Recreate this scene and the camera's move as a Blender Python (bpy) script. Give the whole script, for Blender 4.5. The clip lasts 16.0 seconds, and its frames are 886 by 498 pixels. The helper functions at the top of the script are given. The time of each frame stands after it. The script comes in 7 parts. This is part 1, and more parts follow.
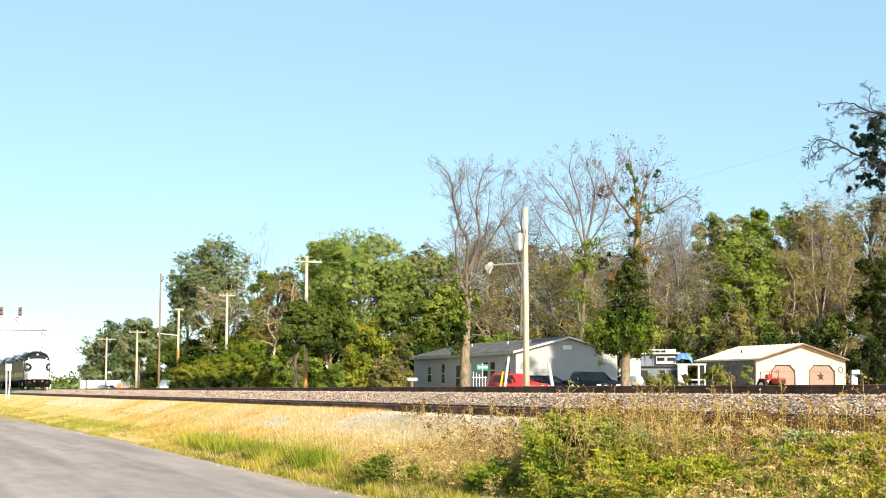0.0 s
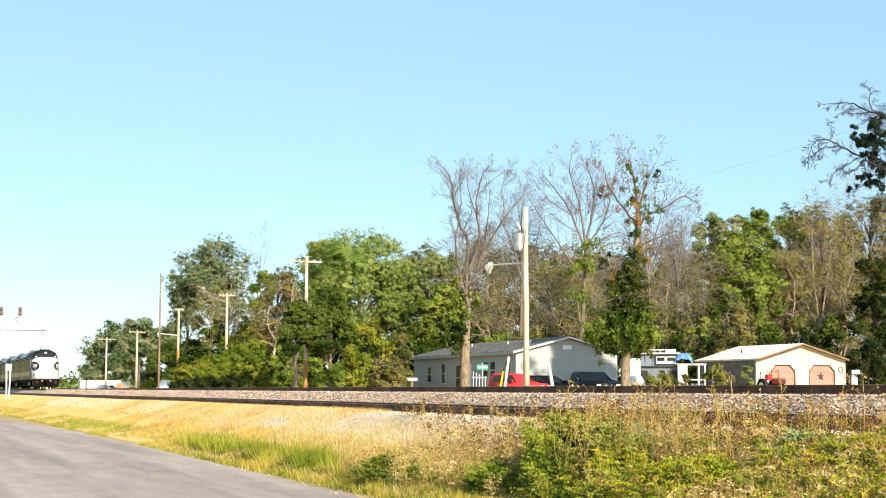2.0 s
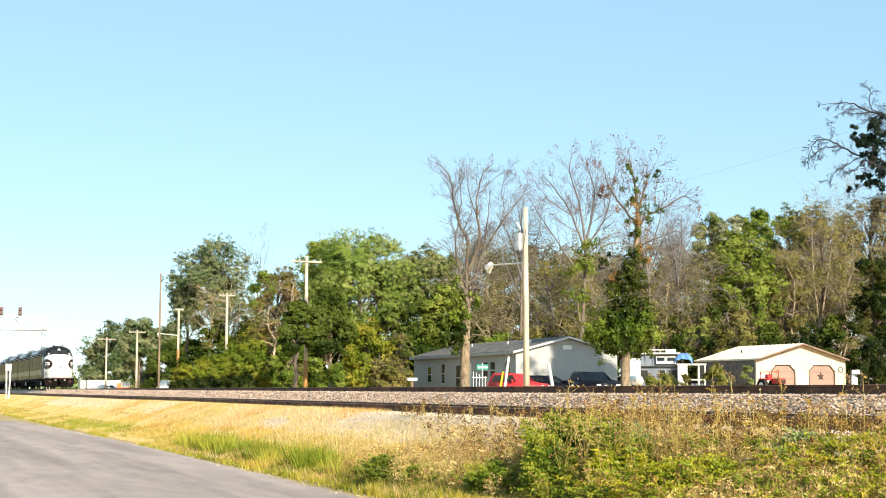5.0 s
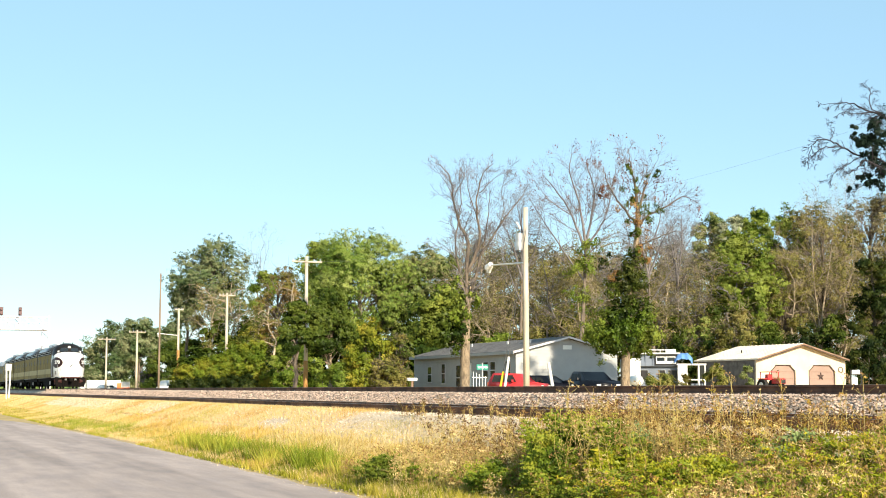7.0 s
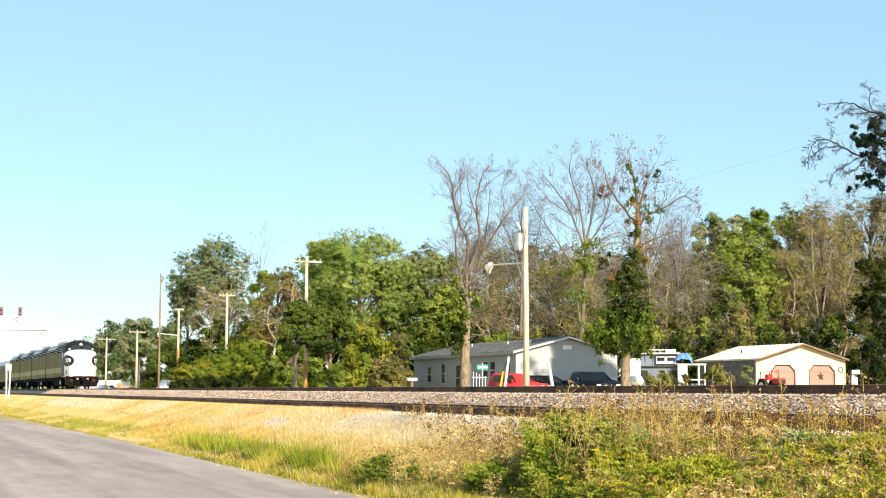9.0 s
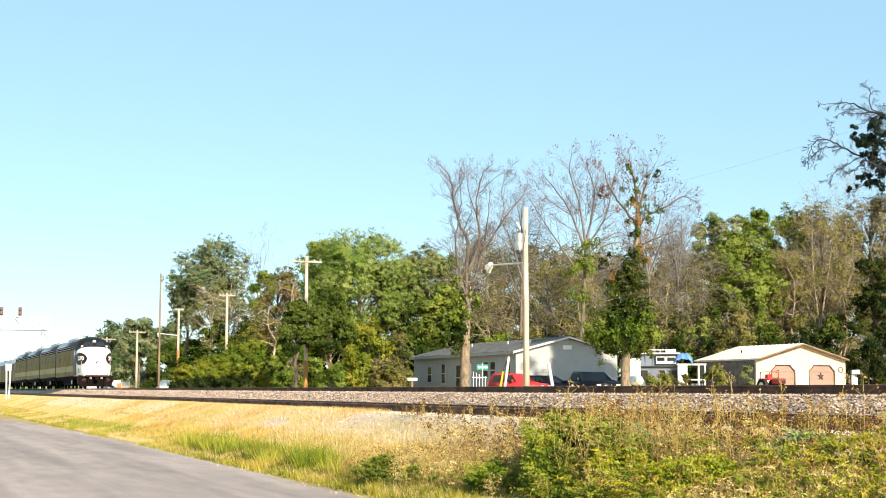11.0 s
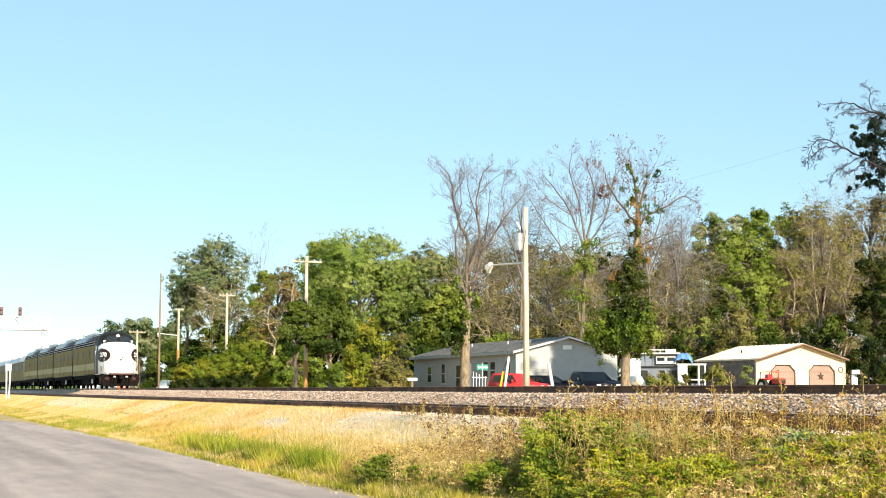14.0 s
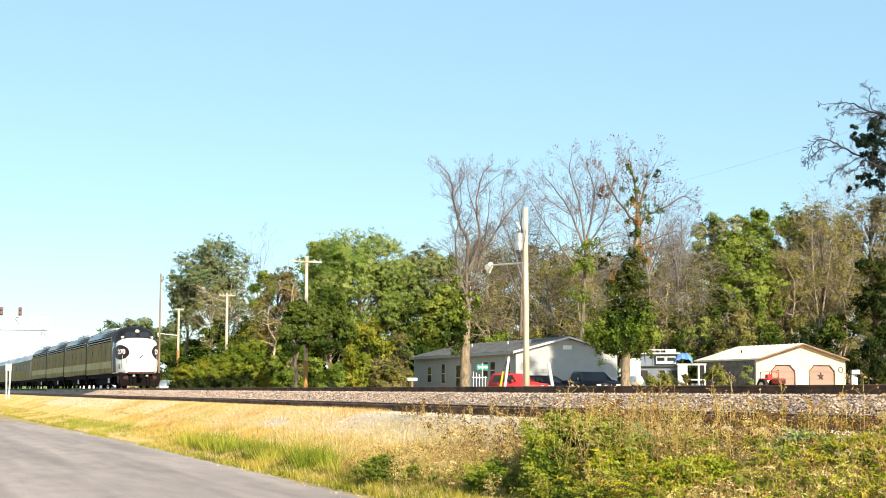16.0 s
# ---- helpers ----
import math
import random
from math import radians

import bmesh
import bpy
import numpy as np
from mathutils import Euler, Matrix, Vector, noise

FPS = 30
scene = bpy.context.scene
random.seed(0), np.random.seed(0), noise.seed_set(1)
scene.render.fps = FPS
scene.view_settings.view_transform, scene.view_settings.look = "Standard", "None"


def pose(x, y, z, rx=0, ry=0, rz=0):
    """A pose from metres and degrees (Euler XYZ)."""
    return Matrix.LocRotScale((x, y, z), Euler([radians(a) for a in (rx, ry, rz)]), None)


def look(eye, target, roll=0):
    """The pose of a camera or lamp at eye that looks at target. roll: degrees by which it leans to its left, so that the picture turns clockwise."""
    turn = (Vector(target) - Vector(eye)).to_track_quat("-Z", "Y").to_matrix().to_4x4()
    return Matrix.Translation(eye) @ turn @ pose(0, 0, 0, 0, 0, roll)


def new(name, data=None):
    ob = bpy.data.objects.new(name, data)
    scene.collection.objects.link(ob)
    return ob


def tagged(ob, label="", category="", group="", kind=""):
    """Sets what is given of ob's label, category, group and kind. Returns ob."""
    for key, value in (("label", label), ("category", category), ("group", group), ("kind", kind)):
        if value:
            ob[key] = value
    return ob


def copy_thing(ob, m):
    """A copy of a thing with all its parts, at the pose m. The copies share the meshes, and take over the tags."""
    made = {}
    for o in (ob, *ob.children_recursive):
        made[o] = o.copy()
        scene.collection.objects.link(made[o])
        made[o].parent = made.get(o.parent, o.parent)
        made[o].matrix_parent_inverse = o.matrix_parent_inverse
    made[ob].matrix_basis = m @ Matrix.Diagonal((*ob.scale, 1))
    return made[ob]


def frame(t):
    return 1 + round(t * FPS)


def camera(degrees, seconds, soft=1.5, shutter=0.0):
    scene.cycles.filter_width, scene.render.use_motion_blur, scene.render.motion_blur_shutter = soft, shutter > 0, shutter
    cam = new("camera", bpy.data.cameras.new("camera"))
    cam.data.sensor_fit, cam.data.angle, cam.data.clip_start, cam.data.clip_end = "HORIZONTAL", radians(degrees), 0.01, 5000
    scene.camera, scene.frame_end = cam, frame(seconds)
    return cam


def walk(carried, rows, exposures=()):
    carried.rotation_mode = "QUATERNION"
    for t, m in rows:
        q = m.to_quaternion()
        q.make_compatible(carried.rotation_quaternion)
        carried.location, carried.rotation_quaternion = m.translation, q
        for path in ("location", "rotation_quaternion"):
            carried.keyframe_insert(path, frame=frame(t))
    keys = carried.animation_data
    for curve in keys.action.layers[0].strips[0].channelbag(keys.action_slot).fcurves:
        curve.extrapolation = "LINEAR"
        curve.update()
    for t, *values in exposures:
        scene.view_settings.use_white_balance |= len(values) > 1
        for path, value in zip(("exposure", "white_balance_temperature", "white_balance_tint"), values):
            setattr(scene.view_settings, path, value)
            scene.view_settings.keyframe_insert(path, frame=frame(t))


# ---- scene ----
# World: x across the railway (away from the eye), y along it, z up; the road surface lies at z = 0.
cam = camera(35.49, 16.0, soft=1.0)
HERE = look((0, 0, 1.5), (39.755, 100, 12.415))
walk(cam, [(0, HERE), (16, HERE)], exposures=[(0, 0.95), (16, 0.95)])

SUN_DIR = Vector((0.13, -1.0, 0.46)).normalized()
world = bpy.data.worlds.new("sky")
scene.world = world
world.use_nodes = True
nt = world.node_tree
sky = nt.nodes.new("ShaderNodeTexSky")
sky.sky_type, sky.sun_disc = "NISHITA", False
sky.sun_elevation = math.asin(SUN_DIR.z)
sky.sun_rotation = math.atan2(SUN_DIR.x, SUN_DIR.y)
sky.altitude, sky.air_density, sky.dust_density, sky.ozone_density = 200, 0.9, 0.25, 2.0
haze = nt.nodes.new("ShaderNodeMix")
haze.data_type = "RGBA"
haze.inputs[0].default_value, haze.inputs[7].default_value = 0.5, (2.85, 4.85, 5.65, 1)
nt.links.new(sky.outputs[0], haze.inputs[6])
nt.links.new(haze.outputs[2], nt.nodes["Background"].inputs[0])
nt.nodes["Background"].inputs[1].default_value = 0.095
sun_data = bpy.data.lights.new("sun", "SUN")
sun_data.energy, sun_data.angle, sun_data.color = 5.0, radians(0.6), (1.0, 0.87, 0.66)
sun = new("sun", sun_data)
sun.matrix_world = look(SUN_DIR * 60, (0, 0, 0))


# ---- materials ----
def mat(name, col, rough=0.6, metal=0.0, var=0.18, scale=3.0, bump=0.0, col2=None, stretch=(1, 1, 1), rand=0.0, coat=0.0, spec=0.5):
    """A surface with coarse stains and fine grain; col2: the colour of the stains; rand: change from piece to piece."""
    m = bpy.data.materials.new(name)
    m.use_nodes = True
    n, l = m.node_tree.nodes, m.node_tree.links
    bsdf = n["Principled BSDF"]
    bsdf.inputs["Roughness"].default_value = rough
    bsdf.inputs["Metallic"].default_value = metal
    bsdf.inputs["Coat Weight"].default_value = coat
    bsdf.inputs["Specular IOR Level"].default_value = spec
    col2 = col2 or tuple(c * (1 - 2.2 * var) for c in col)
    tc, mp = n.new("ShaderNodeTexCoord"), n.new("ShaderNodeMapping")
    mp.inputs["Scale"].default_value = stretch
    l.new(tc.outputs["Object"], mp.inputs[0])
    big, fine = n.new("ShaderNodeTexNoise"), n.new("ShaderNodeTexNoise")
    big.inputs["Scale"].default_value, big.inputs["Detail"].default_value = scale, 5
    fine.inputs["Scale"].default_value, fine.inputs["Detail"].default_value = scale * 14, 3
    l.new(mp.outputs[0], big.inputs[0])
    l.new(tc.outputs["Object"], fine.inputs[0])
    ramp = n.new("ShaderNodeMapRange")
    ramp.inputs[1].default_value, ramp.inputs[2].default_value = 0.38, 0.66
    l.new(big.outputs[0], ramp.inputs[0])
    mix = n.new("ShaderNodeMix")
    mix.data_type = "RGBA"
    mix.inputs[6].default_value, mix.inputs[7].default_value = (*col, 1), (*col2, 1)
    l.new(ramp.outputs[0], mix.inputs[0])
    grain = n.new("ShaderNodeMapRange")
    grain.inputs[3].default_value, grain.inputs[4].default_value = 1 - var, 1 + var
    l.new(fine.outputs[0], grain.inputs[0])
    hsv = n.new("ShaderNodeHueSaturation")
    l.new(mix.outputs[2], hsv.inputs["Color"])
    l.new(grain.outputs[0], hsv.inputs["Value"])
    out = hsv
    if rand:
        info, hs2, sp = n.new("ShaderNodeNewGeometry"), n.new("ShaderNodeHueSaturation"), n.new("ShaderNodeMapRange")
        sp.inputs[3].default_value, sp.inputs[4].default_value = 1 - rand, 1 + rand
        l.new(info.outputs["Random Per Island"], sp.inputs[0])
        l.new(sp.outputs[0], hs2.inputs["Value"])
        l.new(hsv.outputs[0], hs2.inputs["Color"])
        out = hs2
    l.new(out.outputs[0], bsdf.inputs["Base Color"])
    if bump:
        b = n.new("ShaderNodeBump")
        b.inputs["Strength"].default_value, b.inputs["Distance"].default_value = min(1, bump * 20), bump
        l.new(fine.outputs[0], b.inputs["Height"])
        l.new(b.outputs[0], bsdf.inputs["Normal"])
    return m


def leaf_mat(name, stops, thin=0.16, patch=0.35, pick=0.36):
    """Leaves or blades: the colour runs through stops from island to island and in soft patches; light passes through."""
    m = bpy.data.materials.new(name)
    m.use_nodes = True
    n, l = m.node_tree.nodes, m.node_tree.links
    n.remove(n["Principled BSDF"])
    geo, tc, noi = n.new("ShaderNodeNewGeometry"), n.new("ShaderNodeTexCoord"), n.new("ShaderNodeTexNoise")
    noi.inputs["Scale"].default_value, noi.inputs["Detail"].default_value = patch, 3
    l.new(tc.outputs["Object"], noi.inputs[0])
    a = n.new("ShaderNodeMath")
    a.operation, a.inputs[1].default_value, a.inputs[2].default_value = "MULTIPLY_ADD", 2.6, -0.80 - pick / 2
    l.new(noi.outputs[0], a.inputs[0])
    b = n.new("ShaderNodeMath")
    b.operation, b.inputs[1].default_value = "MULTIPLY_ADD", pick
    l.new(geo.outputs["Random Per Island"], b.inputs[0])
    l.new(a.outputs[0], b.inputs[2])
    ramp = n.new("ShaderNodeValToRGB")
    el = ramp.color_ramp.elements
    for i, c in enumerate(stops):
        e = el[i] if i < 2 else el.new(0.5)
        e.position, e.color = i / (len(stops) - 1), (*c, 1)
    el[1].position = 1 / (len(stops) - 1)
    l.new(b.outputs[0], ramp.inputs[0])
    d, tr, g = n.new("ShaderNodeBsdfDiffuse"), n.new("ShaderNodeBsdfTranslucent"), n.new("ShaderNodeBsdfGlossy")
    g.inputs["Roughness"].default_value = 0.45
    l.new(ramp.outputs[0], d.inputs[0])
    l.new(ramp.outputs[0], tr.inputs[0])
    s, s2 = n.new("ShaderNodeMixShader"), n.new("ShaderNodeMixShader")
    s.inputs[0].default_value, s2.inputs[0].default_value = thin, 0.012
    l.new(d.outputs[0], s.inputs[1])
    l.new(tr.outputs[0], s.inputs[2])
    l.new(s.outputs[0], s2.inputs[1])
    l.new(g.outputs[0], s2.inputs[2])
    l.new(s2.outputs[0], n["Material Output"].inputs[0])
    return m


def glass_mat(name, col=(0.03, 0.04, 0.05)):
    m = bpy.data.materials.new(name)
    m.use_nodes = True
    b = m.node_tree.nodes["Principled BSDF"]
    b.inputs["Base Color"].default_value = (*col, 1)
    b.inputs["Roughness"].default_value = 0.04
    b.inputs["Transmission Weight"].default_value = 0.35
    return m


def road_mat():
    """Worn asphalt: darker wheel bands along the lane (y), blotches and fine aggregate."""
    m = mat("asphalt", (0.385, 0.305, 0.272), 0.95, var=0.26, scale=2.2, bump=0.014, col2=(0.315, 0.255, 0.238), stretch=(1, 0.35, 1))
    n, l = m.node_tree.nodes, m.node_tree.links
    bsdf = n["Principled BSDF"]
    src = bsdf.inputs["Base Color"].links[0].from_socket
    tc, mp, noi = n.new("ShaderNodeTexCoord"), n.new("ShaderNodeMapping"), n.new("ShaderNodeTexNoise")
    mp.inputs["Scale"].default_value = (0.75, 0.045, 1)
    noi.inputs["Scale"].default_value, noi.inputs["Detail"].default_value, noi.inputs["Roughness"].default_value = 1.0, 6, 0.62
    l.new(tc.outputs["Object"], mp.inputs[0])
    l.new(mp.outputs[0], noi.inputs[0])
    ramp = n.new("ShaderNodeMapRange")
    ramp.inputs[1].default_value, ramp.inputs[2].default_value, ramp.inputs[3].default_value, ramp.inputs[4].default_value = 0.40, 0.62, 1.10, 0.72
    l.new(noi.outputs[0], ramp.inputs[0])
    hsv = n.new("ShaderNodeHueSaturation")
    l.new(src, hsv.inputs["Color"])
    l.new(ramp.outputs[0], hsv.inputs["Value"])
    l.new(hsv.outputs[0], bsdf.inputs["Base Color"])
    return m


M = {}
M["soil"] = mat("dry_soil", (0.46, 0.325, 0.14), 0.95, var=0.25, scale=0.6, bump=0.03, col2=(0.32, 0.235, 0.085))
M["asphalt"] = road_mat()
M["ballast"] = mat("ballast_bed", (0.78, 0.63, 0.50), 0.95, var=0.4, scale=9.0, bump=0.05)
M["stone"] = mat("ballast_stone", (0.635, 0.46, 0.355), 0.9, var=0.2, scale=5, rand=0.34)
M["paleston"] = mat("pale_gravel", (0.72, 0.595, 0.46), 0.92, var=0.15, scale=5, rand=0.3)
M["screenings"] = mat("pale_limestone", (0.62, 0.495, 0.355), 0.95, var=0.3, scale=2.6, bump=0.03, col2=(0.58, 0.43, 0.27))
M["rail"] = mat("rusty_rail", (0.19, 0.085, 0.045), 0.8, 0.05, scale=2, var=0.3)
M["railtop"] = mat("worn_rail_head", (0.35, 0.31, 0.28), 0.35, 0.9, scale=2)
M["tie"] = mat("creosote_tie", (0.12, 0.066, 0.04), 0.9, scale=4, var=0.3, bump=0.01)
M["bark"] = mat("grey_bark", (0.19, 0.15, 0.115), 0.95, scale=6, var=0.25, bump=0.02, stretch=(1, 1, 0.25))
M["palebark"] = mat("pale_bark", (0.34, 0.26, 0.175), 0.95, scale=9, var=0.45, bump=0.04, stretch=(1, 1, 0.3), col2=(0.15, 0.115, 0.08))
M["twig"] = mat("dry_twig", (0.205, 0.185, 0.185), 0.95, scale=3)
# bark darkened to hold the shade on the overhanging boughs
M["shadetwig"] = mat("shaded_bark", (0.042, 0.036, 0.044), 0.9, scale=4, var=0.25)
M["paletwig"] = mat("pale_twig", (0.34, 0.27, 0.185), 0.95, scale=3, var=0.3)
M["pole"] = mat("weathered_pole", (0.62, 0.53, 0.42), 0.9, scale=3, var=0.2, stretch=(1, 1, 0.15))
M["polefoot"] = mat("orange_pole", (0.52, 0.26, 0.08), 0.9, scale=3, var=0.25, stretch=(1, 1, 0.15))
M["polebrown"] = mat("brown_pole", (0.27, 0.20, 0.14), 0.9, scale=3, var=0.2, stretch=(1, 1, 0.15))
M["white"] = mat("white_paint", (0.78, 0.77, 0.74), 0.5, var=0.05, scale=1.5)
M["siding"] = mat("pale_siding", (0.36, 0.365, 0.37), 0.6, var=0.05, scale=1.2)
M["shingle"] = mat("grey_shingle", (0.20, 0.18, 0.17), 0.9, var=0.2, scale=2.5)
M["tin"] = mat("cream_metal_roof", (0.78, 0.69, 0.57), 0.7, 0.0, var=0.08, scale=0.8)
M["cream"] = mat("cream_wall", (0.68, 0.56, 0.42), 0.8, var=0.08, scale=0.9)
M["brown"] = mat("brown_trim", (0.25, 0.155, 0.10), 0.7, scale=2)
M["shedbrown"] = mat("dark_brown_boards", (0.065, 0.038, 0.032), 0.85, scale=2, var=0.25)
M["gdoor"] = mat("mauve_door_panel", (0.30, 0.20, 0.16), 0.6, var=0.07, scale=1.2)
M["dark"] = mat("black_paint", (0.022, 0.020, 0.020), 0.5, scale=2)
M["maroon"] = mat("black_brown_livery", (0.030, 0.012, 0.009), 0.45, var=0.1, scale=1.2, spec=0.25)
M["signal"] = mat("faded_signal_paint", (0.13, 0.07, 0.075), 0.6, var=0.15, scale=2)
M["iron"] = mat("sooty_iron", (0.010, 0.008, 0.0075), 0.95, 0.0, scale=3, spec=0.1)
M["rust"] = mat("rust_red_iron", (0.065, 0.02, 0.016), 0.7, 0.2, scale=3)
M["steel"] = mat("galvanised_steel", (0.55, 0.56, 0.57), 0.45, 0.7, scale=2)
M["gold"] = mat("gold_livery", (0.28, 0.21, 0.055), 0.6, var=0.2, scale=0.9, spec=0.12)
# upright darker mottling in the olive imitates reflections on the flanks
M["olive"] = mat("olive_livery", (0.25, 0.178, 0.042), 0.6, var=0.28, scale=0.9, spec=0.12, col2=(0.155, 0.122, 0.032), stretch=(1, 1, 0.3))
M["ivory"] = mat("ivory_livery", (0.45, 0.37, 0.165), 0.55, var=0.12, scale=0.9, spec=0.15)
M["nose"] = mat("white_livery", (0.82, 0.80, 0.76), 0.3, var=0.03, scale=0.8, coat=0.4)
M["roofblk"] = mat("black_livery", (0.014, 0.011, 0.010), 0.5, var=0.15, scale=1.2, coat=0.0, spec=0.18)
M["galv"] = mat("pale_grey_steel", (0.62, 0.60, 0.63), 0.6, var=0.05, scale=1)
M["roofsheen"] = mat("glossy_black_roof", (0.030, 0.027, 0.026), 0.36, var=0.1, scale=1.2, coat=0.25)
M["silver"] = mat("silver_roof", (0.42, 0.45, 0.50), 0.35, 0.4, scale=1)
M["red"] = mat("red_car_paint", (0.60, 0.03, 0.03), 0.3, var=0.05, scale=1, coat=0.6)
M["navy"] = mat("dark_blue_car_paint", (0.005, 0.005, 0.009), 0.3, var=0.05, scale=1, coat=0.0, spec=0.25)
# grey-blue darkened to hold the shade on the motorhome's front
M["rvshadegrey"] = mat("shade_dark_blue_grey", (0.17, 0.20, 0.25), 0.5, var=0.08, scale=1)
M["rubber"] = mat("rubber", (0.02, 0.02, 0.02), 0.85, scale=3)
M["tarp"] = mat("blue_tarp", (0.12, 0.28, 0.62), 0.6, scale=2, var=0.15)
M["yellow"] = mat("yellow_plastic", (0.80, 0.55, 0.02), 0.5, scale=2, var=0.05)
M["orange"] = mat("orange_plastic", (0.85, 0.16, 0.03), 0.5, scale=2, var=0.05)
M["sign"] = mat("green_sign", (0.012, 0.22, 0.17), 0.4, scale=2, var=0.05)
M["wire"] = mat("black_wire", (0.10, 0.10, 0.10), 0.6)
M["glass"] = glass_mat("window_glass")
M["dimglass"] = mat("dusty_dark_glass", (0.03, 0.032, 0.03), 0.4, var=0.2, scale=2, spec=0.2)
lamp_glass = glass_mat("headlight_glass", (0.8, 0.8, 0.75))
M["lamp"] = lamp_glass
M["green"] = leaf_mat("green_leaves", [(0.052, 0.092, 0.010), (0.115, 0.17, 0.018), (0.19, 0.25, 0.032), (0.27, 0.30, 0.06)])
M["bright"] = leaf_mat("bright_leaves", [(0.065, 0.115, 0.015), (0.148, 0.215, 0.033), (0.24, 0.305, 0.060), (0.33, 0.365, 0.105)])
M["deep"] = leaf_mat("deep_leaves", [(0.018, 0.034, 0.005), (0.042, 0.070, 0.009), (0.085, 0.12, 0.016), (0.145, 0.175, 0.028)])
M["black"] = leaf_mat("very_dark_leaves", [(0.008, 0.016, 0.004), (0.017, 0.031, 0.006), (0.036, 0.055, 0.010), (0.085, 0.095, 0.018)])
M["dull"] = leaf_mat("dull_green_leaves", [(0.08, 0.125, 0.035), (0.15, 0.195, 0.055), (0.23, 0.25, 0.085), (0.32, 0.29, 0.14)])
M["dry"] = leaf_mat("drying_leaves", [(0.07, 0.10, 0.02), (0.15, 0.15, 0.04), (0.22, 0.17, 0.06), (0.26, 0.14, 0.05)])
M["fade"] = leaf_mat("faded_leaves", [(0.07, 0.085, 0.018), (0.155, 0.15, 0.035), (0.235, 0.205, 0.06), (0.31, 0.25, 0.09)])
M["brush"] = leaf_mat("grey_brown_brush", [(0.07, 0.066, 0.026), (0.14, 0.125, 0.056), (0.225, 0.19, 0.09), (0.30, 0.245, 0.14)])
# blue-green tone with the haze over distant trees put in
M["misty"] = leaf_mat("blue_green_leaves", [(0.042, 0.072, 0.026), (0.09, 0.135, 0.05), (0.165, 0.21, 0.09), (0.27, 0.27, 0.145)])
M["pale"] = leaf_mat("pale_leaves", [(0.16, 0.20, 0.10), (0.30, 0.33, 0.20), (0.42, 0.42, 0.30)])
M["yell"] = leaf_mat("yellow_green_leaves", [(0.08, 0.13, 0.012), (0.175, 0.225, 0.022), (0.27, 0.285, 0.034), (0.36, 0.30, 0.05)])
M["amber"] = leaf_mat("yellowing_leaves", [(0.085, 0.125, 0.012), (0.19, 0.22, 0.02), (0.31, 0.295, 0.03), (0.42, 0.32, 0.05)])
M["deadlimb"] = mat("bleached_dead_wood", (0.46, 0.37, 0.255), 0.95, scale=3, var=0.3)
# leaves darkened and blued to hold the boughs' shade and haze
M["shadeleaf"] = leaf_mat("shaded_blue_green_leaves", [(0.006, 0.013, 0.010), (0.013, 0.026, 0.018), (0.028, 0.046, 0.030)])
M["russet"] = leaf_mat("orange_brown_leaves", [(0.17, 0.08, 0.03), (0.27, 0.14, 0.05), (0.34, 0.2, 0.07)])
M["olivine"] = leaf_mat("olive_drab_leaves", [(0.06, 0.08, 0.014), (0.14, 0.155, 0.028), (0.22, 0.21, 0.045), (0.30, 0.25, 0.075)])
M["redleaf"] = leaf_mat("russet_leaves", [(0.14, 0.06, 0.045), (0.20, 0.09, 0.06), (0.23, 0.13, 0.07)])
M["straw"] = leaf_mat("straw_grass", [(0.42, 0.265, 0.075), (0.57, 0.385, 0.15), (0.63, 0.47, 0.25), (0.58, 0.31, 0.10), (0.40, 0.345, 0.07)], patch=0.28)
M["wheat"] = leaf_mat("pale_dry_stems", [(0.47, 0.34, 0.12), (0.67, 0.51, 0.23), (0.77, 0.63, 0.38), (0.62, 0.43, 0.16)], patch=1.2)
M["lawn"] = leaf_mat("green_grass", [(0.12, 0.145, 0.010), (0.27, 0.26, 0.028), (0.47, 0.37, 0.07)], patch=0.5)
M["weed"] = leaf_mat("weed_leaves", [(0.06, 0.10, 0.009), (0.165, 0.22, 0.018), (0.30, 0.34, 0.034), (0.41, 0.38, 0.045)], 0.3, patch=2.2, pick=0.3)
M["stalk"] = leaf_mat("dry_stalks", [(0.26, 0.18, 0.055), (0.435, 0.33, 0.10), (0.58, 0.475, 0.20)], patch=1.1)
M["seed"] = leaf_mat("brown_seed_heads", [(0.15, 0.08, 0.032), (0.31, 0.18, 0.07), (0.50, 0.36, 0.17)], patch=1.1)
M["redbrown"] = leaf_mat("red_brown_leaves", [(0.14, 0.055, 0.018), (0.28, 0.15, 0.03), (0.43, 0.27, 0.055), (0.42, 0.34, 0.06)], patch=1.4)
M["glow"] = leaf_mat("lime_weed_leaves", [(0.10, 0.14, 0.009), (0.25, 0.28, 0.014), (0.43, 0.40, 0.028), (0.55, 0.41, 0.04)], 0.3, patch=2.0, pick=0.3)
M["sage"] = leaf_mat("grey_green_leaves", [(0.13, 0.19, 0.06), (0.27, 0.33, 0.12), (0.44, 0.46, 0.21)], 0.3, patch=1.5)
M["tuft"] = leaf_mat("tuft_grass", [(0.10, 0.14, 0.012), (0.22, 0.27, 0.025), (0.42, 0.40, 0.06)], patch=1.0)
M["golden"] = leaf_mat("golden_dry_leaves", [(0.35, 0.215, 0.05), (0.53, 0.36, 0.09), (0.63, 0.475, 0.15)], patch=0.9)
M["darkseed"] = leaf_mat("dark_seed_heads", [(0.045, 0.022, 0.012), (0.10, 0.05, 0.022), (0.20, 0.11, 0.05)], patch=1.1)
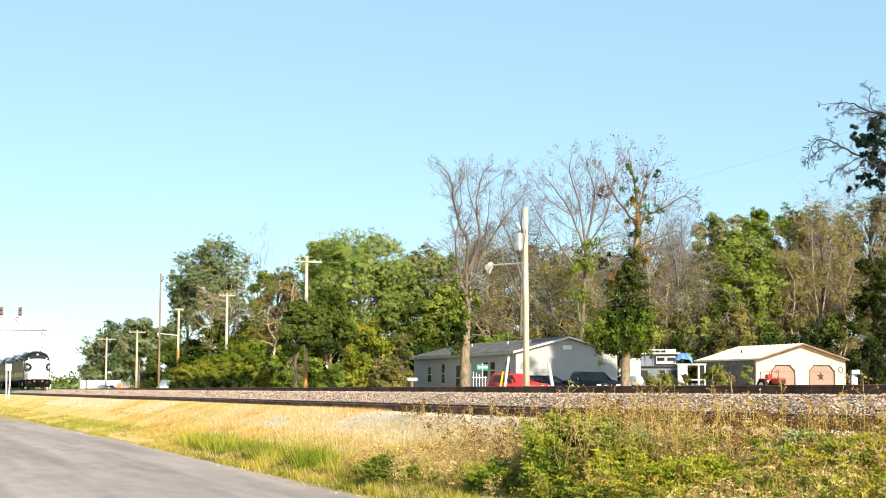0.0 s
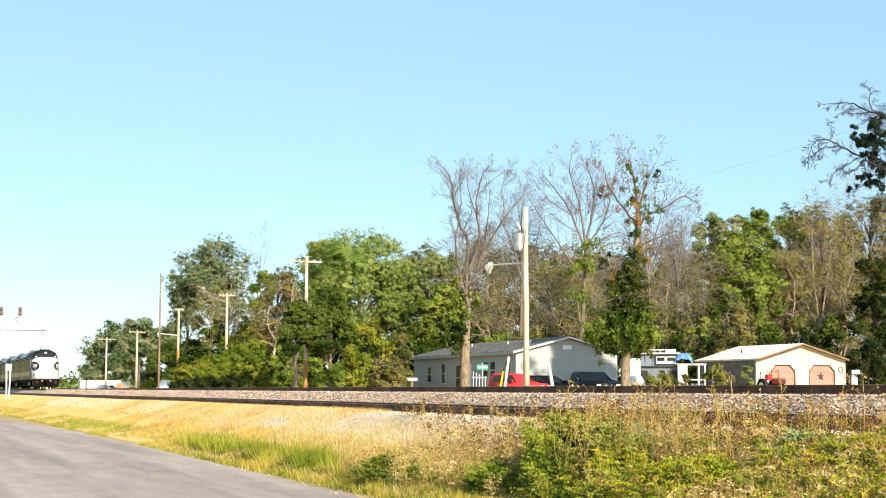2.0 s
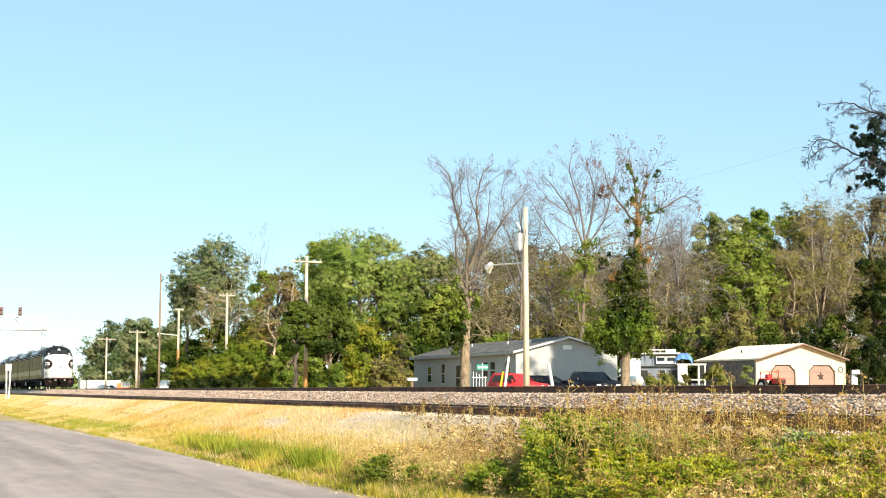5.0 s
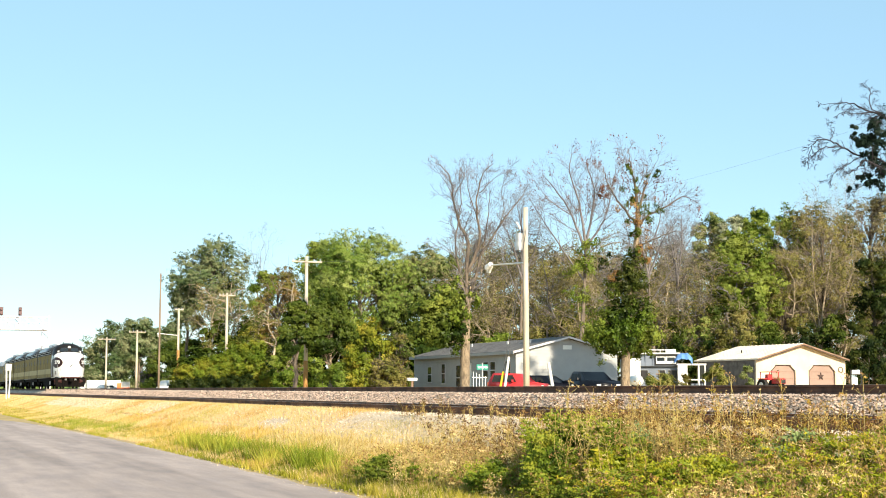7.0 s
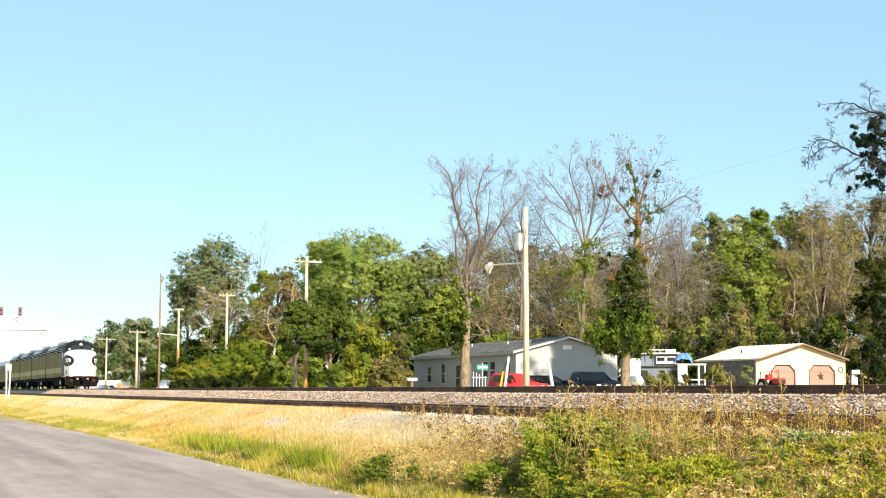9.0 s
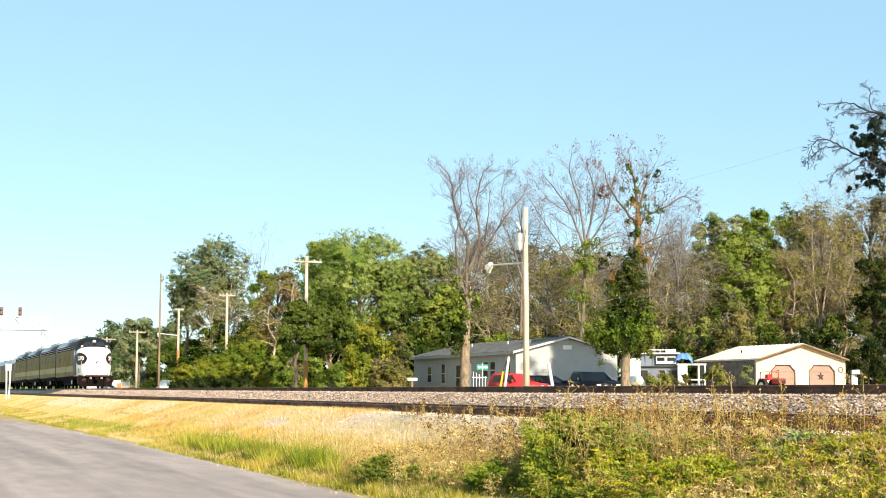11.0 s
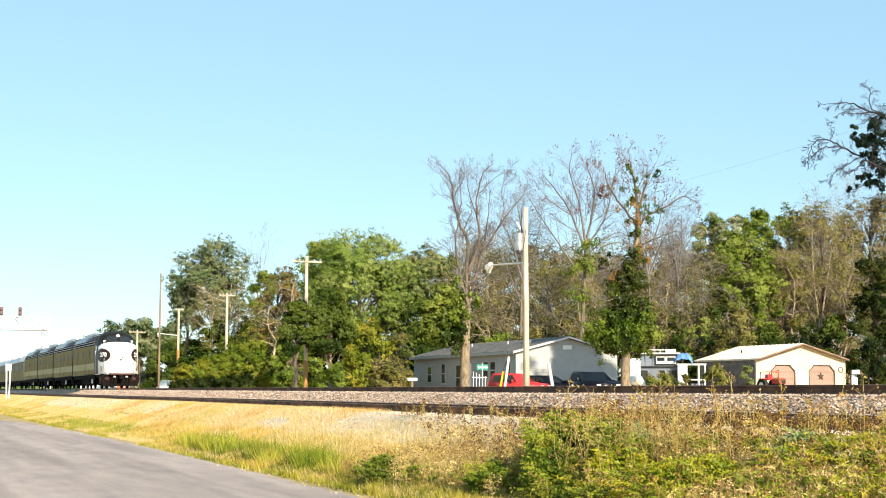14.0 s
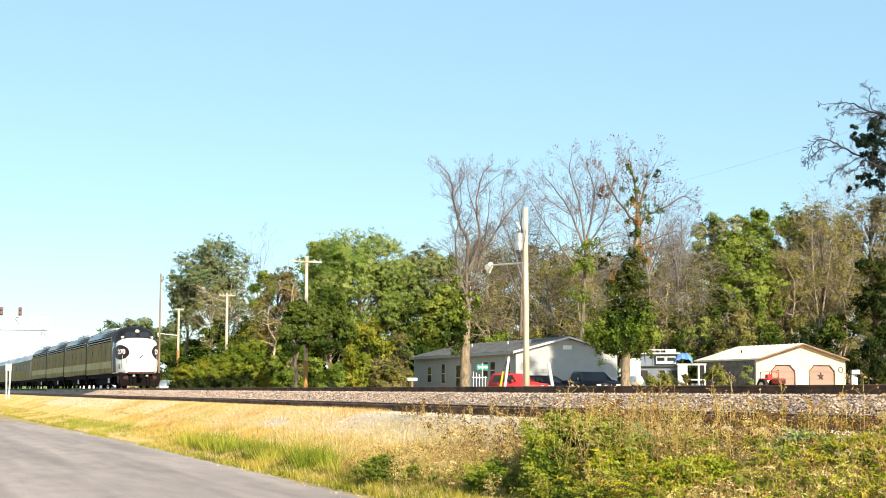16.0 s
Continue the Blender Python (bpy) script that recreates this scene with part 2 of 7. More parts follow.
M["shrubdark"] = leaf_mat("dark_shrub_leaves", [(0.06, 0.085, 0.010), (0.13, 0.165, 0.018), (0.25, 0.26, 0.032)], patch=1.8, pick=0.3)
M["crop"] = leaf_mat("field_crop", [(0.10, 0.16, 0.05), (0.17, 0.24, 0.07)], patch=0.1)


# ---- mesh helpers ----
def link(name, me, material, parent=None, label=""):
    if material is not None:
        me.materials.append(material)
    ob = new(name, me)
    ob.parent = parent
    if label:
        ob["label"] = label
    return ob


def part(name, bm, material, parent=None, label="", smooth=False):
    """Links a bmesh as one mesh object under a thing or a part."""
    me = bpy.data.meshes.new(name)
    bmesh.ops.recalc_face_normals(bm, faces=bm.faces)
    if smooth:
        for f in bm.faces:
            f.smooth = True
    bm.to_mesh(me)
    bm.free()
    return link(name, me, material, parent, label)


def sheet(name, verts, faces, material, parent=None, label="", smooth=False):
    """A mesh from arrays: verts (n, 3), faces (m, 3 or 4)."""
    verts, faces = np.asarray(verts, np.float32), np.asarray(faces, np.int32)
    me = bpy.data.meshes.new(name)
    k = faces.shape[1]
    me.vertices.add(len(verts))
    me.vertices.foreach_set("co", verts.ravel())
    me.loops.add(faces.size)
    me.loops.foreach_set("vertex_index", faces.ravel())
    me.polygons.add(len(faces))
    me.polygons.foreach_set("loop_start", np.arange(len(faces), dtype=np.int32) * k)
    if smooth:
        me.polygons.foreach_set("use_smooth", np.ones(len(faces), bool))
    me.update(calc_edges=True)
    return link(name, me, material, parent, label)


def thing(name, m, label, category, group="", kind=""):
    e = new(name)
    e.empty_display_size = 0.3
    e.matrix_basis = m
    return tagged(e, label, category, group, kind)


def box(bm, x0, x1, y0, y1, z0, z1, bevel=0.0, seg=2):
    r = bmesh.ops.create_cube(bm, size=1)["verts"]
    for v in r:
        v.co = Vector(((x0 + x1) / 2 + v.co.x * (x1 - x0), (y0 + y1) / 2 + v.co.y * (y1 - y0), (z0 + z1) / 2 + v.co.z * (z1 - z0)))
    if bevel:
        bmesh.ops.bevel(bm, geom=list({e for v in r for e in v.link_edges}), offset=bevel, segments=seg, affect="EDGES", profile=0.5)
    return bm


def bx(*a, bevel=0.0, seg=2):
    return box(bmesh.new(), *a, bevel=bevel, seg=seg)


def rod(bm, a, b, r0, r1=None, seg=10):
    a, b = Vector(a), Vector(b)
    r1 = r0 if r1 is None else r1
    q = (b - a).to_track_quat("Z", "Y")
    rings = []
    for p, r in ((a, r0), (b, r1)):
        rings.append([bm.verts.new(p + q @ Vector((r * math.cos(2 * math.pi * i / seg), r * math.sin(2 * math.pi * i / seg), 0))) for i in range(seg)])
    for i in range(seg):
        j = (i + 1) % seg
        bm.faces.new((rings[0][i], rings[0][j], rings[1][j], rings[1][i]))
    bm.faces.new(rings[0][::-1])
    bm.faces.new(rings[1])
    return bm


def rd(a, b, r0, r1=None, seg=10):
    return rod(bmesh.new(), a, b, r0, r1, seg)


def prism(bm, pts, axis, lo, hi):
    """A closed outline of (u, v) pushed from lo to hi along axis; u, v are the two other axes in order."""
    def at(u, v, w):
        return {"x": (w, u, v), "y": (u, w, v), "z": (u, v, w)}[axis]
    a = [bm.verts.new(at(u, v, lo)) for u, v in pts]
    b = [bm.verts.new(at(u, v, hi)) for u, v in pts]
    bm.faces.new(a)
    bm.faces.new(b[::-1])
    for i in range(len(pts)):
        j = (i + 1) % len(pts)
        bm.faces.new((a[i], b[i], b[j], a[j]))
    return bm


def pr(pts, axis, lo, hi):
    return prism(bmesh.new(), pts, axis, lo, hi)


# ---- ground ----
GX = [-60, 6.2, 7.4, 9.0, 10.1, 13.5, 14.2, 18.5, 20.2, 24, 30, 40, 62, 110]
GZ = [0.0, 0.0, 0.14, 0.57, 0.93, 0.93, 1.365, 1.375, 0.85, 0.72, 0.80, 1.0, 1.25, 1.4]


def gz(x):
    return np.interp(x, GX, GZ)


def build_ground():
    xs = np.array([-2500, -300, -60, -20, -3, 0, 3, 6.2, 6.8, 7.4, 8.2, 9, 10.1, 13.5, 14.2, 18.5, 20.2, 24, 30, 40, 62, 110, 300, 2500])
    ys = np.concatenate([[-2500, -300, -60], np.arange(-20, 140, 2.0), np.arange(140, 400, 20), [600, 1200, 3500]])
    gx, gy = np.meshgrid(xs, ys, indexing="ij")
    z = gz(gx) + np.where((gx > 6.6) & (gx < 9.5), 0.02 * np.sin(gy * 0.7 + gx * 2) * np.sin(gy * 0.23), 0)
    n, m = gx.shape
    idx = np.arange(n * m).reshape(n, m)
    f = np.stack([idx[:-1, :-1], idx[1:, :-1], idx[1:, 1:], idx[:-1, 1:]], -1).reshape(-1, 4)
    g = sheet("ground", np.stack([gx, gy, z], -1).reshape(-1, 3), f, M["soil"], smooth=True)
    tagged(g, "dry grassy ground with bare soil", "ground", kind="structure")
    # the near road, slightly crowned, with a ragged edge
    rng = np.random.default_rng(3)
    ys = np.concatenate([[-400, -100], np.arange(-20, 90, 0.35), np.arange(90, 400, 8), [900, 2500]])
    edge = 6.25 + rng.normal(0, 0.035, len(ys)) + 0.10 * np.sin(ys * 0.21)
    sway = -0.0026 * np.clip(ys - 50, 0, 30) ** 2 - 0.156 * np.clip(ys - 80, 0, 3000)
    edge = edge + sway
    cols = [(-0.9 + sway, 0.006), (0.4 + sway, 0.03), (2.8 + sway, 0.06), (5.2 + sway, 0.03), (edge - 0.25, 0.018), (edge, 0.004)]
    v = np.stack([np.stack([x, ys, np.full(len(ys), z)], -1) for x, z in cols])
    n, m = v.shape[:2]
    idx = np.arange(n * m).reshape(n, m)
    f = np.stack([idx[:-1, :-1], idx[1:, :-1], idx[1:, 1:], idx[:-1, 1:]], -1).reshape(-1, 4)
    tagged(sheet("road", v.reshape(-1, 3), f, M["asphalt"], smooth=True), "worn grey asphalt road with darker streaks", "road", kind="structure")


def build_track(name, xc, top, y0, y1, label):
    """Two rails on wooden ties; top: the height of the rail heads."""
    t = thing(name, pose(xc, 0, top), label, "railway track", kind="structure")
    prof = [(-0.07, -0.17), (0.07, -0.17), (0.07, -0.155), (0.012, -0.135), (0.012, -0.045), (0.036, -0.035), (0.036, -0.002), (0.028, 0), (-0.028, 0), (-0.036, -0.002), (-0.036, -0.035), (-0.012, -0.045), (-0.012, -0.135), (-0.07, -0.155)]
    for s in (-1, 1):
        r = part("rail", pr([(u + s * 0.755, v) for u, v in prof], "y", y0, y1), M["rail"], t, "rust-brown steel rail")
        part("rail_head", bx(s * 0.755 - 0.026, s * 0.755 + 0.026, y0, y1, -0.001, 0.003), M["railtop"], r, "polished running surface")
    me = bpy.data.meshes.new("tie")
    b = bx(-1.3, 1.3, -0.115, 0.115, -0.35, -0.165, bevel=0.012, seg=1)
    b.to_mesh(me)
    b.free()
    me.materials.append(M["tie"])
    rng = random.Random(5)
    y, k = 8.0, 0
    while y < 158 and k < 290:
        o = new("tie", me)
        o.parent = t
        o.matrix_basis = pose(rng.uniform(-0.05, 0.05), y, rng.uniform(-0.012, 0.004), 0, 0, rng.uniform(-1.5, 1.5))
        y += 0.52
        k += 1
    far = bmesh.new()
    while y < y1:
        box(far, -1.3, 1.3, y - 0.115, y + 0.115, -0.35, -0.17)
        y += 2.08
    part("far_ties", far, M["tie"], t)["kind"] = "stuff"


def stones(name, n, xr, yr, size, zoff, material, label, seed, pw=1.0):
    """Loose broken stones strewn on the ground sheet, denser where they lie near."""
    rng = np.random.default_rng(seed)
    base = np.array([(1, 0, 0), (-1, 0, 0), (0, 1, 0), (0, -1, 0), (0, 0, 1)], np.float32)
    tri = np.array([(0, 2, 4), (2, 1, 4), (1, 3, 4), (3, 0, 4)])
    x = rng.uniform(*xr, n)
    u = rng.random(n) ** pw
    y = yr[0] + (yr[1] - yr[0]) * u
    s = size * rng.uniform(0.6, 1.5, n) * (1 + np.clip(y - 30, 0, 200) / 55)
    v = base[None] * rng.uniform(0.6, 1.2, (n, 5, 1)) * s[:, None, None]
    a = rng.uniform(0, 6.28, n)
    tilt = rng.normal(0, 0.5, n)
    ca, sa, ct, stt = np.cos(a)[:, None], np.sin(a)[:, None], np.cos(tilt)[:, None], np.sin(tilt)[:, None]
    X, Y, Z = v[..., 0], v[..., 1], v[..., 2] * 0.75
    Y, Z = Y * ct - Z * stt, Y * stt + Z * ct
    X, Y = X * ca - Y * sa, X * sa + Y * ca
    z0 = gz(x) + zoff + s * 0.2
    v = np.stack([X + x[:, None], Y + y[:, None], Z + z0[:, None]], -1)
    f = (tri[None] + (np.arange(n) * 5)[:, None, None]).reshape(-1, 3)
    tagged(sheet(name, v.reshape(-1, 3), f, material), label, "gravel", kind="stuff")


build_ground()
tagged(part("ballast_bed", pr([(8.9, 0.2), (8.9, 0.55), (10.1, 0.95), (13.5, 0.95), (14.2, 1.385), (18.5, 1.385), (20.2, 0.87), (20.2, 0.2)], "y", -60, 900), M["ballast"]),
       "grey-pink crushed stone bed under both tracks", "ballast", kind="structure")
tagged(part("gravel_shoulder", pr([(8.72, 0.42), (8.72, 0.50), (8.9, 0.578), (9.0, 0.61), (10.1, 0.972), (11.05, 0.972), (11.05, 0.90), (10.1, 0.90)], "y", -60, 300), M["screenings"]),
       "pale crushed limestone shoulder beside the near track", "gravel shoulder", kind="structure")
build_track("near_railway_track", 11.95, 1.135, -60, 900, "rusty railway track on dark wooden ties in ballast")
build_track("far_railway_track", 16.25, 1.58, -60, 900, "main railway track on dark wooden ties in high ballast")


# ---- trees and plants ----
def leaf_array(rng, pts, size, flat=0.5, wid=0.32):
    """A diamond leaf, folded a little, at each point."""
    n = len(pts)
    d = rng.normal(0, 1, (n, 3))
    d[:, 2] = d[:, 2] * flat - 0.25
    d /= np.linalg.norm(d, axis=1, keepdims=True)
    e = np.cross(d, rng.normal(0, 1, (n, 3)))
    e /= np.linalg.norm(e, axis=1, keepdims=True) + 1e-9
    s = (size * rng.uniform(0.55, 1.45, n))[:, None]
    v = np.stack([pts - d * s * 0.5, pts + e * s * wid, pts + d * s * 0.5, pts - e * s * wid], 1)
    return v.reshape(-1, 3), np.arange(4 * n).reshape(n, 4)


def tube_array(paths):
    """Tapered four-sided tubes; paths: arrays of (x, y, z, r) rows."""
    vs, fs, k = [], [], 0
    for p in paths:
        p = np.asarray(p)
        n = len(p)
        seg = 7 if p[0, 3] > 0.08 else 3
        t = np.gradient(p[:, :3], axis=0)
        t /= np.linalg.norm(t, axis=1, keepdims=True) + 1e-9
        ref = np.where(np.abs(t[:, 2:3]) > 0.9, [[1.0, 0, 0]], [[0, 0, 1.0]])
        a = np.cross(t, ref)
        a /= np.linalg.norm(a, axis=1, keepdims=True) + 1e-9
        b = np.cross(t, a)
        ang = np.arange(seg) * 2 * math.pi / seg
        ring = p[:, None, :3] + p[:, None, 3:4] * (np.cos(ang)[None, :, None] * a[:, None] + np.sin(ang)[None, :, None] * b[:, None])
        vs.append(ring.reshape(-1, 3))
        i = np.arange(n - 1)[:, None] * seg + np.arange(seg)[None]
        j = np.arange(n - 1)[:, None] * seg + (np.arange(seg)[None] + 1) % seg
        fs.append(np.stack([i, j, j + seg, i + seg], -1).reshape(-1, 4) + k)
        k += n * seg
    return np.concatenate(vs), np.concatenate(fs)


def bend(rng, a, b, r0, r1, n=5, wob=0.06, rise=0.0):
    """A crooked tapered path from a to b."""
    a, b = np.asarray(a, float), np.asarray(b, float)
    u = np.linspace(0, 1, n)[:, None]
    p = a + (b - a) * u
    L = np.linalg.norm(b - a)
    p[1:-1] += rng.normal(0, wob * L, (n - 2, 3)) * 0.6
    p[:, 2] += rise * L * (u[:, 0] * (1 - u[:, 0]))
    return np.concatenate([p, r0 + (r1 - r0) * u], 1)


def leaf_tris(rng, pts, nrm, size, wid=0.34, loose=0.5, rise=0.0):
    """A small pointed leaf at each point, turned more or less towards nrm."""
    n = nrm + rng.normal(0, loose, nrm.shape)
    d = rng.normal(0, 1, n.shape) + [0, 0, rise]
    d -= n * ((d * n).sum(1) / ((n * n).sum(1) + 1e-9))[:, None]
    d /= np.linalg.norm(d, axis=1, keepdims=True) + 1e-9
    e = np.cross(n, d)
    e /= np.linalg.norm(e, axis=1, keepdims=True) + 1e-9
    s = (size * rng.uniform(0.6, 1.45, len(pts)))[:, None]
    v = np.stack([pts - d * s * 0.5 + e * s * wid, pts - d * s * 0.5 - e * s * wid, pts + d * s * 0.6], 1)
    return v.reshape(-1, 3), np.arange(3 * len(pts)).reshape(-1, 3)


def crown_points(rng, H, R, hb, lumps, per, spread, shell=0.55, bunch=0.12):
    """Clump middles gathered in lobes of an uneven crown, the leaf points round each, and which way those leaves face."""
    nl = max(6, lumps // 11)
    half, mid = (H - hb) / 2, (H + hb) / 2
    lobes = [(rng.normal(0, 0.1) * R, rng.normal(0, 0.1) * R, mid + half * 0.66, R * 0.36)]
    for i in range(nl - 1):
        az = 2.4 * i + rng.uniform(-0.5, 0.5)
        up = 1 - 1.75 * (i + 0.5) / (nl - 1)
        w = math.sqrt(max(0.05, 1 - up * up)) * rng.uniform(0.60, 0.88)
        lobes.append((math.cos(az) * w * R, math.sin(az) * w * R, mid + up * half * rng.uniform(0.62, 0.86), R * rng.uniform(0.22, 0.46)))
    lobes = np.array(lobes)
    flat = min(1.3, half / R + 0.2)
    lobes[:, 2] = np.minimum(lobes[:, 2], H - lobes[:, 3] * flat * 0.9)
    pick = lobes[rng.integers(0, nl, lumps)]
    d = rng.normal(0, 1, (lumps, 3))
    d /= np.linalg.norm(d, axis=1, keepdims=True)
    r = shell + (1 - shell) * rng.random(lumps)
    cs = pick[:, :3] + d * (pick[:, 3] * r)[:, None] * np.array([1, 1, flat])
    nb = max(3, per // 13)
    wide = np.repeat(rng.uniform(0.55, 1.35, lumps), nb)[:, None]
    off = np.clip(rng.normal(0, 1, (lumps * nb, 3)), -1.7, 1.7) * np.array([1, 1, 0.66])
    mids = np.repeat(cs, nb, 0) + off * spread * wide
    out = cs - np.array([0, 0, mid - 0.15 * half])
    out /= np.linalg.norm(out, axis=1, keepdims=True) + 1e-9
    face = np.repeat(out * 0.6 + d * 0.4, nb, 0) + off * 0.4 + rng.normal(0, 0.45, mids.shape) + np.array([0, 0, 0.3])
    o = rng.normal(0, 1, (lumps * nb * 13, 3)) * np.array([1, 1, 0.7])
    pts = np.repeat(mids, 13, 0) + o * bunch
    nrm = np.repeat(face, 13, 0) + o * 0.2
    ok = pts[:, 2] > 0.03
    return cs[cs[:, 2] > 0.2], pts[ok], nrm[ok]


def leafy_tree(x, y, H, R, hb, leaf, seed, label, lumps=150, per=130, size=0.30, trunk=0.22, bark="bark", spread=None, name="tree", sparse=False, shift=(0, 0), rise=0.0):
    """A broadleaf tree: trunk, limbs to the clumps of the crown, and the leaves."""
    rng = np.random.default_rng(seed)
    t = thing(name, pose(x, y, float(gz(x)) - 0.05), label, "tree" if name == "tree" else "bush")
    spread = spread or R * 0.125
    thick = name == "thicket" and per < 40
    cs, pts, nrm = crown_points(rng, H, R, hb, lumps, per if thick else int(per * 1.75), spread, 0.35 if sparse else 0.5, size * 0.50)
    cs[:, :2] += shift
    pts[:, :2] += shift
    top = np.array([rng.normal(0, R * 0.12), rng.normal(0, R * 0.12), H * 0.8])
    stem = bend(rng, (0, 0, 0), top, trunk, trunk * 0.25, 8, 0.02)
    paths = [stem]
    for i, c in enumerate(cs):
        if i % (1 if sparse else 3):
            continue
        hs = np.clip(c[2] - 0.55 * math.hypot(c[0], c[1]) - 0.1 * H, max(0.1, hb * 0.6), H * 0.75)
        k = hs / top[2]
        s = np.array([np.interp(k, np.linspace(0, 1, 8), stem[:, j]) for j in range(3)])
        paths.append(bend(rng, s, c, trunk * 0.26 * (1 - 0.5 * k), 0.012, 4, 0.07, 0.25))
        if sparse:
            for _ in range(3):
                paths.append(bend(rng, c - (c - s) * rng.uniform(0, 0.5), c + rng.normal(0, R * 0.22, 3) + [0, 0, R * 0.12], 0.022, 0.007, 4, 0.08))
    v, f = tube_array(paths)
    sheet("trunk", v, f, M[bark], t, "bark-covered trunk and limbs", True)
    v, f = leaf_tris(rng, pts, nrm, size if thick else size * 0.66, 0.36 if not rise else 0.26, 0.4, rise)
    sheet("crown", v, f, M[leaf], t)
    return t


def curve(pts, n=4):
    """Points of a smooth line through pts."""
    p = np.asarray(pts, float)
    q = np.concatenate([[2 * p[0] - p[1]], p, [2 * p[-1] - p[-2]]])
    out = []
    for i in range(1, len(q) - 2):
        for k in range(n):
            t = k / n
            out.append(0.5 * (2 * q[i] + (q[i + 1] - q[i - 1]) * t + (2 * q[i - 1] - 5 * q[i] + 4 * q[i + 1] - q[i + 2]) * t * t + (3 * q[i] - q[i - 1] - 3 * q[i + 1] + q[i + 2]) * t ** 3))
    return np.array(out + [p[-1]])


def sprigs(rng, paths, tips, p, d, L, r, level, many, droop=0.0):
    """A side branch with its twigs."""
    side = np.cross(d, rng.normal(0, 1, 3))
    side /= np.linalg.norm(side) + 1e-9
    e = d * rng.uniform(0.5, 1.0) + side * rng.uniform(0.4, 0.95) + np.array([0, 0, rng.uniform(-0.05, 0.3) - droop])
    e /= np.linalg.norm(e)
    q = bend(rng, p, p + e * L, r, r * 0.4, (2, 3, 5)[level], 0.06, -0.10 + 0.5 * droop)
    paths.append(q)
    if level == 0:
        tips.append(q[-1, :3])
        return
    for _ in range(many[level - 1]):
        u = rng.uniform(0.2, 1.0)
        w = np.array([np.interp(u, np.linspace(0, 1, len(q)), q[:, j]) for j in range(3)])
        sprigs(rng, paths, tips, w, e, L * 0.68 * (1.2 - 0.6 * u) * rng.uniform(0.6, 1.2), max(0.0055, r * 0.5), level - 1, many, droop)


def limb_tree(x, y, trunk, limbs, seed, label, bark="twig", limb_bark=None, reach=2.2, gap=0.55, many=(4, 5), leaf=None, n_leaf=0, size=0.14, low=0.0, mats=(), turn=-21.7, droop=0.0, k=1.0, taper=0.62, twigs="bare grey branches and fine twigs", trunk_bark="palebark"):
    """A tree with chosen limbs: trunk and each limb are (radius, points); mats: (material, label, leaf size, clumps of (across, deep, up, spread, leaves)); k: scale."""
    rng = np.random.default_rng(seed)
    t = thing("tree", pose(x, y, float(gz(x)) - 0.05, 0, 0, turn), label, "tree")
    r0, pts = trunk[0] * k, np.array(trunk[1]) * k
    limbs = [(r * k, np.array(q) * k) for r, q in limbs]
    mats = [(m, text, sz * k, [(u * k, w * k, z * k, sp * k, n) for u, w, z, sp, n in cl]) for m, text, sz, cl in mats]
    reach, gap, low, size = reach * k, gap * k, low * k, size * k
    c = curve(pts, 5)
    v, f = tube_array([np.concatenate([c, np.linspace(r0, r0 * taper, len(c))[:, None]], 1)])
    sheet("trunk", v, f, M[trunk_bark], t, "rough tan trunk" if trunk_bark == "palebark" else "rough grey-brown trunk", True)
    big, fine, tips = [], [], []
    for r, pts in limbs:
        c = curve(pts, 5)
        c[1:-1] += rng.normal(0, 0.022, c[1:-1].shape)
        rr = r * (1 - 0.86 * np.linspace(0, 1, len(c)) ** 0.8)
        big.append(np.concatenate([c, rr[:, None]], 1))
        L = np.concatenate([[0], np.cumsum(np.linalg.norm(np.diff(c, axis=0), axis=1))])
        n = max(2, int(L[-1] / gap))
        for j in range(n):
            u = L[-1] * (0.16 + 0.84 * (j + rng.random()) / n)
            p = np.array([np.interp(u, L, c[:, i]) for i in range(3)])
            q = np.array([np.interp(min(L[-1], u + 0.3), L, c[:, i]) for i in range(3)])
            d = q - p if u < L[-1] - 0.3 else c[-1] - c[-2]
            d /= np.linalg.norm(d) + 1e-9
            sprigs(rng, fine, tips, p, d, reach * (1.05 - 0.6 * u / L[-1]) * rng.uniform(0.6, 1.15), max(0.010, 0.36 * float(np.interp(u, L, rr))), 2, many, droop)
    for q in big:
        v, f = tube_array([q])
        sheet("limb", v, f, M[limb_bark or bark], t, "", True)
    v, f = tube_array(fine)
    sheet("branchwork", v, f, M[bark], t, twigs)
    if leaf:
        tp = np.array(tips)
        tp = tp[tp[:, 2] > low]
        # leaves hold on in a few bunches
        pick = tp[rng.integers(0, len(tp), max(1, n_leaf // 6))]
        p = np.repeat(pick, 6, 0) + rng.normal(0, 0.13, (len(pick) * 6, 3))
        v, f = leaf_tris(rng, p, rng.normal(0, 1, p.shape), size)
        sheet("foliage", v, f, M[leaf], t, "few withered leaves")
    for material, text, sz, clumps in mats:
        p, nn = [], []
        for u, w, z, sp, n in clumps:
            m = max(3, n // 45)
            mid = np.array([u, w, z]) + rng.normal(0, sp, (m, 3)) * [1, 0.8, 1]
            o = rng.normal(0, 1, (m * 45, 3))
            p.append(np.repeat(mid, 45, 0) + o * sp * 0.30)
            nn.append(o * 0.5 + np.repeat((mid - [u, w, z]) / sp, 45, 0) * 0.5 + [0, 0, 0.3])
        v, f = leaf_tris(rng, np.concatenate(p), np.concatenate(nn), sz)
        sheet("ivy", v, f, M[material], t, text)
    return t


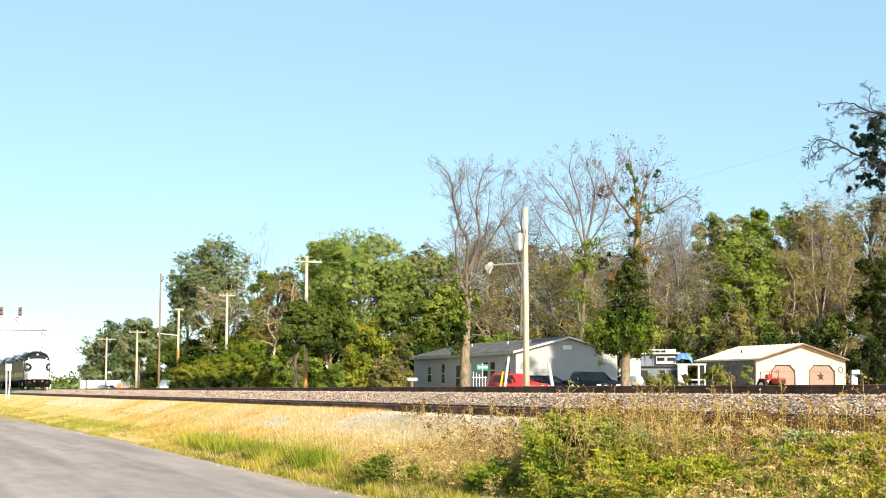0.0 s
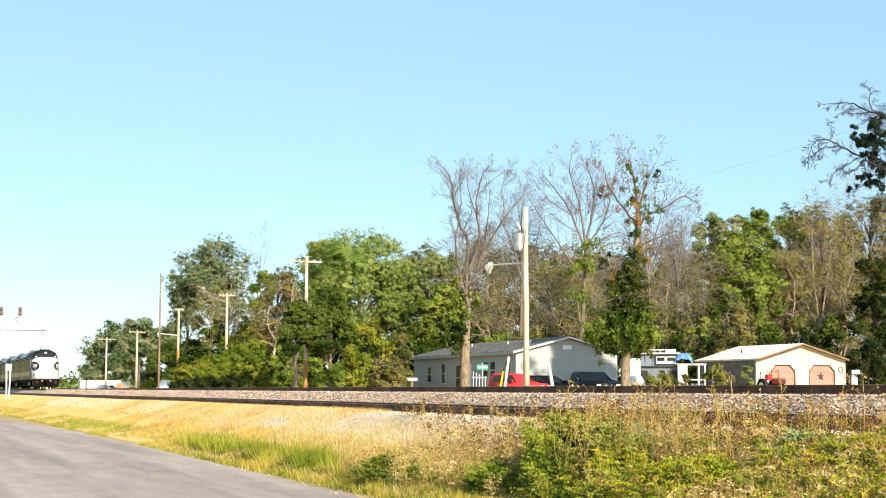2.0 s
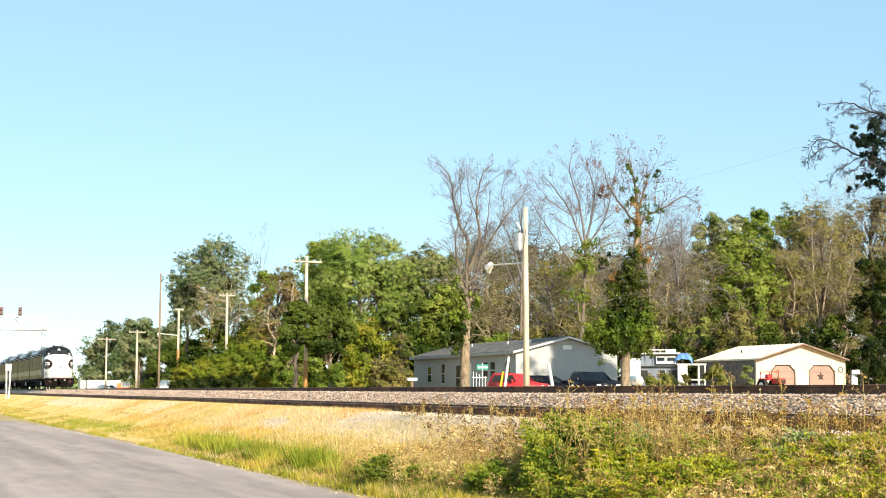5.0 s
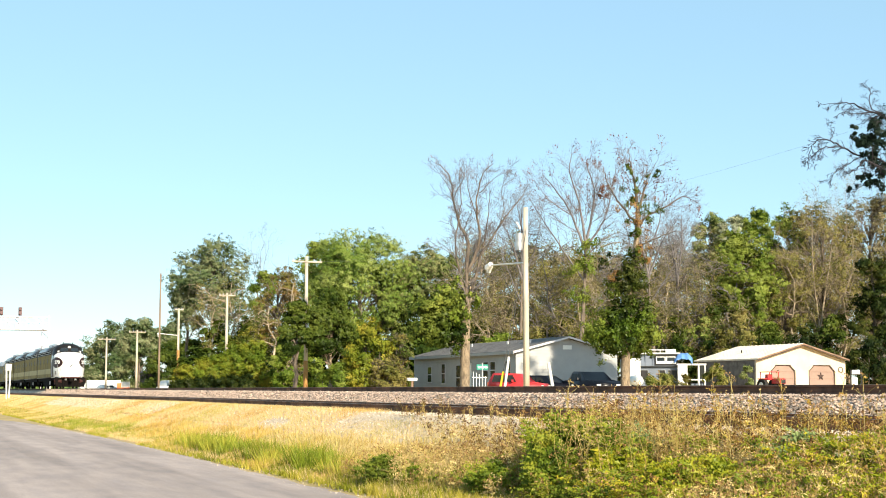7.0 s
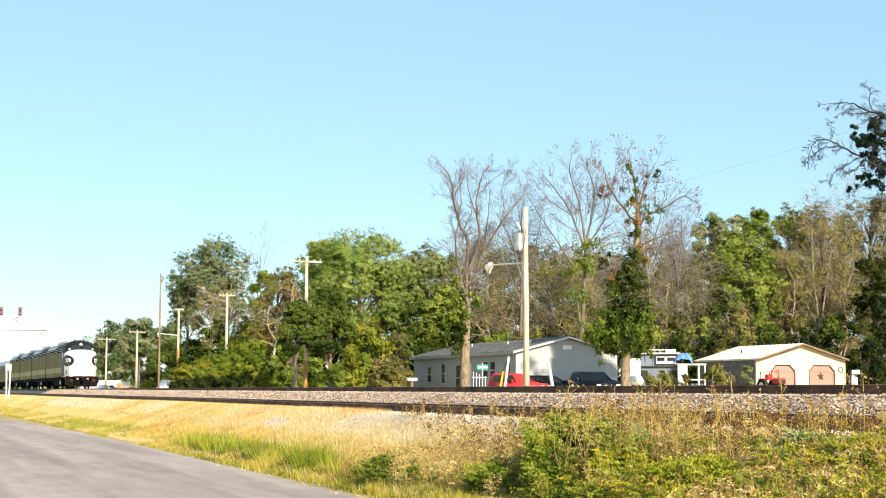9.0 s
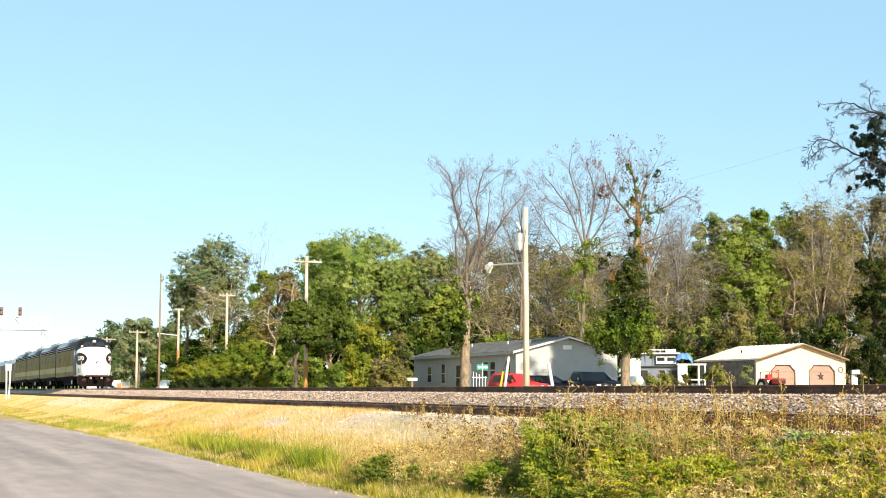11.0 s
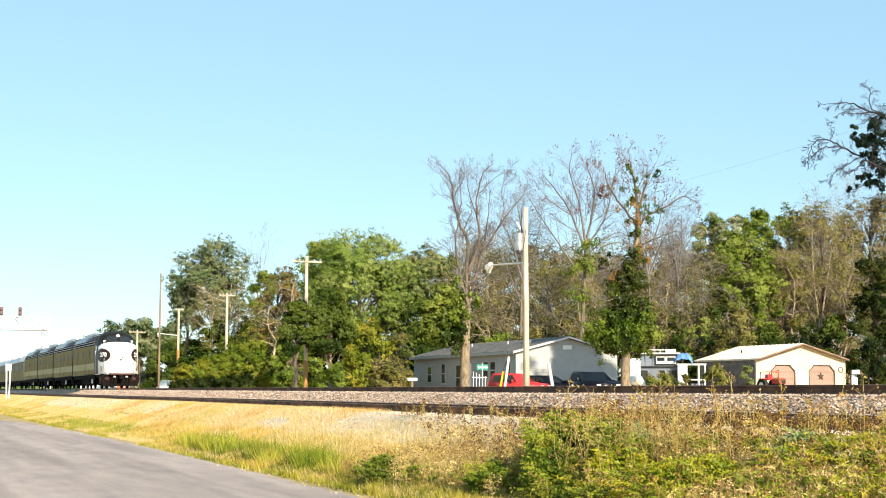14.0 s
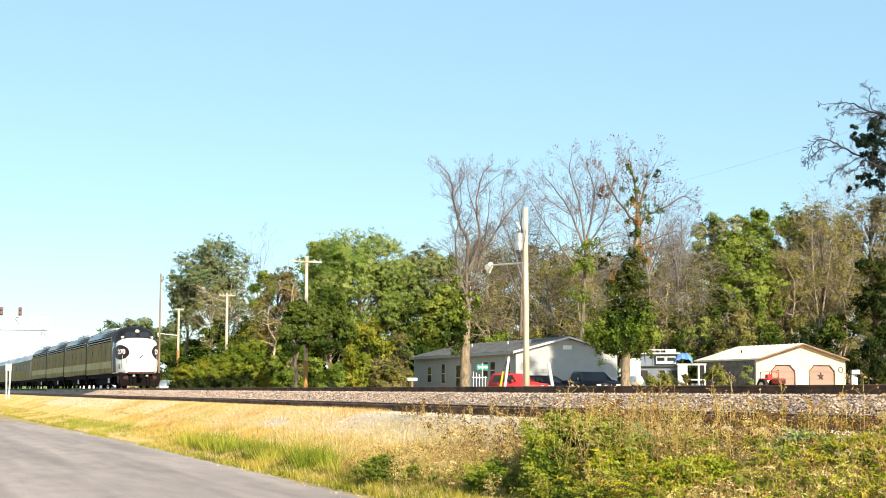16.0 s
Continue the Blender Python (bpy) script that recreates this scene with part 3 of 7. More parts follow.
def tangle_tree(x, y, H, R, seed, label, bark="paletwig", leaf="fade", n_leaf=5000, size=0.13, stems=3, droop=0.5):
    """A half-dead, vine-hung tree: leaning stems, arching limbs that droop at the ends, thin drab leaves."""
    rng = np.random.default_rng(seed)
    t = thing("tree", pose(x, y, float(gz(x)) - 0.05), label, "tree")
    main, fine, ends = [], [], []

    def arch(p, d, L, r, n, fall):
        u = np.linspace(0, 1, n)[:, None]
        c = p + d * L * u + np.array([0, 0, 1.0]) * (0.30 * u - fall * u * u) * L
        c[1:] += rng.normal(0, 0.05 * L, (n - 1, 3)) * 0.5
        return np.concatenate([c, r * (1 - 0.65 * u)], 1)

    for k in range(stems):
        az = 6.283 * (k + rng.random() * 0.6) / stems
        end = np.array([math.cos(az) * R * rng.uniform(0.2, 0.6), math.sin(az) * R * rng.uniform(0.2, 0.6), H * rng.uniform(0.72, 0.98)])
        s = bend(rng, (math.cos(az) * 0.25, math.sin(az) * 0.25, 0), end, rng.uniform(0.10, 0.2), 0.03, 9, 0.05)
        main.append(s)
        for i in range(13):
            u = rng.uniform(0.2, 1.0)
            p = np.array([np.interp(u, np.linspace(0, 1, 9), s[:, j]) for j in range(3)])
            a = rng.uniform(0, 6.283)
            d = np.array([math.cos(a), math.sin(a), rng.uniform(0.0, 0.9) * (1.2 - 0.7 * u)])
            q = arch(p, d / np.linalg.norm(d), R * rng.uniform(0.45, 1.0) * (1.1 - 0.45 * u), rng.uniform(0.035, 0.09), 6, droop * rng.uniform(0.4, 1.3))
            main.append(q)
            for _ in range(6):
                w = q[rng.integers(1, 6), :3]
                a2 = a + rng.normal(0, 0.9)
                d2 = np.array([math.cos(a2), math.sin(a2), rng.normal(0.1, 0.55)])
                g = arch(w, d2 / np.linalg.norm(d2), R * rng.uniform(0.18, 0.42), 0.018, 4, droop * rng.uniform(0.5, 1.8))
                fine.append(g)
                for _ in range(4):
                    b = g[rng.integers(1, 4), :3]
                    e = b + rng.normal(0, 1, 3) * [0.32, 0.32, 0.3] * R * 0.3 + [0, 0, rng.uniform(-0.35, 0.3)]
                    fine.append(bend(rng, b, e, 0.010, 0.006, 3, 0.08))
                    ends.append(e)
    v, f = tube_array(main)
    sheet("trunk", v, f, M[bark], t, "pale leaning stems and arching limbs", True)
    v, f = tube_array(fine)
    sheet("branchwork", v, f, M[bark], t, "tangle of fine pale twigs")
    tp = np.array(ends)
    keep = tp[rng.random(len(tp)) < 0.6]
    m = n_leaf // 16
    mid = keep[rng.integers(0, len(keep), m)]
    o = rng.normal(0, 1, (m * 16, 3))
    pts = np.repeat(mid, 16, 0) + o * [0.26, 0.26, 0.34]
    ok = pts[:, 2] > 0.1
    v, f = leaf_tris(rng, pts[ok], (o * 0.5 + [0, -0.3, 0.3])[ok], size)
    sheet("foliage", v, f, M[leaf], t, "thin drab leaves among the twigs")
    return t


def twig_tree(x, y, H, base, leaders, reach, r, seed, label, bark="twig", limbs=9, subs=6, twigs=4, leaf=None, n_leaf=0, size=0.16):
    """A leafless tree with fine twigs; leaders: (dx, dy, height share) of each main stem's end above the fork; reach: length of the lowest limbs."""
    rng = np.random.default_rng(seed)
    t = thing("tree", pose(x, y, float(gz(x)) - 0.05), label, "tree")
    fork = np.array([rng.normal(0, 0.12), rng.normal(0, 0.12), base])
    v, f = tube_array([bend(rng, (0, 0, 0), fork, r, r * 0.7, 8, 0.015)])
    sheet("trunk", v, f, M["palebark"], t, "rough tan trunk", True)
    paths, tips = [], []

    def off(p, d, L, r0, level):
        side = np.cross(d, rng.normal(0, 1, 3))
        side /= np.linalg.norm(side) + 1e-9
        e = d * rng.uniform(0.45, 0.9) + side * rng.uniform(0.55, 1.0) + np.array([0, 0, rng.uniform(0.0, 0.3)])
        e /= np.linalg.norm(e)
        q = bend(rng, p, p + e * L, r0, r0 * 0.35, 5 if level == 2 else (3 if level else 2), 0.05, -0.12)
        paths.append(q)
        if level == 0:
            tips.append(q[-1, :3])
            return
        for k in range(subs if level == 2 else twigs):
            u = rng.uniform(0.22, 1.0)
            w = np.array([np.interp(u, np.linspace(0, 1, len(q)), q[:, j]) for j in range(3)])
            off(w, e, L * (0.66 if level == 2 else 0.72) * (1.2 - 0.6 * u) * rng.uniform(0.6, 1.2), max(0.0065, r0 * 0.46), level - 1)

    for dx, dy, hs in leaders:
        end = np.array([dx, dy, base + (H - base) * hs])
        s = bend(rng, fork, end, r * 0.42, 0.012, 9, 0.022, 0.0)
        paths.append(s)
        d = end - fork
        d /= np.linalg.norm(d)
        for k in range(limbs):
            u = (k + rng.uniform(0.2, 1.2)) / limbs
            u = min(0.98, 0.08 + 0.92 * u)
            p = np.array([np.interp(u, np.linspace(0, 1, 9), s[:, j]) for j in range(4)])
            off(p[:3], d, reach * (1.0 - 0.6 * u) * rng.uniform(0.7, 1.2), max(0.010, p[3] * 0.45), 2)
    v, f = tube_array(paths)
    sheet("branchwork", v, f, M[bark], t, "bare grey branches and fine twigs")
    if leaf:
        tp = np.array(tips)
        pts = tp[rng.integers(0, len(tp), n_leaf)] + rng.normal(0, 0.14, (n_leaf, 3))
        v, f = leaf_array(rng, pts, size)
        sheet("foliage", v, f, M[leaf], t, "few withered leaves")
    return t


def woods():
    leafy_tree(37.9, 176.5, 20.1, 5.4, 6.3, "misty", 301, "tall tree with a dull green and grey thinning crown", 230, 125, 0.27, 0.33)
    leafy_tree(36.9, 185.5, 17.3, 2.6, 7.3, "misty", 302, "leafy tree by the street with haze put into its blue-green", 120, 96, 0.29, 0.3)
    tangle_tree(36.5, 159.8, 15.0, 5.2, 303, "dead tree with pale sticks in the tree row", "deadlimb", "fade", 4500, 0.15, droop=0.35)
    twig_tree(46.6, 185.9, 22.8, 13.5, [(-1.01, 0.9, 0.9), (0.43, -0.77, 1.0), (1.73, -0.29, 0.92)], 3.72, 0.12, 304, "leafless sapling rising over the tree row", "twig", 8, 5, 3)
    leafy_tree(35.4, 132.3, 13.8, 2.4, 3.3, "dry", 305, "thin tree with browning sparse leaves", 110, 44, 0.26, 0.27, sparse=True)
    tangle_tree(35.2, 129.8, 11.8, 2.8, 306, "bare dying tree with tan branches", "deadlimb", "dry", 4200, 0.15, droop=0.6)
    leafy_tree(38.0, 148.5, 14.2, 2.0, 6.1, "green", 307, "green leafy deciduous tree", 90, 81, 0.28, 0.27)
    leafy_tree(44.0, 133.2, 16.2, 6.2, 3.2, "bright", 308, "broad round tree with a bright green crown", 420, 150, 0.27, 0.29, rise=1.6)
    leafy_tree(42.6, 141.3, 16.7, 2.8, 8.2, "green", 309, "green leafy deciduous tree", 150, 88, 0.3, 0.29)
    leafy_tree(50.5, 131.7, 15.4, 3.6, 5.5, "dull", 310, "tree with a dull green crown", 200, 96, 0.28, 0.28)
    leafy_tree(56.3, 139.0, 15.6, 2.4, 5.8, "deep", 311, "dark green leafy tree", 110, 81, 0.3, 0.28)
    leafy_tree(30.7, 100.8, 8.5, 2.0, 2.4, "deep", 312, "low dark green tree with a leaning tan trunk", 190, 111, 0.22, 0.2, "palebark")
    leafy_tree(28.1, 100.5, 7.7, 1.2, 2.4, "deep", 313, "dark green leafy tree", 100, 96, 0.22, 0.19)
    leafy_tree(30.7, 98.6, 2.8, 1.1, -0.8, "green", 314, "low green bush under the tree row", 60, 66, 0.2, 0.05, name="bush")
    leafy_tree(29.75, 99.3, 2.2, 0.65, -0.7, "green", 315, "low green bush under the tree row", 40, 66, 0.2, 0.05, name="bush")
    leafy_tree(33.7, 121.1, 6.7, 2.0, -2.0, "green", 316, "green leafy deciduous tree", 140, 88, 0.24, 0.18)
    leafy_tree(33.8, 135.1, 7.9, 2.8, -2.4, "yell", 317, "leafy tree turning yellow-green", 160, 88, 0.26, 0.2)
    leafy_tree(31.3, 129.6, 5.5, 2.2, -1.7, "green", 320, "green overgrown hedge bush in the tree row", 140, 88, 0.24, 0.06, name="bush")
    leafy_tree(35.5, 106.4, 6.3, 2.4, -1.8, "amber", 321, "low tree with yellowing leaves", 190, 88, 0.22, 0.17)
    leafy_tree(38.4, 106.3, 5.8, 1.2, -1.7, "dry", 322, "browning shrubby tree near the house", 110, 44, 0.2, 0.17, sparse=True)
    leafy_tree(36.7, 103.8, 3.5, 1.5, -1.0, "fade", 323, "thin grey-green shrub near the house", 110, 66, 0.2, 0.05, sparse=True, name="bush")
    leafy_tree(45.0, 305.0, 15.0, 6.4, -4.5, "misty", 324, "leafy tree by the street with haze put into its blue-green", 190, 121, 0.49, 0.28)
    leafy_tree(43.3, 316.4, 13.0, 3.0, -3.9, "misty", 325, "leafy tree by the street with haze put into its blue-green", 90, 111, 0.49, 0.26)
    leafy_tree(53.9, 290.6, 14.9, 3.1, 4.7, "misty", 326, "leafy tree by the street with haze put into its blue-green", 110, 111, 0.42, 0.28)
    leafy_tree(43.7, 264.6, 13.6, 3.6, 3.6, "misty", 327, "leafy tree by the street with haze put into its blue-green", 180, 121, 0.45, 0.26)
    leafy_tree(42.1, 214.6, 8.7, 1.9, -2.6, "deep", 328, "dark green leafy tree", 100, 74, 0.4, 0.2)
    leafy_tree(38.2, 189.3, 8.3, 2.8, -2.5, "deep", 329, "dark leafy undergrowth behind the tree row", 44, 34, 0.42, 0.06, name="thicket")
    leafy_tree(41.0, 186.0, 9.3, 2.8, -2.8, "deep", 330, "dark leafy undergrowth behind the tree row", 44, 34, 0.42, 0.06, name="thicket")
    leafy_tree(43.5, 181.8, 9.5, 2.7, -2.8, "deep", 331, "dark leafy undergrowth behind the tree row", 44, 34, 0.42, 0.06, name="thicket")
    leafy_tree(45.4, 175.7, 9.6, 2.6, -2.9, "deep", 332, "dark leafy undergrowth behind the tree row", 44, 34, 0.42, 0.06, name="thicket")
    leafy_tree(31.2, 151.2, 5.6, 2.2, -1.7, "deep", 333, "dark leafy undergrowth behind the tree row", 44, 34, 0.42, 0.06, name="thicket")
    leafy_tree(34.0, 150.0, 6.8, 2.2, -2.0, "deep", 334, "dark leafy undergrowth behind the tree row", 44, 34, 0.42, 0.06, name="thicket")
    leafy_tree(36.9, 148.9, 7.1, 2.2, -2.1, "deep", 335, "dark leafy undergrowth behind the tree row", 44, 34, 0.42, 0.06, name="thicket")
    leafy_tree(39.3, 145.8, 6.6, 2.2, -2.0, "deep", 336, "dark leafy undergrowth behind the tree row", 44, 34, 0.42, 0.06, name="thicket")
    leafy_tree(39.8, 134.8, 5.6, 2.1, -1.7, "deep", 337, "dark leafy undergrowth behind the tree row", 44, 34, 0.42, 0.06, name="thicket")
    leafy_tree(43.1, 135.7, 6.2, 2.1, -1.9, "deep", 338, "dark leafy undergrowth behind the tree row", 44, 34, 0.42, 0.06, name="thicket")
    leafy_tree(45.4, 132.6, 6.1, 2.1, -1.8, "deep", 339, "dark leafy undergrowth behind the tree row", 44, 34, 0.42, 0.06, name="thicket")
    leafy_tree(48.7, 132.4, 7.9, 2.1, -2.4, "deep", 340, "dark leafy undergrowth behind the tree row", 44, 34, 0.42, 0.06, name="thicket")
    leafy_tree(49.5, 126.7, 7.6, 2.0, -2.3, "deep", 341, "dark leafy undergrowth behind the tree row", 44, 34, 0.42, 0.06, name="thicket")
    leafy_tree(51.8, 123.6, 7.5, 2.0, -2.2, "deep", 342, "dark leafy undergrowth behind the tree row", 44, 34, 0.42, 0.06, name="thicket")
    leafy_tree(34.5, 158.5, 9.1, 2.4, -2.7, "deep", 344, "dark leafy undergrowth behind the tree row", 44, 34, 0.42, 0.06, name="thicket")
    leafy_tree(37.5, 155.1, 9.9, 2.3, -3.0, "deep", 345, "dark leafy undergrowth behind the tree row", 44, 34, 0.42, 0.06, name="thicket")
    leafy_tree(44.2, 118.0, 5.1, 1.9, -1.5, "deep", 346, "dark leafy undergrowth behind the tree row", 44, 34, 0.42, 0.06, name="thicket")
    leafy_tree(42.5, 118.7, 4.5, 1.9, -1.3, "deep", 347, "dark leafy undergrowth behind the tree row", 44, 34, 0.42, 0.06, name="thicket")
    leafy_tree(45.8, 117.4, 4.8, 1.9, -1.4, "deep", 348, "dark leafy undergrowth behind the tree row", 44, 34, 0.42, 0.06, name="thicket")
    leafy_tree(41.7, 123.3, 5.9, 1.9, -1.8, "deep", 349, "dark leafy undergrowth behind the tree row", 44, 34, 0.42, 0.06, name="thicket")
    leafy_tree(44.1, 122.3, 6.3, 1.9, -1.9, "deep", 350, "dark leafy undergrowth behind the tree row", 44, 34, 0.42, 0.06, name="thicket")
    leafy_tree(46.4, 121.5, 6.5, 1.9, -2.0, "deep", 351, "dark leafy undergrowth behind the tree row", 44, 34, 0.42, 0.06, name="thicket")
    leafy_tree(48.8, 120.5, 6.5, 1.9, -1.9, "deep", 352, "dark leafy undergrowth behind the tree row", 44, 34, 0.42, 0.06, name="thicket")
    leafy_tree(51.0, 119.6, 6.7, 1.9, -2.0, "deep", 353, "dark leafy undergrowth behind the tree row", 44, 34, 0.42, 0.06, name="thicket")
    leafy_tree(42.8, 233.0, 9.0, 3.4, -2.7, "deep", 780, "dark green leafy tree behind the shed", 150, 90, 0.36, 0.2)
    # overgrown hedge: yellow-green tops, near-black thickets as painted shade at the foot
    hr = random.Random(9)
    for i in range(8):
        x, y, h = 25.2 + 0.87 * i, 127.7 - 0.35 * i, 3.1 + 0.36 * i
        leafy_tree(x, y, h, 1.25 + 0.05 * i, -0.3, ("amber", "yell", "amber", "yell")[i % 4], 700 + i, "yellow-green overgrown hedge bush", 90, 70, 0.18, 0.05, name="bush")
        leafy_tree(x - 0.75 + hr.uniform(-0.1, 0.1), y - 0.9, 1.75 + 0.08 * i, 0.95, -0.6, "black", 720 + i, "near-black thicket put in as shade at the hedge foot", 60, 60, 0.17, 0.05, name="thicket")
    # near-black thickets, coloured as deep shade, that close the tree row's foot
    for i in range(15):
        leafy_tree(35.2 + 1.75 * i, 153.0 - 2.9 * i + hr.uniform(-0.8, 0.8), 6.4 + hr.uniform(-0.8, 1.6), 2.3, -2.0, "black", 740 + i, "near-black backing thicket coloured as the tree row's shade", 60, 38, 0.36, 0.06, name="thicket")
    # tall dead tree at the house
    limb_tree(31.45, 75.7, (0.30, [(0, 0, 0), (0.05, 0, 3.0), (0.08, 0, 4.6), (0.1, 0, 5.6)]), [
        (0.25, [(0.1, 0, 5.3), (0.12, 0, 6.2), (0.16, 0, 7.2), (0.2, 0, 8.6)]),
        (0.12, [(0.12, 0, 5.6), (0.55, 0.1, 6.8), (0.9, 0.2, 8.4), (1.4, 0.3, 10.4), (1.5, 0.3, 12.4)]),
        (0.09, [(0.12, 0, 6.0), (-0.3, -0.1, 7.6), (-0.5, -0.2, 9.4), (-0.2, -0.3, 11.6), (-0.3, -0.4, 13.6)]),
        (0.13, [(0.15, 0, 7.4), (0.23, 0.1, 9.25), (-0.27, 0.2, 10.4), (-0.6, 0.3, 11.9), (-0.87, 0.4, 13.3), (-1.45, 0.5, 14.1)]),
        (0.045, [(-0.37, 0.2, 10.9), (-0.94, -0.3, 12.6), (-1.85, -0.6, 13.9)]),
        (0.045, [(-0.62, 0.3, 12.0), (0.07, 0.6, 13.5), (0.35, 0.8, 14.1)]),
        (0.11, [(0.18, 0, 7.5), (0.9, -0.2, 9.4), (0.77, -0.4, 10.8), (0.74, -0.5, 11.9), (1.1, -0.6, 13.3), (1.7, -0.8, 13.9)]),
        (0.045, [(0.77, -0.4, 10.8), (0.3, -0.8, 12.1), (0.1, -1.1, 13.4)]),
        (0.04, [(0.9, -0.5, 12.2), (1.74, -0.2, 13.1), (2.6, 0.1, 13.6)]),
        (0.10, [(0.2, 0, 7.8), (1.17, 0.3, 8.9), (1.9, 0.6, 10.1), (2.6, 0.8, 11.1), (3.4, 1.0, 12.1), (3.9, 1.2, 13.0)]),
        (0.04, [(2.1, 0.6, 10.3), (2.35, 0.3, 11.4), (2.25, 0.1, 12.6), (2.7, 0, 13.6)]),
        (0.04, [(0.1, 0, 7.6), (-0.27, -0.2, 8.25), (-0.77, -0.4, 8.65), (-1.44, -0.6, 9.0), (-1.95, -0.7, 9.25)]),
        (0.08, [(0.15, 0, 6.9), (0.8, 0.1, 7.4), (0.95, 0.2, 8.7), (0.5, 0.3, 10.0)]),
    ], 354, "tall bare dead tree with a tan trunk", "twig", "bark", 1.6, 0.36, (5, 7), k=1.01, taper=0.85, mats=[
        # same sprouts in two greens: lit tops and shade put into the colour
        ("green", "upper sprouts round the trunk in a sunlit green", 0.17, [(-1.6, -0.2, 5.6, 0.45, 1300), (-0.9, -0.2, 6.2, 0.40, 1300), (-0.4, -0.3, 5.2, 0.42, 700), (0.35, -0.1, 6.0, 0.30, 300)]),
        ("deep", "sprouts with shade put into a darker green", 0.17, [(-2.3, -0.1, 4.3, 0.42, 1500), (-2.4, 0, 5.1, 0.40, 1000), (-1.3, -0.1, 4.1, 0.42, 1300), (-0.5, -0.2, 3.8, 0.40, 1000), (-1.4, -0.2, 5.1, 0.5, 900), (-0.5, -0.4, 5.8, 0.4, 700), (-1.5, 0.5, 4.9, 0.6, 1500), (-0.5, 0.5, 4.5, 0.5, 900)])])
    # half-dead ivy-clad tree at the house corner
    limb_tree(34.9, 62.65, (0.31, [(0, 0, 0), (0.1, 0, 3.1), (0.36, 0, 5.9), (0.7, 0, 8.4), (0.9, 0, 10.6), (0.96, 0, 12.2)]), [
        (0.12, [(0.95, 0, 12.0), (0.82, 0.1, 13.4), (0.6, 0.2, 14.6), (0.46, 0.2, 15.7)]),
        (0.10, [(0.95, 0, 11.6), (1.3, -0.2, 12.9), (1.6, -0.3, 13.9), (2.1, -0.4, 14.8)]),
        (0.10, [(0.9, 0, 10.6), (1.6, 0.3, 11.5), (2.9, 0.6, 12.2), (3.9, 0.8, 12.8), (4.6, 1.0, 12.6)]),
        (0.07, [(0.85, 0, 9.6), (1.96, -0.4, 10.0), (3.2, -0.7, 10.4), (4.1, -0.8, 10.0)]),
        (0.10, [(0.9, 0, 10.9), (0.25, 0.2, 11.8), (-0.36, 0.4, 12.7), (-0.9, 0.5, 13.8), (-1.1, 0.6, 14.7)]),
        (0.06, [(0.7, 0, 8.1), (-0.3, -0.3, 8.8), (-1.3, -0.5, 8.5)]),
        (0.06, [(0.4, 0, 6.2), (1.4, -0.3, 6.5), (2.6, -0.4, 6.3), (3.3, -0.4, 5.9)]),
        (0.06, [(0.4, 0, 6.0), (-0.6, -0.3, 6.6), (-1.6, -0.4, 6.2)]),
    ], 356, "tall half-dead tree with ivy on its trunk", "twig", "bark", 2.3, 0.40, (5, 6), "redleaf", 420, 0.12, 11.0, k=0.835, taper=0.42, mats=[
        ("black", "very dark green climbing ivy", 0.14, [(0.35, -0.3, 8.2, 0.42, 1150), (0.3, -0.35, 7.3, 0.50, 1350), (0.0, -0.3, 6.3, 0.45, 800), (-1.2, -0.2, 8.5, 0.25, 400), (-0.4, 0, 5.4, 0.4, 700)]),
        ("deep", "dark green climbing ivy", 0.14, [(0.72, -0.3, 9.2, 0.30, 260), (0.85, -0.3, 10.2, 0.30, 220), (0.95, -0.3, 11.2, 0.34, 200), (0.9, -0.3, 7.3, 0.35, 800), (-0.5, -0.3, 7.0, 0.35, 600), (1.5, -0.2, 11.6, 0.45, 330), (0.5, -0.2, 12.4, 0.4, 230), (1.0, -0.2, 13.2, 0.32, 110), (1.8, -0.2, 14.0, 0.3, 150), (0.4, -0.2, 14.3, 0.2, 120), (-0.9, -0.2, 5.2, 0.5, 1500), (1.1, -0.2, 5.4, 0.45, 1300), (0.3, 0, 5.6, 0.5, 1200), (-0.5, -0.3, 3.5, 0.45, 1200), (0.7, -0.3, 3.5, 0.40, 1000), (-1.3, 0, 3.5, 0.40, 900), (1.3, 0, 3.6, 0.35, 700)]),
        ("green", "leafy green shoots low on the trunk", 0.14, [(0.3, -0.5, 4.7, 0.45, 1300), (-1.5, 0.1, 4.5, 0.45, 1500), (1.4, 0, 4.6, 0.45, 1300), (-0.6, -0.4, 4.4, 0.45, 1300), (-1.9, 0, 4.0, 0.3, 500), (1.8, 0.1, 4.1, 0.3, 500), (0.9, -0.3, 4.2, 0.35, 700)]),
        ("russet", "orange-brown withered creeper leaves", 0.11, [(0.95, -0.3, 10.9, 0.28, 260), (1.0, -0.3, 9.8, 0.35, 260), (-0.8, -0.3, 7.9, 0.3, 260), (1.2, -0.3, 9.0, 0.3, 180), (0.6, -0.3, 10.3, 0.5, 220), (0.2, -0.2, 12.0, 0.5, 160), (1.6, -0.2, 12.6, 0.5, 160)]),
    ])
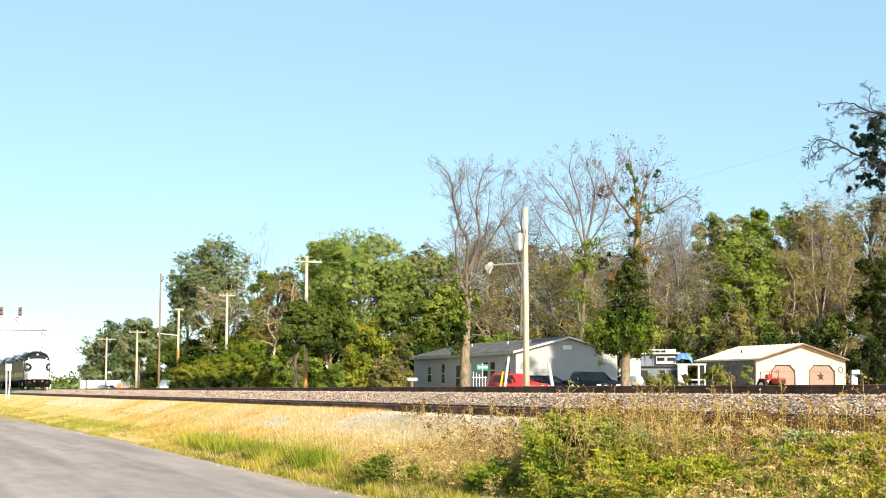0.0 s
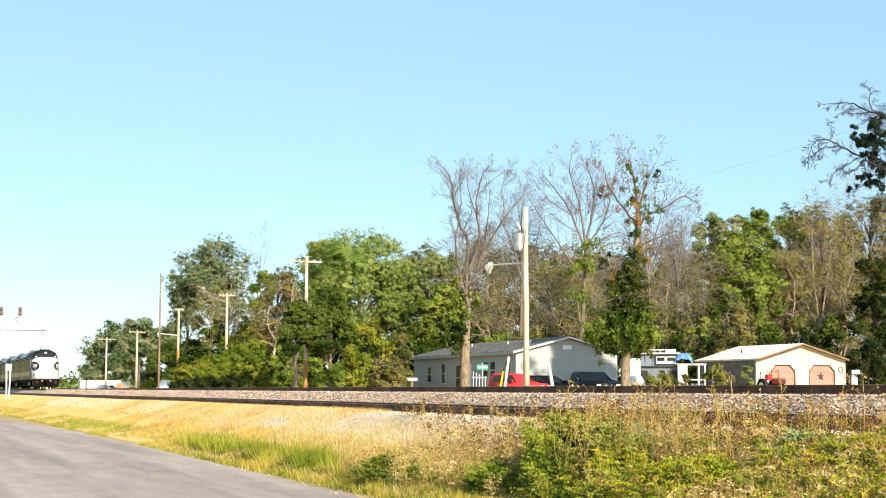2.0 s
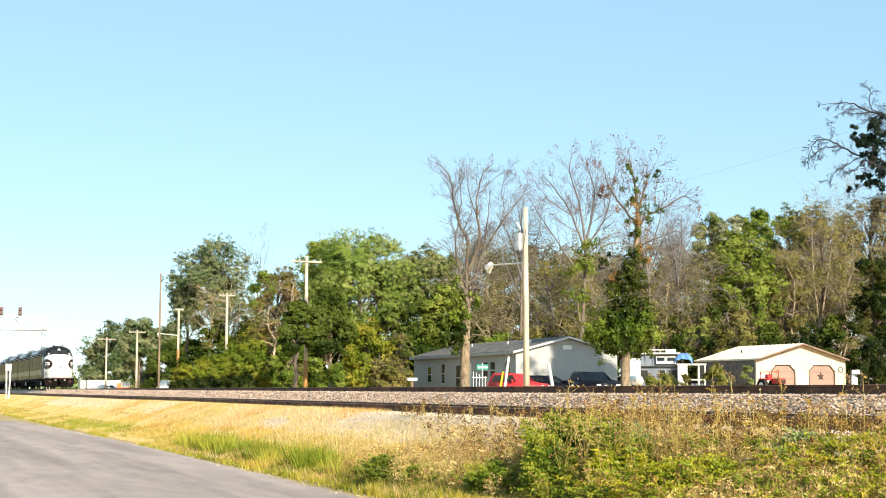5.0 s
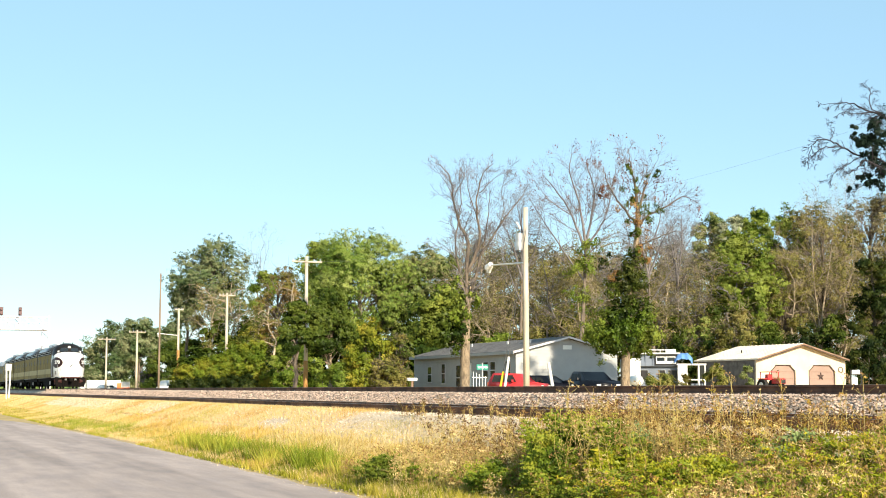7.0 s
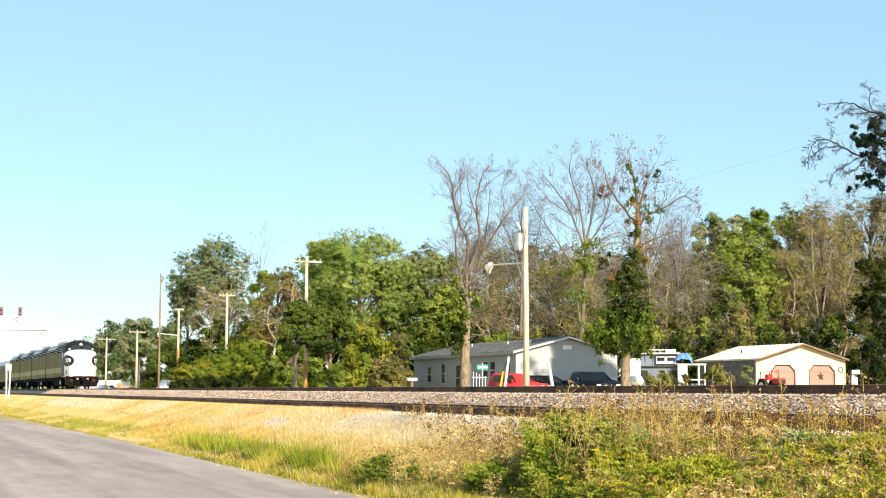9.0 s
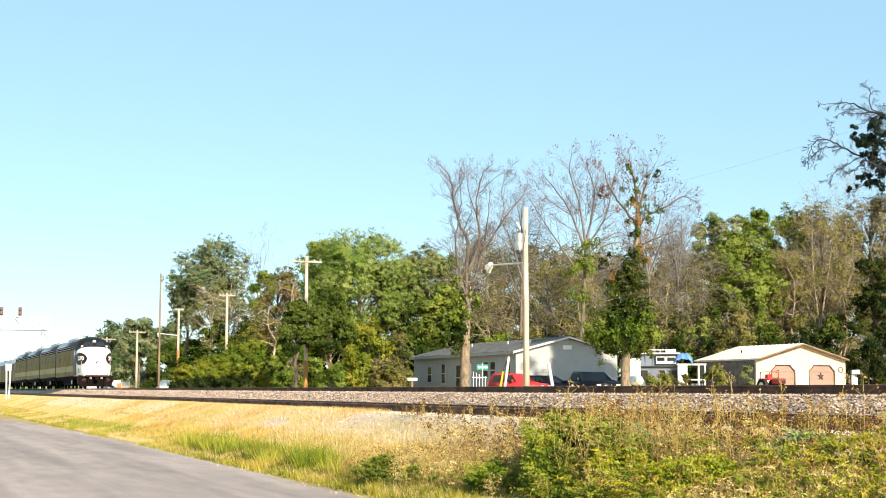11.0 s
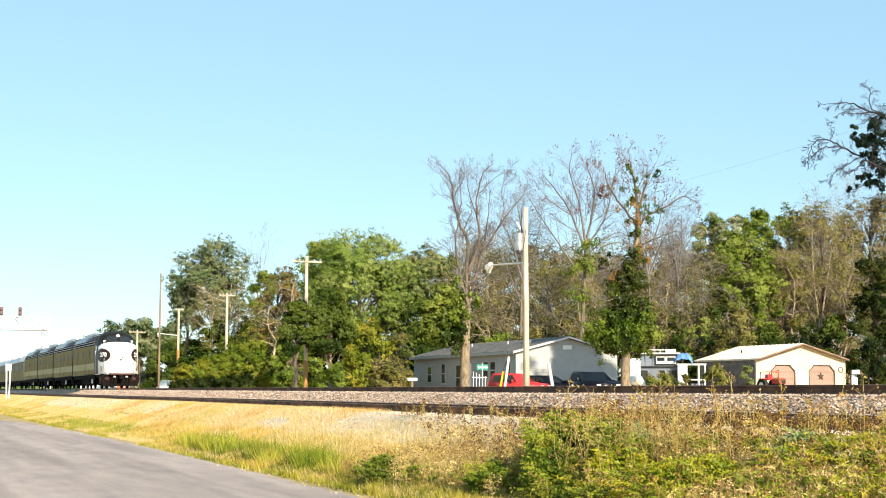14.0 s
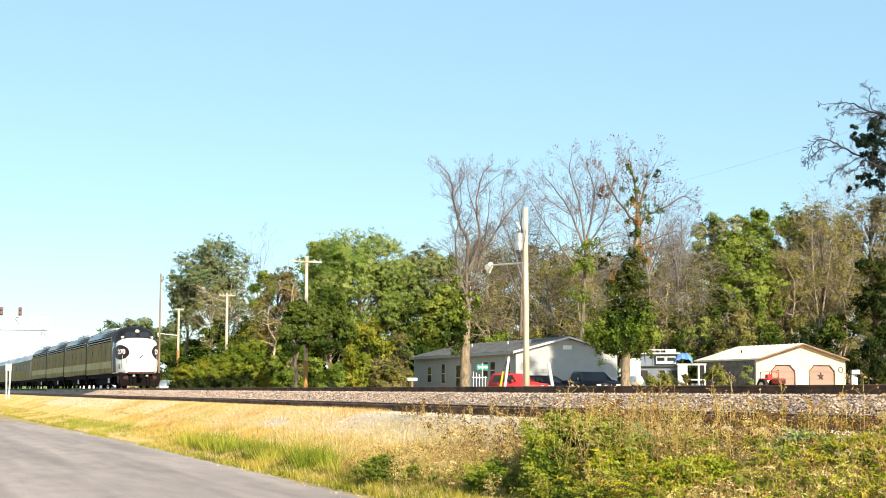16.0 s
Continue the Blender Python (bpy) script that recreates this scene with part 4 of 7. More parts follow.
    # bare trees with russet tips behind the house
    spread = [
        (0.13, [(0.75, 0, 12.0), (-0.5, 0.3, 15.4), (-1.8, 0.6, 17.4), (-2.7, 0.9, 18.6)]),
        (0.13, [(0.8, 0, 12.5), (0.2, -0.4, 16.0), (-0.6, -0.8, 18.6), (-0.4, -0.9, 20.2)]),
        (0.12, [(0.8, 0, 12.5), (1.6, 0.4, 16.8), (1.1, 0.5, 19.0), (0.9, 0.6, 20.2)]),
        (0.11, [(0.8, 0, 12.3), (2.3, -0.5, 14.6), (2.9, -0.8, 16.9), (3.3, -1.0, 19.0)]),
        (0.09, [(0.7, 0, 11.5), (2.6, 0.5, 13.2), (4.2, 0.8, 13.8)]),
        (0.09, [(0.6, 0, 9.5), (-1.6, 0.3, 12.8), (-3.3, 0.5, 15.5), (-4.2, 0.6, 17.0)]),
        (0.07, [(-0.3, 0.3, 15.0), (-2.3, -0.3, 16.3), (-3.6, -0.5, 18.0)]),
    ]
    stem = (0.22, [(0, 0, 0), (0.3, 0, 4), (0.6, 0, 8.5), (0.8, 0, 12.6)])
    limb_tree(52.2, 113.0, stem, spread, 357, "bare grey tree with fine twigs behind the house", "twig", "twig", 3.2, 0.55, (5, 6), turn=35, k=0.86, taper=0.5, trunk_bark="bark")
    limb_tree(62.6, 106.5, stem, spread, 358, "bare grey tree with fine twigs behind the house", "twig", "twig", 3.2, 0.55, (5, 6), turn=150, k=0.84, taper=0.5, trunk_bark="bark")
    limb_tree(66.8, 110.0, stem, spread, 359, "bare grey tree with fine twigs behind the motorhome", "twig", "twig", 3.2, 0.6, (5, 6), turn=250, k=0.80, taper=0.5, trunk_bark="bark")
    limb_tree(55.6, 108.1, (0.24, [(0, 0, 0), (0.3, 0, 4), (0.6, 0, 8.5), (0.8, 0, 12.6)]), spread, 355, "tall bare tree with a few russet leaves", "twig", "twig", 3.2, 0.5, (5, 7), "redleaf", 620, 0.14, 15.0, k=1.04, taper=0.5, trunk_bark="bark", mats=[
        ("green", "green climbing ivy on the trunk", 0.16, [(0.2, -0.2, 8.0, 0.5, 700), (0.6, -0.2, 10.5, 0.6, 1000), (1.0, -0.2, 12.6, 0.5, 700)]),
        ("redleaf", "withered red leaves", 0.17, [(2.7, -0.6, 17.6, 0.45, 220), (2.2, -0.4, 16.6, 0.35, 90)])])
    # bare pale tree beyond the garage
    limb_tree(82.0, 109.4, (0.24, [(0, 0, 0), (0.1, 0, 3.5), (0.1, 0, 6.0)]), [
        (0.12, [(0.1, 0, 5.5), (-1.3, 0.3, 9.0), (-2.6, 0.5, 12.4), (-3.6, 0.6, 15.2)]),
        (0.12, [(0.1, 0, 5.8), (-0.4, -0.4, 10.0), (-0.6, -0.6, 14.0), (-0.4, -0.7, 18.2)]),
        (0.11, [(0.1, 0, 5.8), (0.9, 0.3, 10.0), (1.6, 0.5, 14.0), (1.9, 0.6, 17.8)]),
        (0.10, [(0.1, 0, 5.2), (1.9, -0.3, 8.0), (3.2, -0.5, 11.5), (3.9, -0.6, 14.0)]),
        (0.08, [(0.1, 0, 4.4), (-2.4, 0.2, 6.8), (-4.4, 0.3, 8.2)]),
        (0.07, [(0.1, 0, 4.6), (2.4, 0.2, 6.2), (4.2, 0.3, 6.9)]),
    ], 423, "bare pale tree at the edge of the wood", "paletwig", None, 2.7, 0.55, (4, 6), "fade", 2600, 0.13, 3.0)
    # the vine-hung half-dead wood behind the house, in two ragged rows
    tg = random.Random(17)
    for i in range(11):
        k = i + tg.uniform(-0.3, 0.3)
        tangle_tree(50.2 + 2.55 * k, 116.6 - 1.0 * k, (14.6, 13.2, 15.4, 14.0, 15.8, 14.2, 13.4, 15.0, 14.6, 13.2, 14.2)[i], tg.uniform(3.2, 4.4), 600 + i, "half-dead tree hung with vines behind the house",
                    ("deadlimb", "paletwig", "twig")[i % 3], ("fade", "brush", "fade", "olivine")[i % 4], 5600, 0.12)
    for i in range(9):
        k = i + tg.uniform(-0.3, 0.3)
        tangle_tree(53.5 + 3.1 * k, 126.5 - 1.2 * k, 16.2 + tg.uniform(-1.0, 1.2), tg.uniform(3.4, 4.6), 640 + i, "drab half-dead tree inside the wood",
                    ("paletwig", "deadlimb")[i % 2], ("brush", "olivine", "fade")[i % 3], 6500, 0.15)
    for i, (x, y, h) in enumerate(((86.0, 112.0, 15.5), (90.5, 110.5, 14.0), (88.5, 118.0, 18.2), (94.5, 114.5, 18.4), (79.2, 113.5, 13.8))):
        tangle_tree(x, y, h, 4.0, 660 + i, "thinning tree of the wood beyond the garage", ("paletwig", "twig")[i % 2], ("fade", "olivine")[i % 2], 6500, 0.15)
    # unseen tree beside the view, added to throw shade on the house gable
    heart = [(u, 0, z, 0.55, 3000) for u in (-0.45, 0.45, 1.35) for z in (20.2, 21.8, 23.4, 25.0)]
    limb_tree(51.0, 46.0, (0.36, [(0, 0, 0), (0.1, 0, 9.0), (0.0, 0, 17.0), (0.1, 0, 24.0)]), [
        (0.11, [(0, 0, 18.0), (-1.8, 0.2, 19.6), (-3.2, 0.3, 21.6), (-4.0, 0.3, 23.4)]),
        (0.09, [(0, 0, 17.0), (-2.0, -0.2, 19.0), (-3.6, -0.2, 20.8), (-4.8, -0.2, 21.6)]),
        (0.12, [(0, 0, 18.4), (1.6, 0.2, 20.2), (2.6, 0.3, 22.6)]),
    ], 399, "unseen half-bare tree added to shade the house gable", "twig", "bark", 1.1, 1.6, (2, 2), turn=0, mats=[("green", "leaf clumps placed to shade the gable", 0.30, heart), ("green", "thin leaves on the side limbs", 0.20, [(-1.7, 0, 19.6, 0.35, 220), (-2.4, 0, 21.0, 0.4, 260), (-3.1, 0, 20.4, 0.35, 200), (-3.3, 0, 22.2, 0.4, 240), (-4.0, 0, 21.2, 0.3, 160), (3.0, 0, 22.0, 0.5, 700), (3.6, 0, 20.6, 0.4, 400), (2.6, 0, 20.4, 0.4, 500)])])
    leafy_tree(65.9, 151.4, 18.1, 3.4, -5.4, "brush", 362, "leafy tree deep in the wood", 110, 46, 0.44, 0.32)
    leafy_tree(71.1, 152.5, 19.8, 3.4, -5.9, "brush", 363, "leafy tree deep in the wood", 110, 46, 0.44, 0.34)
    leafy_tree(73.9, 148.2, 19.7, 3.4, -5.9, "brush", 364, "leafy tree deep in the wood", 110, 46, 0.44, 0.34)
    leafy_tree(79.4, 149.2, 19.4, 3.4, -5.8, "brush", 365, "leafy tree deep in the wood", 110, 46, 0.44, 0.33)
    leafy_tree(82.6, 145.8, 18.9, 3.4, -5.7, "brush", 366, "leafy tree deep in the wood", 110, 46, 0.44, 0.33)
    leafy_tree(86.7, 144.2, 19.5, 3.4, -5.9, "brush", 367, "leafy tree deep in the wood", 110, 46, 0.44, 0.33)
    leafy_tree(91.6, 144.4, 19.7, 3.4, -5.9, "brush", 368, "leafy tree deep in the wood", 110, 46, 0.44, 0.34)
    leafy_tree(97.0, 142.2, 18.0, 3.4, -5.4, "green", 369, "leafy tree deep in the wood", 110, 46, 0.44, 0.32)
    leafy_tree(101.5, 140.4, 18.3, 3.4, -5.5, "brush", 370, "leafy tree deep in the wood", 110, 46, 0.44, 0.32)
    leafy_tree(104.8, 137.0, 18.4, 3.4, -5.5, "brush", 371, "leafy tree deep in the wood", 110, 46, 0.44, 0.32)
    leafy_tree(109.2, 135.2, 18.4, 3.4, -5.5, "brush", 372, "leafy tree deep in the wood", 110, 46, 0.44, 0.32)
    leafy_tree(113.7, 133.4, 19.1, 3.4, -5.7, "brush", 373, "leafy tree deep in the wood", 110, 46, 0.44, 0.33)
    leafy_tree(60.9, 135.0, 16.3, 2.7, -4.9, "brush", 394, "grey-brown leafy tree of the wood", 110, 44, 0.3, 0.3)
    leafy_tree(64.6, 133.6, 17.1, 2.7, -5.1, "brush", 395, "grey-brown leafy tree of the wood", 110, 44, 0.3, 0.3)
    leafy_tree(68.3, 132.1, 16.9, 2.7, -5.1, "brush", 396, "grey-brown leafy tree of the wood", 110, 44, 0.3, 0.3)
    leafy_tree(71.4, 130.9, 16.7, 2.7, -5.0, "brush", 397, "grey-brown leafy tree of the wood", 110, 44, 0.3, 0.3)
    leafy_tree(74.2, 129.8, 16.6, 2.7, -5.0, "brush", 398, "grey-brown leafy tree of the wood", 110, 44, 0.3, 0.3)
    leafy_tree(76.8, 128.8, 17.0, 2.7, -5.1, "brush", 399, "grey-brown leafy tree of the wood", 110, 44, 0.3, 0.3)
    leafy_tree(79.6, 127.6, 17.3, 2.7, -5.2, "brush", 400, "grey-brown leafy tree of the wood", 110, 44, 0.3, 0.31)
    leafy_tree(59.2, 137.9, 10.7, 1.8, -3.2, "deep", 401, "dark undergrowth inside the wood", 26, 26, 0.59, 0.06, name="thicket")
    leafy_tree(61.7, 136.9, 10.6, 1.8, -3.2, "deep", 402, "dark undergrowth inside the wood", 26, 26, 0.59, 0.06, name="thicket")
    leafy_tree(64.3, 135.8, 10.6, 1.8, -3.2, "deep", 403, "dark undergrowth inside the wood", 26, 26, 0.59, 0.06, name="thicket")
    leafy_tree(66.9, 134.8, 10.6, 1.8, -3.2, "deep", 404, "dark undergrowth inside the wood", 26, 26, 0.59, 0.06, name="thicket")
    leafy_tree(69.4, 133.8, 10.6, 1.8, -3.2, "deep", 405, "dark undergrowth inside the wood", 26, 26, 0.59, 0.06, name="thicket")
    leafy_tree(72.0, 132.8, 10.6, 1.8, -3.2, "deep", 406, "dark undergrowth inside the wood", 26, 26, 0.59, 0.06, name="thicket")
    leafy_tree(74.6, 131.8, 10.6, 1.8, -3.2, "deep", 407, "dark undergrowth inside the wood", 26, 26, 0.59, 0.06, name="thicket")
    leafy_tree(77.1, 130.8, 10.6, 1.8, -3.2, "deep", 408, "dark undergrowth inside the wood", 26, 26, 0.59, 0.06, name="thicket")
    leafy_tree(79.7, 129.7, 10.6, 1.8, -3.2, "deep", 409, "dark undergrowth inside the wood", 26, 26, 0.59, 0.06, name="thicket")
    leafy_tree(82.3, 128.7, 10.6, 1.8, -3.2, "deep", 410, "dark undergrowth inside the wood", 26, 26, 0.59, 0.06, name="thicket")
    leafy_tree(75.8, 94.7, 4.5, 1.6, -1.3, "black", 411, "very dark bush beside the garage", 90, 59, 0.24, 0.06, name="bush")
    leafy_tree(72.4, 107.9, 15.4, 2.9, 4.8, "green", 412, "broad tree with a bright green crown", 230, 111, 0.24, 0.28)
    leafy_tree(73.5, 106.4, 13.1, 2.1, 2.7, "green", 413, "broad tree with a bright green crown", 120, 81, 0.22, 0.26)
    leafy_tree(70.6, 107.5, 11.6, 1.9, 2.2, "deep", 414, "green leafy deciduous tree", 110, 81, 0.22, 0.24)
    leafy_tree(75.2, 113.2, 17.0, 1.2, 13.2, "pale", 415, "tree with pale silvery-green leaves", 70, 51, 0.24, 0.3)
    leafy_tree(83.7, 130.3, 20.0, 2.3, 10.7, "dull", 416, "tree with a dull green crown", 110, 74, 0.3, 0.32)
    leafy_tree(87.2, 126.8, 20.7, 2.4, 10.5, "green", 417, "green leafy deciduous tree", 110, 74, 0.3, 0.33)
    leafy_tree(84.5, 118.2, 19.5, 2.4, 4.1, "green", 418, "green leafy deciduous tree", 130, 81, 0.27, 0.32, sparse=True)
    leafy_tree(85.0, 113.6, 20.0, 3.7, 3.5, "fade", 419, "tree with a dull olive thinning crown", 220, 48, 0.22, 0.32, sparse=True)
    leafy_tree(86.5, 119.5, 20.2, 2.5, 3.6, "fade", 420, "tree with a dull olive thinning crown", 150, 59, 0.26, 0.33)
    leafy_tree(92.7, 119.2, 20.7, 2.8, 3.6, "fade", 421, "tree with a dull olive thinning crown", 150, 59, 0.26, 0.33)
    leafy_tree(76.4, 107.4, 13.8, 2.6, 2.8, "fade", 422, "tree with a dull olive thinning crown", 150, 51, 0.22, 0.27, sparse=True)
    twig_tree(89.8, 115.0, 21.1, 9.8, [(-1.59, 1.13, 0.9), (0.0, -0.6, 1.0), (1.7, -0.28, 0.95)], 5.03, 0.18, 424, "bare pale tree at the edge of the wood", "paletwig", 10, 6, 4, leaf="pale", n_leaf=900, size=0.14)
    leafy_tree(96.2, 118.9, 21.8, 3.6, 4.3, "brush", 425, "tree of the wood with brownish leaves", 190, 55, 0.26, 0.34, sparse=True)
    leafy_tree(99.5, 117.5, 22.3, 3.2, 4.2, "fade", 426, "tree with a dull olive thinning crown", 170, 62, 0.28, 0.35)
    leafy_tree(80.0, 98.4, 13.3, 2.3, -4.0, "black", 427, "dark leafy tree beside the garage", 240, 96, 0.24, 0.26)
    leafy_tree(84.2, 98.9, 14.5, 2.5, -4.4, "black", 428, "dark leafy tree beside the garage", 170, 81, 0.26, 0.27)
    leafy_tree(49.5, 111.6, 6.1, 1.7, -1.8, "green", 429, "leafy undergrowth at the edge of the wood", 110, 48, 0.26, 0.06, name="thicket")
    leafy_tree(52.3, 110.5, 6.6, 1.7, -2.0, "fade", 430, "leafy undergrowth at the edge of the wood", 110, 48, 0.26, 0.06, name="thicket")
    leafy_tree(55.1, 109.4, 5.5, 1.7, -1.7, "deep", 431, "leafy undergrowth at the edge of the wood", 110, 48, 0.26, 0.06, name="thicket")
    leafy_tree(57.8, 108.3, 6.8, 1.7, -2.0, "green", 432, "leafy undergrowth at the edge of the wood", 110, 48, 0.26, 0.06, name="thicket")
    leafy_tree(63.6, 110.3, 6.7, 1.7, -2.0, "fade", 433, "leafy undergrowth at the edge of the wood", 110, 48, 0.26, 0.06, name="thicket")
    leafy_tree(66.2, 109.3, 7.7, 1.7, -2.3, "deep", 434, "leafy undergrowth at the edge of the wood", 110, 48, 0.26, 0.06, name="thicket")
    leafy_tree(68.6, 108.3, 7.9, 1.7, -2.4, "bright", 435, "leafy undergrowth at the edge of the wood", 110, 48, 0.26, 0.06, name="thicket")
    leafy_tree(69.0, 103.9, 7.4, 1.7, -2.2, "fade", 436, "leafy undergrowth at the edge of the wood", 110, 48, 0.26, 0.06, name="thicket")
    leafy_tree(71.7, 102.8, 6.9, 1.7, -2.1, "deep", 437, "leafy undergrowth at the edge of the wood", 110, 48, 0.26, 0.06, name="thicket")
    leafy_tree(74.5, 101.7, 6.4, 1.7, -1.9, "black", 438, "leafy undergrowth at the edge of the wood", 110, 48, 0.26, 0.06, name="thicket")
    leafy_tree(77.1, 100.6, 7.7, 1.7, -2.3, "deep", 439, "leafy undergrowth at the edge of the wood", 110, 48, 0.26, 0.06, name="thicket")
    leafy_tree(55.1, 85.6, 2.3, 1.0, -0.6, "olivine", 440, "small olive-green bush before the garage wall", 70, 74, 0.14, 0.04, name="bush")
    leafy_tree(59.0, 87.4, 2.4, 0.5, -0.7, "dull", 441, "small green bush at the garage corner", 50, 66, 0.14, 0.04, name="bush")
    leafy_tree(50.5, 85.2, 1.6, 1.25, -0.4, "olivine", 442, "green bush before the motorhome", 90, 60, 0.14, 0.04, name="bush")
    leafy_tree(51.5, 83.9, 1.6, 0.5, -0.5, "dry", 443, "dry bush before the motorhome", 40, 29, 0.14, 0.04, name="bush")
    bough_tree()


def bough_tree():
    """A tree beside the view whose boughs reach in from above, shade put into its colours."""
    limbs = [
        (0.055, [(-0.2, 0, 7.0), (-1.2, 0.1, 8.36), (-2.0, 0.2, 8.6), (-2.75, 0.3, 9.05), (-3.18, 0.3, 9.15), (-3.5, 0.3, 8.9), (-3.68, 0.3, 8.25)]),
        (0.028, [(-2.55, 0.3, 8.9), (-3.18, 0.1, 8.82), (-3.5, 0, 8.55), (-3.74, 0, 8.2)]),
        (0.022, [(-2.84, 0.3, 9.1), (-2.78, 0.4, 9.4), (-2.9, 0.4, 9.62)]),
        (0.045, [(0.1, 0, 8.6), (-1.28, -0.2, 9.86), (-2.05, -0.3, 9.92), (-2.74, -0.4, 9.9)]),
        (0.045, [(0.1, 0, 9.2), (-1.56, 0.4, 10.18), (-2.12, 0.5, 10.42), (-2.6, 0.6, 10.46), (-2.93, 0.6, 10.39)]),
        (0.04, [(-0.6, 0, 7.6), (-1.8, -0.3, 8.3), (-2.18, -0.3, 8.04), (-2.5, -0.4, 7.89), (-2.8, -0.4, 8.04)]),
        (0.022, [(-1.9, 0.1, 8.5), (-2.5, 0.3, 8.17), (-3.06, 0.4, 7.74)]),
        (0.035, [(-0.4, 0, 6.9), (-1.43, 0.2, 7.73), (-2.05, 0.3, 7.42), (-2.37, 0.3, 7.42)]),
        (0.035, [(0.0, 0, 9.4), (-1.48, 0, 10.1), (-1.48, 0.1, 10.8), (-1.75, 0.2, 10.93)]),
        (0.12, [(0.0, 0, 8.8), (0.7, 0.4, 10.6), (1.4, 0.6, 11.6), (1.9, 0.5, 11.9)]),
    ]
    clumps = [(-2.15, 0, 9.43, 0.09, 135), (-1.95, 0, 9.2, 0.14, 270), (-1.82, 0, 8.98, 0.15, 315), (-1.55, 0.1, 9.24, 0.19, 450), (-1.35, 0, 9.54, 0.2, 540), (-1.5, 0.1, 8.42, 0.17, 360),
              (-1.33, 0, 8.04, 0.18, 400), (-1.62, 0, 7.74, 0.17, 380), (-1.95, 0, 7.72, 0.11, 180), (-1.33, 0, 8.8, 0.2, 450), (-2.2, 0.2, 7.42, 0.08, 135), (-0.9, 0.1, 8.6, 0.4, 1000), (-0.7, 0, 9.5, 0.4, 900)]
    limb_tree(31.85, 36.84, (0.24, [(0.5, 0, 0), (0.3, 0, 3.5), (0.0, 0, 7.0), (0.2, 0, 9.6)]), limbs, 41, "half-bare tree with drooping boughs, shade put into its dark colours", "shadetwig", None, 0.62, 0.2, (4, 5),
              mats=[("shadeleaf", "leaf clusters in a shade-darkened blue-green", 0.10, clumps)], droop=0.25, twigs="bare boughs and twigs in a shade-darkened tone")


def far_trees():
    rng = np.random.default_rng(77)
    pts = []
    for i in range(260):
        x, y = rng.uniform(-60, 260), rng.uniform(620, 760)
        h = rng.uniform(5, 10)
        pts.append(np.array([x, y, h * 0.5 + 0.5]) + rng.normal(0, 1, (70, 3)) * [4, 3, h * 0.24])
    v, f = leaf_array(rng, np.concatenate(pts), 1.5)
    tagged(sheet("far_treeline", v, f, M["deep"]), "distant green treeline beyond the fields", "treeline", kind="stuff")
    x, y = rng.uniform(20, 140, 9000), rng.uniform(330, 560, 9000)
    pts = np.stack([x, y, 1.0 + rng.random(9000) * 1.6], -1)
    v, f = leaf_array(rng, pts, 1.1, 1.5)
    tagged(sheet("field_crop", v, f, M["crop"]), "pale green field crop in the distance", "crop", kind="stuff")


def blades(name, n, xr, yr, h, w, material, label, seed, pw=1.6, clump=0.0, lean=0.35):
    """Grass blades on the verge, denser where they lie near."""
    rng = np.random.default_rng(seed)
    y = yr[0] + (yr[1] - yr[0]) * rng.random(n) ** pw
    x = rng.uniform(*xr, n)
    if clump:
        keep = np.array([noise.noise((a * 0.55, b * 0.16, seed * 3.7)) for a, b in zip(x, y)]) > clump
        x, y = x[keep], y[keep]
        n = len(x)
    far = 1 + np.clip(y - 18, 0, 200) / 22
    hh = h * rng.uniform(0.45, 1.25, n) * (1 - 0.4 * np.clip((y - 18) / 20, 0, 1))
    ww = w * rng.uniform(0.6, 1.4, n) * far
    a = rng.uniform(0, 6.28, n)
    lx, ly = rng.normal(0, lean, n) * hh, rng.normal(0, lean, n) * hh
    z = gz(x) - 0.02
    b0 = np.stack([x - np.cos(a) * ww, y - np.sin(a) * ww, z], -1)
    b1 = np.stack([x + np.cos(a) * ww, y + np.sin(a) * ww, z], -1)
    tp = np.stack([x + lx, y + ly, z + hh], -1)
    v = np.stack([b0, b1, tp], 1).reshape(-1, 3)
    f = np.arange(n * 3).reshape(n, 3)
    tagged(sheet(name, v, f, material), label, "grass", kind="stuff")


def tufts(name, spots, per, h, spread, material, label, seed, thick=1.0):
    """Tussocks of long grass; spots: (x, y) of each."""
    rng = np.random.default_rng(seed)
    vs = []
    for x, y in spots:
        k = rng.uniform(0.6, 1.2)
        a, r = rng.uniform(0, 6.28, per), spread * k * np.sqrt(rng.random(per))
        bx0, by0 = x + r * np.cos(a), y + r * np.sin(a)
        hh = h * k * rng.uniform(0.5, 1.1, per)
        out = rng.uniform(0.1, 0.75, per) * hh
        w = rng.uniform(0.005, 0.010, per) * thick
        t = rng.uniform(0, 6.28, per)
        z = gz(bx0) - 0.02
        tip = np.stack([bx0 + out * np.cos(a), by0 + out * np.sin(a), z + hh], -1)
        vs.append(np.stack([np.stack([bx0 - w * np.cos(t), by0 - w * np.sin(t), z], -1), np.stack([bx0 + w * np.cos(t), by0 + w * np.sin(t), z], -1), tip], 1).reshape(-1, 3))
    v = np.concatenate(vs)
    tagged(sheet(name, v, np.arange(len(v)).reshape(-1, 3), material), label, "grass", kind="stuff")


